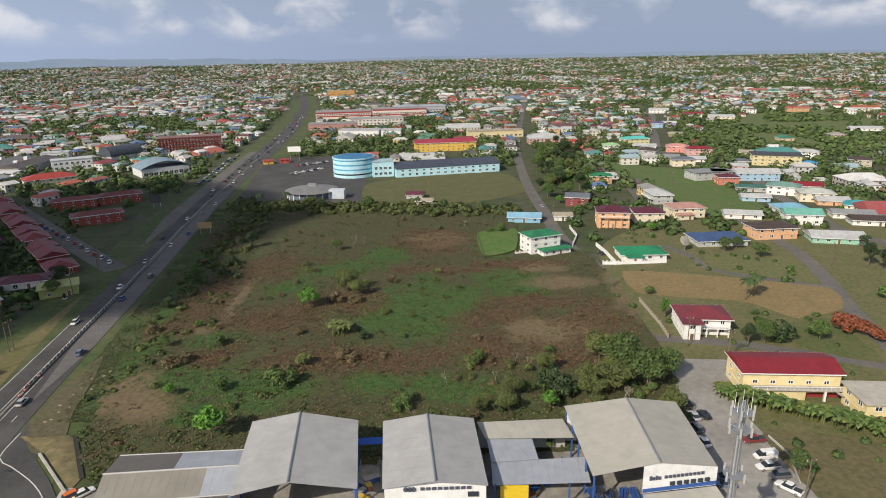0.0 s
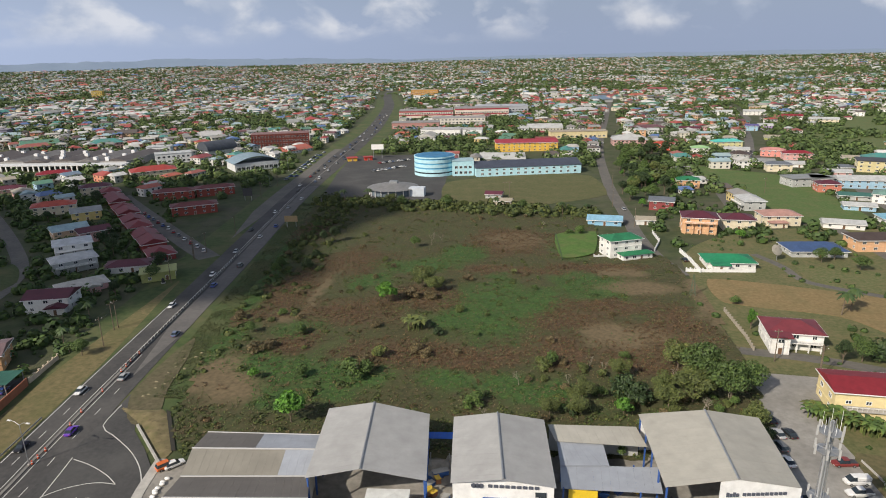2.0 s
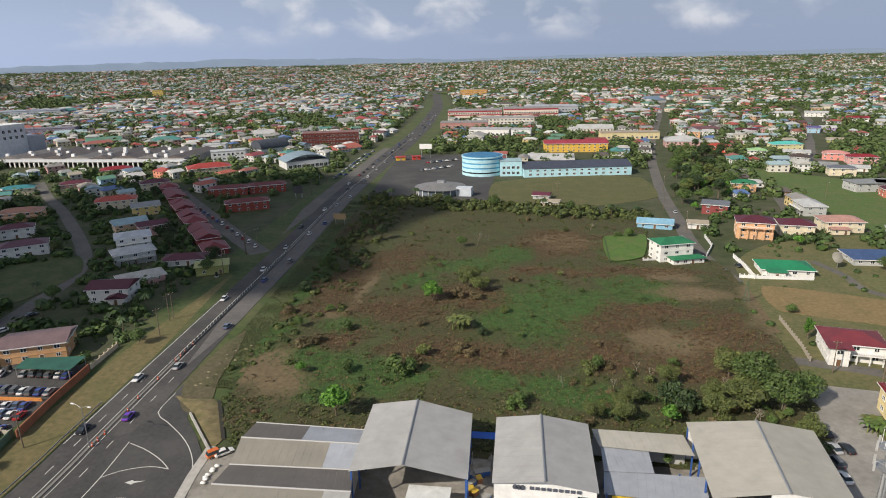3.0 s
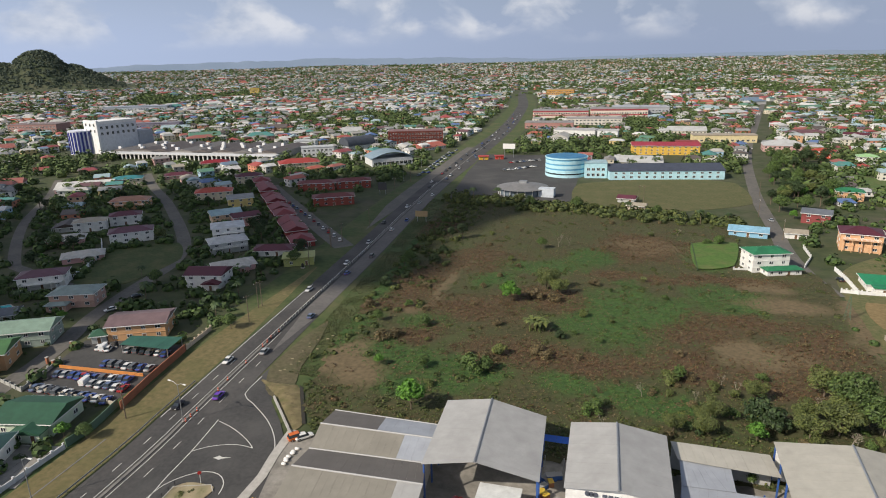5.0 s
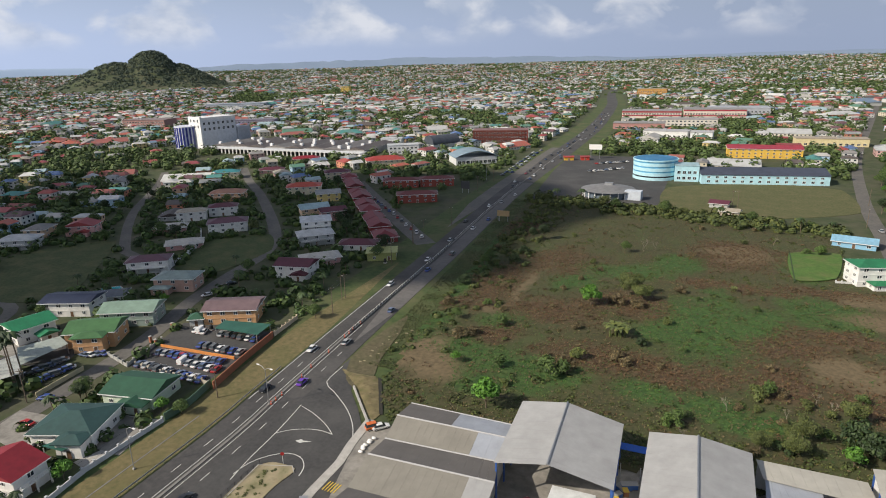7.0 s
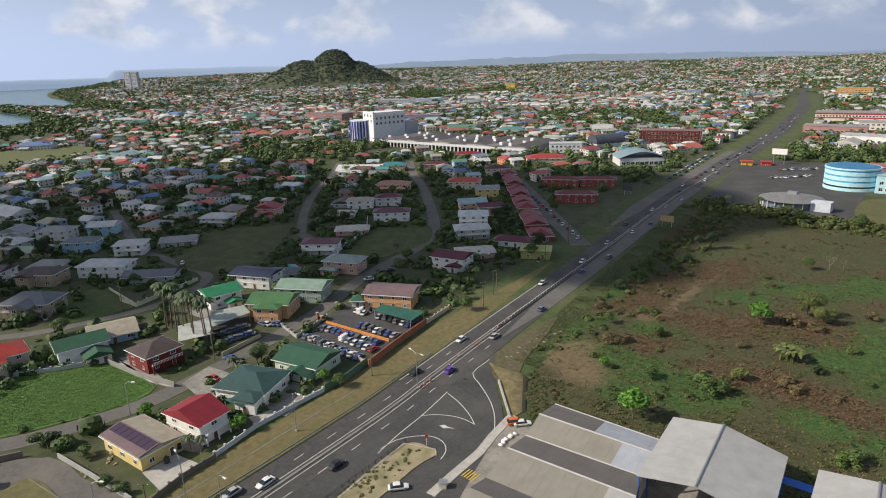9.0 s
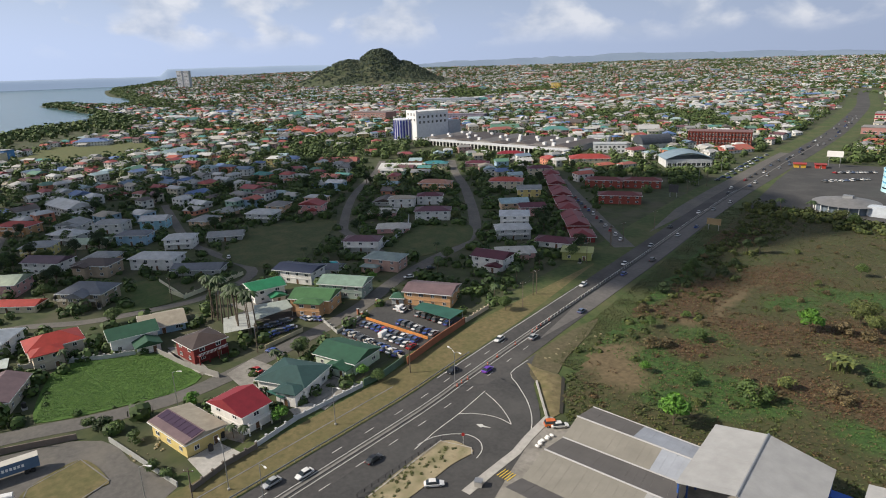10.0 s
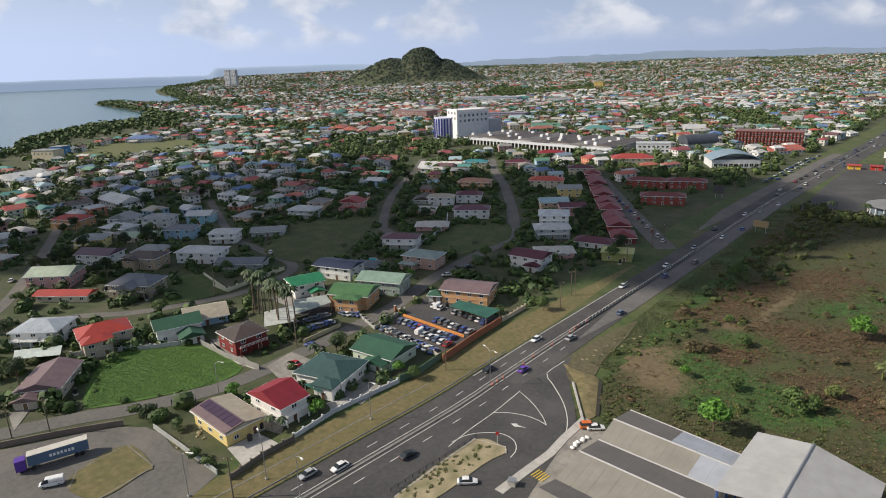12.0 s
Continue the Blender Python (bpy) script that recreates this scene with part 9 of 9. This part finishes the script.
# ---------------------------------------------------------------- vehicles
def loft(sections, mats=0):
    """A closed skin through cross-sections of equal point counts, along the length."""
    bm = bmesh.new()
    rows = [[bm.verts.new(p) for p in s] for s in sections]
    n = len(rows[0])
    for u, v in zip(rows, rows[1:]):
        for k in range(n):
            bm.faces.new((u[k], u[(k + 1) % n], v[(k + 1) % n], v[k]))
    bm.faces.new(rows[0][::-1]); bm.faces.new(rows[-1])
    bmesh.ops.recalc_face_normals(bm, faces=bm.faces)
    return bm


def body_section(y, w, z0, z1, r=0.12):
    return [(-w + r, y, z0), (w - r, y, z0), (w, y, z0 + r), (w, y, z1 - r), (w - r, y, z1), (-w + r, y, z1), (-w, y, z1 - r), (-w, y, z0 + r)]


TYRE = mesh_of(tube(bmesh.new(), (-0.11, 0, 0), (0.11, 0, 0), 0.32, sides=14), "wheel", RUBBER)
RIM = mesh_of(tube(bmesh.new(), (-0.125, 0, 0), (0.125, 0, 0), 0.19, sides=10), "rim", STEEL)
HEAD, TAIL = plain("lamp_glass", (0.7, 0.7, 0.68), rough=0.2), plain("tail_lamp", (0.35, 0.01, 0.01), rough=0.3)


def vehicle(kind, colour, word, lamps=True):
    """A car that heads along its own +y: body, glazed cabin, wheels and lamps."""
    paint = plain("car_paint_" + word, colour, rough=0.3, coat=0.5)
    name, category = {"car": ("car", "car"), "suv": ("suv", "car"), "van": ("van", "van"), "pickup": ("pickup_truck", "pickup")}[kind]
    root = empty(name, pose(0, 0, -500), "%s %s with dark windows" % (word, {"car": "saloon car", "suv": "sport utility car", "van": "panel van", "pickup": "pickup truck"}[kind]), category)
    L, Wd, Hb, Ht = {"car": (2.2, 0.86, 0.85, 1.42), "suv": (2.25, 0.9, 1.0, 1.72), "van": (2.45, 0.92, 1.15, 2.0), "pickup": (2.6, 0.92, 0.98, 1.72)}[kind]
    part("body", loft([body_section(-L, Wd * 0.86, 0.38, Hb * 0.86), body_section(-L * 0.92, Wd, 0.26, Hb), body_section(0, Wd, 0.24, Hb + 0.04), body_section(L * 0.72, Wd, 0.26, Hb * 0.93), body_section(L, Wd * 0.84, 0.38, Hb * 0.72)]), paint, root)
    a, b, c, d = {"car": (-1.75, -1.05, 0.35, 1.15), "suv": (-2.15, -1.8, 0.45, 1.2), "van": (-2.4, -2.3, 1.1, 1.95), "pickup": (-0.75, -0.6, 0.6, 1.35)}[kind]
    z0 = Hb - 0.02
    g = bmesh.new()
    lo = [g.verts.new(p) for p in ((-Wd * 0.92, a, z0), (Wd * 0.92, a, z0), (Wd * 0.92, d, z0), (-Wd * 0.92, d, z0))]
    hi = [g.verts.new(p) for p in ((-Wd * 0.72, b, Ht - 0.06), (Wd * 0.72, b, Ht - 0.06), (Wd * 0.72, c, Ht - 0.06), (-Wd * 0.72, c, Ht - 0.06))]
    g.faces.new(hi)
    for k in range(4):
        g.faces.new((lo[k], lo[(k + 1) % 4], hi[(k + 1) % 4], hi[k]))
    part("glasshouse", g, GLASS, root)
    part("roof", loft([body_section(b - 0.06, Wd * 0.72, Ht - 0.07, Ht, 0.03), body_section((b + c) / 2, Wd * 0.76, Ht - 0.07, Ht + 0.04, 0.03), body_section(c + 0.06, Wd * 0.72, Ht - 0.07, Ht, 0.03)]), paint, root)
    if kind == "van":
        part("side_panel", loft([body_section(-2.42, Wd * 0.93, 1.1, Ht - 0.05), body_section(0.4, Wd * 0.93, 1.1, Ht - 0.05)]), paint, root)
    if kind == "pickup":
        part("bed", boxes((-Wd * 0.8, Wd * 0.8, -2.45, -0.85, Hb + 0.005, Hb + 0.03)), DARK, root)
    for x in (-Wd * 0.9, Wd * 0.9):
        for y in (-L * 0.62, L * 0.62):
            wheel = part("wheel", TYRE, None, root)
            wheel.matrix_basis = pose(x, y, 0.32)
            if lamps:
                part("rim", RIM, None, wheel)
        if not lamps:
            continue
        part("headlight", boxes((x * 0.78 - 0.17, x * 0.78 + 0.17, L - 0.1, L + 0.02, Hb * 0.55, Hb * 0.7)), HEAD, root)
        part("tail_light", boxes((x * 0.78 - 0.14, x * 0.78 + 0.14, -L - 0.02, -L + 0.1, Hb * 0.6, Hb * 0.78)), TAIL, root)
    return root


CARS = {w: vehicle(k, c, w) for k, c, w in (
    ("car", (0.75, 0.75, 0.74), "white"), ("car", (0.40, 0.41, 0.42), "silver"), ("car", (0.02, 0.02, 0.022), "black"), ("car", (0.04, 0.08, 0.30), "blue"), ("suv", (0.12, 0.125, 0.13), "dark-grey"),
    ("car", (0.38, 0.02, 0.02), "red"), ("car", (0.14, 0.05, 0.42), "purple"), ("suv", (0.62, 0.63, 0.63), "pale-grey"), ("van", (0.76, 0.76, 0.75), "plain-white"), ("pickup", (0.74, 0.74, 0.73), "clean-white"),
    ("pickup", (0.20, 0.03, 0.025), "dark-red"), ("suv", (0.62, 0.14, 0.02), "orange"), ("car", (0.10, 0.14, 0.24), "navy"))}
FAR_CARS = {w: vehicle(k, c, w, False) for k, c, w in (("car", (0.75, 0.75, 0.74), "white"), ("car", (0.40, 0.41, 0.42), "silver"), ("car", (0.02, 0.02, 0.022), "black"), ("suv", (0.12, 0.125, 0.13), "dark-grey"),
                                                              ("suv", (0.62, 0.63, 0.63), "pale-grey"), ("car", (0.10, 0.14, 0.24), "navy"), ("car", (0.04, 0.08, 0.30), "blue"), ("car", (0.38, 0.02, 0.02), "red"))}
car_first = set()
crng = random.Random(9)
USUAL = ("white", "silver", "black", "dark-grey", "white", "pale-grey", "navy", "silver", "blue", "black", "red")


def park(colour, x, y, heading, z=0.12, group="", moved=False):
    x, y = (x, y) if moved else sited(x, y)
    m = pose(x, y, ground_z(x, y) + z, 0, 0, heading)
    far = colour in FAR_CARS and math.hypot(x, y) > 330
    ob = (FAR_CARS if far else CARS)[colour]
    if ob in car_first:
        ob = copy_thing(ob, m)
    else:
        ob.matrix_basis = m
        car_first.add(ob)
    if group:
        ob["group"] = group
    return ob


def drive(colour, side, lane, y):
    """A car on the highway; side -1 comes towards the works, +1 goes away."""
    off = 0.3 + side * (2.5 if lane == 0 else 5.7)
    line = along(off, y - 20, y + 30)
    p = min(line, key=lambda q: abs(q.y - y))
    k = line.index(p)
    d = (line[min(k + 1, len(line) - 1)] - line[max(k - 1, 0)]).normalized()
    a = math.degrees(math.atan2(-d.x, d.y))
    park(colour, p.x, p.y, a + (180 if side < 0 else 0), 0.13, "traffic on the highway", True)


for colour, side, lane, y in (("black", -1, 1, 108), ("silver", -1, 1, 46), ("white", -1, 0, 52), ("black", 1, 1, 70), ("purple", 1, 0, 119), ("white", -1, 1, 136), ("silver", 1, 0, 147), ("white", -1, 1, 196), ("navy", 1, 1, 176),
                              ("white", -1, 0, 232), ("dark-grey", 1, 1, 240), ("blue", 1, 0, 216), ("silver", -1, 0, 262), ("white", 1, 0, 290), ("black", -1, 1, 300), ("blue", 1, 1, 312), ("white", -1, 0, 338), ("silver", 1, 0, 352),
                              ("white", 1, 1, 378), ("black", -1, 0, 398), ("white", -1, 1, 420), ("navy", 1, 0, 436)):
    drive(colour, side, lane, y)
for k in range(50):
    y = 450 + 560 * (k / 50) ** 1.1 + crng.uniform(-4, 4)
    drive(crng.choice(USUAL), crng.choice((-1, 1)), crng.choice((0, 1)), y)


def row_of(n, xa, ya, xb, yb, turn, colours=USUAL, group="", z=0.12):
    a = math.degrees(math.atan2(yb - ya, xb - xa))
    for k in range(n):
        t = (k + 0.5) / n
        park(crng.choice(colours), xa + (xb - xa) * t + crng.uniform(-0.15, 0.15), ya + (yb - ya) * t + crng.uniform(-0.3, 0.3), a + turn + crng.uniform(-4, 4), z, group)


DEALER = ("silver", "dark-grey", "blue", "navy", "pale-grey", "white", "black", "navy", "dark-grey", "blue")
row_of(10, -161.9, 116.3, -136.7, 120.1, 8, DEALER, "cars of the dealer's lot")
row_of(7, -153.5, 125.9, -136.4, 127.3, 8, DEALER, "cars of the dealer's lot")
row_of(10, -160.6, 108.6, -133.8, 109.6, 8, DEALER, "cars of the dealer's lot")
row_of(6, -149.9, 115.1, -134.0, 116.0, 8, ("white", "red", "orange", "silver", "plain-white", "navy"), "cars of the dealer's lot")
row_of(6, -154.1, 134.8, -138.6, 136.4, 8, DEALER, "cars of the dealer's lot")
row_of(3, -164.2, 133.6, -159.0, 133.7, 20, ("white", "plain-white", "black"), "cars of the dealer's lot")
row_of(7, -177.2, 87.0, -177.0, 99.1, 60, DEALER, "cars beneath the open roof")
row_of(6, -184.4, 89.6, -183.5, 101.0, 60, DEALER, "cars beneath the open roof")
row_of(4, -181.4, 105.3, -175.8, 108.7, 60, DEALER)
for colour, x, y, a in (("orange", -77.3, 109.0, -40), ("white", -75.8, 109.5, -40), ("white", -82.3, 74.6, -40), ("white", -185.8, 159.1, 150), ("black", -187.3, 172.9, -30), ("blue", -165.6, 84.3, 120), ("red", -157.5, 74.5, 100),
                        ("white", -272.0, 122.4, 60), ("white", -316.3, 22.9, 70), ("plain-white", -143.3, 8.8, 160), ("red", -33, 97, 60), ("silver", 59.3, 132.9, 12), ("black", 61.9, 133.3, 12), ("black", 59.5, 139.1, 12),
                        ("dark-grey", 57.7, 127.7, 12), ("white", 57.4, 122.3, 12), ("navy", 56.8, 109.7, 80), ("navy", 56.1, 107.6, 80), ("dark-red", 69.0, 122.7, 96), ("plain-white", 68.6, 116.6, 96), ("clean-white", 67.5, 113.0, 96),
                        ("dark-grey", 68.2, 110.0, 96), ("clean-white", 68.2, 106.0, 40), ("silver", 56.1, 356.1, 10), ("white", 76.1, 640.9, 0), ("black", 68.4, 263.3, 10), ("red", -152, 118, 30)):
    park(colour, x, y, a, 0.14)
row_of(12, -224.7, 334.5, -146.0, 259.7, 70, USUAL, "cars beside the terrace")
row_of(9, -119.7, 475.7, -97.3, 502.2, 10, USUAL, "cars in the big lot")
row_of(10, -123.8, 515.9, -100.4, 534.7, 10, USUAL, "cars in the big lot")
row_of(10, -175.7, 433.8, -193.9, 567.0, 60, USUAL, "cars outside the showroom", 0.2)
row_of(8, -173.1, 445.2, -192.6, 586.3, 60, USUAL, "cars outside the showroom", 0.2)
row_of(8, -114.6, 766.4, -66.5, 753.3, 60, USUAL, "cars outside the shops", 0.2)

for k, ob in enumerate([o for o in (*CARS.values(), *FAR_CARS.values()) if o not in car_first]):
    ob.matrix_basis = pose(-112 + 4 * k, 440, 0.12)

# an articulated trailer in the depot
ta, tb = Vector(sited(-153.4, 7.2)), Vector(sited(-152.0, 16.8))
tl = empty("container_trailer", pose((ta.x + tb.x) / 2, (ta.y + tb.y) / 2, 0.12, 0, 0, math.degrees(math.atan2((tb - ta).y, (tb - ta).x))), "dark blue container on a trailer with a white top", "trailer")
part("container", boxes((-6.1, 6.1, -1.22, 1.22, 1.2, 3.8)), wall_paint((0.09, 0.15, 0.24)), tl)
part("top", boxes((-6.12, 6.12, -1.24, 1.24, 3.81, 3.9)), wall_paint((0.52, 0.50, 0.45)), tl)
part("chassis", boxes((-6, 6, -0.5, 0.5, 0.8, 1.19)), DARK, tl)
part("cab", boxes((-8.6, -6.5, -1.2, 1.2, 0.6, 3.2)), plain("cab_purple", (0.10, 0.04, 0.30), rough=0.4), tl)
for k in range(7):
    part("sign_bar", boxes((-1.8 + k * 0.75, -1.3 + k * 0.75, -1.27, -1.23, 2.2, 2.9)), WHITE, tl)
for x in (-7.5, -5.2, 3.4, 4.6):
    for y in (-0.95, 0.95):
        part("wheel", mesh_of(tube(bmesh.new(), (-0.15, 0, 0), (0.15, 0, 0), 0.5, sides=14), "wheel", RUBBER), None, tl).matrix_basis = pose(x, y, 0.5, 0, 0, 90)

# open carports, the kiosk, the pool
def carport(label, pts, z, mat, n=8):
    root = empty("carport", Matrix(), label, "carport")
    a, b, c, d = pts = sited_all(pts)
    sheet(root, (*a, z + 0.5), (*b, z + 0.5), (*c, z), (*d, z), mat, n)
    for p in (a, b, c, d):
        cx, cy = (a[0] + c[0]) / 2, (a[1] + c[1]) / 2
        x, y = p[0] + (cx - p[0]) * 0.06, p[1] + (cy - p[1]) * 0.06
        part("post", boxes((x - 0.1, x + 0.1, y - 0.1, y + 0.1, 0.05, z - 0.02)), STEEL, root)
    return root


carport("open carport with a dark green sheet roof", [(-154.7, 138.2), (-138.1, 142.2), (-137.1, 134.5), (-153.9, 132.8)], 3.2, roof_paint((0.03, 0.11, 0.08)))
carport("wide open carport with a pale grey-green roof", [(-197.4, 95.7), (-193.5, 106.7), (-186.6, 104.9), (-185.5, 89.3)], 3.5, roof_paint((0.34, 0.38, 0.34)))
carport("long open carport with a white roof", [(-194.6, 82.7), (-192.8, 93.4), (-180.3, 86.7), (-183.6, 77.4)], 3.4, roof_paint((0.46, 0.48, 0.45)))
carport("small lean-to with a dark green roof", [(-139.7, 68.0), (-137.0, 74.7), (-133.0, 73.1), (-134.4, 69.1)], 2.7, roof_paint((0.03, 0.13, 0.10)), 5)
carport("verandah roof of pale corrugated sheets", [(-223.2, 12.6), (-216.5, 24.6), (-210.2, 22.8), (-217.1, 11.4)], 2.7, roof_paint((0.48, 0.54, 0.50)), 8)
house(-168, 138.5, 34, 4.5, 4.5, 1, DKGREEN, W_GREY, "hip", label="small kiosk with a green pyramid roof", category="kiosk", name="kiosk", pitch=0.5)
pool = empty("swimming_pool", Matrix(), "turquoise garden pool with a pale stone edge", "pool")
ppts = sited_all([(-233.2, 147.4), (-228.4, 153.4), (-220.8, 150.4), (-225.4, 144.0)])
part("edge", prism(bmesh.new(), ccw(ppts), 0.02, 0.2), CONCRETE, pool)
pc = (sum(p[0] for p in ppts) / 4, sum(p[1] for p in ppts) / 4)
part("pool_water", prism(bmesh.new(), ccw([(pc[0] + (p[0] - pc[0]) * 0.86, pc[1] + (p[1] - pc[1]) * 0.86) for p in ppts]), 0.1, 0.24), plain("pool_water", (0.04, 0.38, 0.42), rough=0.08), pool)
# paved yards
for k, (pts, lab) in enumerate((([(-138.5, 88.2), (-128.0, 90.6), (-126.7, 69.2), (-131.9, 69.8), (-130.2, 76.5)], "pale concrete yard beside the teal-roofed house"),
                                ([(-130.2, 42.4), (-131.2, 50.4), (-122.7, 52.3), (-120.2, 42.1)], "grey paved yard beside the yellow house"), ([(-219.5, 46.2), (-218.1, 49.6), (-205.0, 49.5), (-205.1, 42.2)], "pale concrete drive between houses"),
                                ([(-192.3, 62.4), (-183.4, 64.4), (-173.5, 61.3), (-162.5, 64.9), (-188.5, 60.9)], "reddish drive of the dark red house"), ([(-154.0, 72.3), (-153.1, 76.2), (-145.2, 72.8), (-143.4, 66.6)], "pale paved yard"))):
    slab_of("pavement_garden", pts, 0.09, CONCRETE, lab, "yard")
# roof panels on the yellow house
sol_rise = 0.12 * 10 / 2 * 1.15 + 0.3
sol = empty("solar_array", pose(*sited(-139.0, 46.6), 1.4 * FLOOR + 0.32 + sol_rise, 0, -math.degrees(math.atan(sol_rise / 5.7)), 97), "dark solar panels on mauve sheeting on the tan roof", "solar panels")
part("backing", boxes((-5.6, -0.15, -8.5, 8.5, 0.0, 0.05)), roof_paint(MAUVE), sol, "mauve sheet metal")
for k in range(7):
    part("panel", boxes((-3.4, -0.5, -8 + k * 2.3, -5.85 + k * 2.3, 0.054, 0.13)), plain("solar_glass", (0.06, 0.035, 0.06), rough=0.25), sol)
# billboards beside the highway
for x, y, w, h, z, mat, lab in ((-123.5, 309, 7, 3.2, 3, wall_paint((0.36, 0.26, 0.14)), "brown billboard back on posts beside the road"), (-131, 545, 11, 4.5, 8, WHITE, "tall white billboard on a tower"),
                                (-176, 372, 6, 5, 3, DARK, "dark back of a road sign")):
    b = empty("billboard", pose(x, y, 0, 0, 0, 5), lab, "billboard")
    part("panel", boxes((-w / 2, w / 2, -0.15, 0.15, z, z + h)), mat, b)
    for s in (-0.35, 0.35):
        part("post", boxes((w * s - 0.15, w * s + 0.15, 0.16, 0.46, -0.3, z + h)), STEEL, b)
# rubble and stones on the bank and along the road works
for k in range(34):
    x, y = ((crng.uniform(-102, -97), crng.uniform(134, 162)) if k % 2 else (crng.uniform(-146, -138), crng.uniform(33, 42)))
    s = crng.uniform(0.2, 0.6)
    bm = bmesh.new()
    bmesh.ops.create_icosphere(bm, subdivisions=1, radius=s, matrix=Matrix.Diagonal((1.3, 0.9, 0.6, 1)))
    for v in bm.verts:
        v.co *= crng.uniform(0.75, 1.2)
    ob = tagged(new("stone", mesh_of(bm, "stone", MATS["rubble_soil"])), "pale broken stone dumped on the ground", "stone", "heap of stones")
    ob.matrix_world = pose(*sited(x, y), 0.2 * s + 0.05)

# ---------------------------------------------------------------- small things about the plots
tank0 = empty("water_tank", pose(0, 0, -500), "black plastic water tank on a low stand", "water tank", "water tanks")
bm = bmesh.new()
tube(bm, (0, 0, 0.5), (0, 0, 1.9), 0.6, 0.6, 14)
tube(bm, (0, 0, 1.9), (0, 0, 2.15), 0.6, 0.2, 14)
part("tank", bm, plain("black_plastic", (0.02, 0.02, 0.022), rough=0.5), tank0)
part("stand", boxes((-0.65, 0.65, -0.65, 0.65, -0.2, 0.49)), CONCRETE, tank0)
part("lid", tube(bmesh.new(), (0, 0, 2.16), (0, 0, 2.26), 0.24, 0.22, 10), plain("black_plastic", (0.02, 0.02, 0.022)), tank0)
qrng = random.Random(3)
put = 0
for x, y, r in PLACED[:60]:
    if math.hypot(x, y) < 330 and put < 34:
        a = qrng.uniform(0, 6.283)
        px_, py_ = x + math.cos(a) * r * 1.05, y + math.sin(a) * r * 1.05
        if any((px_ - u) ** 2 + (py_ - v) ** 2 < (0.75 * w) ** 2 for u, v, w in PLACED) or (int(px_ // 3), int(py_ // 3)) in LANES:
            continue
        m = pose(px_, py_, 0.05)
        if put:
            copy_thing(tank0, m)
        else:
            tank0.matrix_basis = m
        put += 1
# bins, crates and sheets of stacked material round the works yard
crate_paints = [plain("crate_blue", (0.04, 0.12, 0.36)), plain("crate_grey", (0.30, 0.30, 0.29)), plain("crate_rust", (0.26, 0.11, 0.05)), plain("crate_yellow", (0.55, 0.38, 0.05))]
for k in range(26):
    x, y = (qrng.uniform(12, 25), qrng.uniform(99, 115)) if k % 2 else (qrng.uniform(-18.5, -14), qrng.uniform(96, 112))
    w, d, h = qrng.uniform(0.5, 1.1), qrng.uniform(0.4, 1.0), qrng.uniform(0.5, 1.4)
    c = empty("storage_crate", pose(x, y, 0.12, 0, 0, qrng.uniform(0, 90)), "painted steel storage crate in the yard", "crate", "crates in the yard")
    part("body", boxes((-w, w, -d, d, 0.1, h)), crate_paints[k % 4], c)
    part("rim", boxes((-w - 0.06, w + 0.06, -d - 0.06, d + 0.06, h + 0.005, h + 0.1)), crate_paints[(k + 1) % 4], c)
    part("pallet", boxes((-w, w, -d, d, -0.02, 0.095)), DOOR_WOOD, c)
# white sacks on the kerb beside the workshop
for k in range(7):
    x, y = Vector((-74.7, 102.9)).lerp(Vector((-74.6, 97.7)), k / 6)
    bm = bmesh.new()
    bmesh.ops.create_icosphere(bm, subdivisions=2, radius=0.55, matrix=Matrix.Diagonal((1.2, 0.8, 0.6, 1)))
    for v in bm.verts:
        v.co *= qrng.uniform(0.88, 1.1)
    ob = tagged(new("sack", mesh_of(bm, "sack", WHITE, True)), "white filled sack lying on the kerb", "sack", "sacks on the kerb")
    ob.matrix_world = pose(x + qrng.uniform(-0.4, 0.4), y + qrng.uniform(-0.4, 0.4), 0.48)
# a stop sign and a box beside the junction
st = empty("stop_sign", pose(*sited(-88.1, 89.5), 0.3, 0, 0, 40), "red road sign on a white post at the island", "road sign")
part("post", tube(bmesh.new(), (0, 0, -0.2), (0, 0, 2.6), 0.05, sides=6), WHITE, st)
part("plate", tube(bmesh.new(), (0, -0.08, 2.5), (0, -0.05, 2.5), 0.45, sides=8), plain("sign_red", (0.42, 0.02, 0.02)), st)
cb = empty("concrete_box", pose(*sited(-75.5, 81.0), 0.1, 0, 0, 30), "grey concrete service box at the kerb", "service box")
part("body", boxes((-0.8, 0.8, -0.7, 0.7, -0.1, 1.3)), CONCRETE, cb)
part("lid", boxes((-0.9, 0.9, -0.8, 0.8, 1.31, 1.45)), STEEL, cb)
# brick gate pillars of the dealer's lot
for x, y in ((-170.3, 121.2), (-166.7, 120.3), (-172.8, 131.8)):
    g = empty("gate_pillar", pose(*sited(x, y), 0.05), "brown brick gate pillar with a pale cap", "gate pillar", "gate pillars")
    part("shaft", boxes((-0.35, 0.35, -0.35, 0.35, -0.2, 2.0)), TERRA, g)
    part("cap", boxes((-0.45, 0.45, -0.45, 0.45, 2.01, 2.15)), CONCRETE, g)
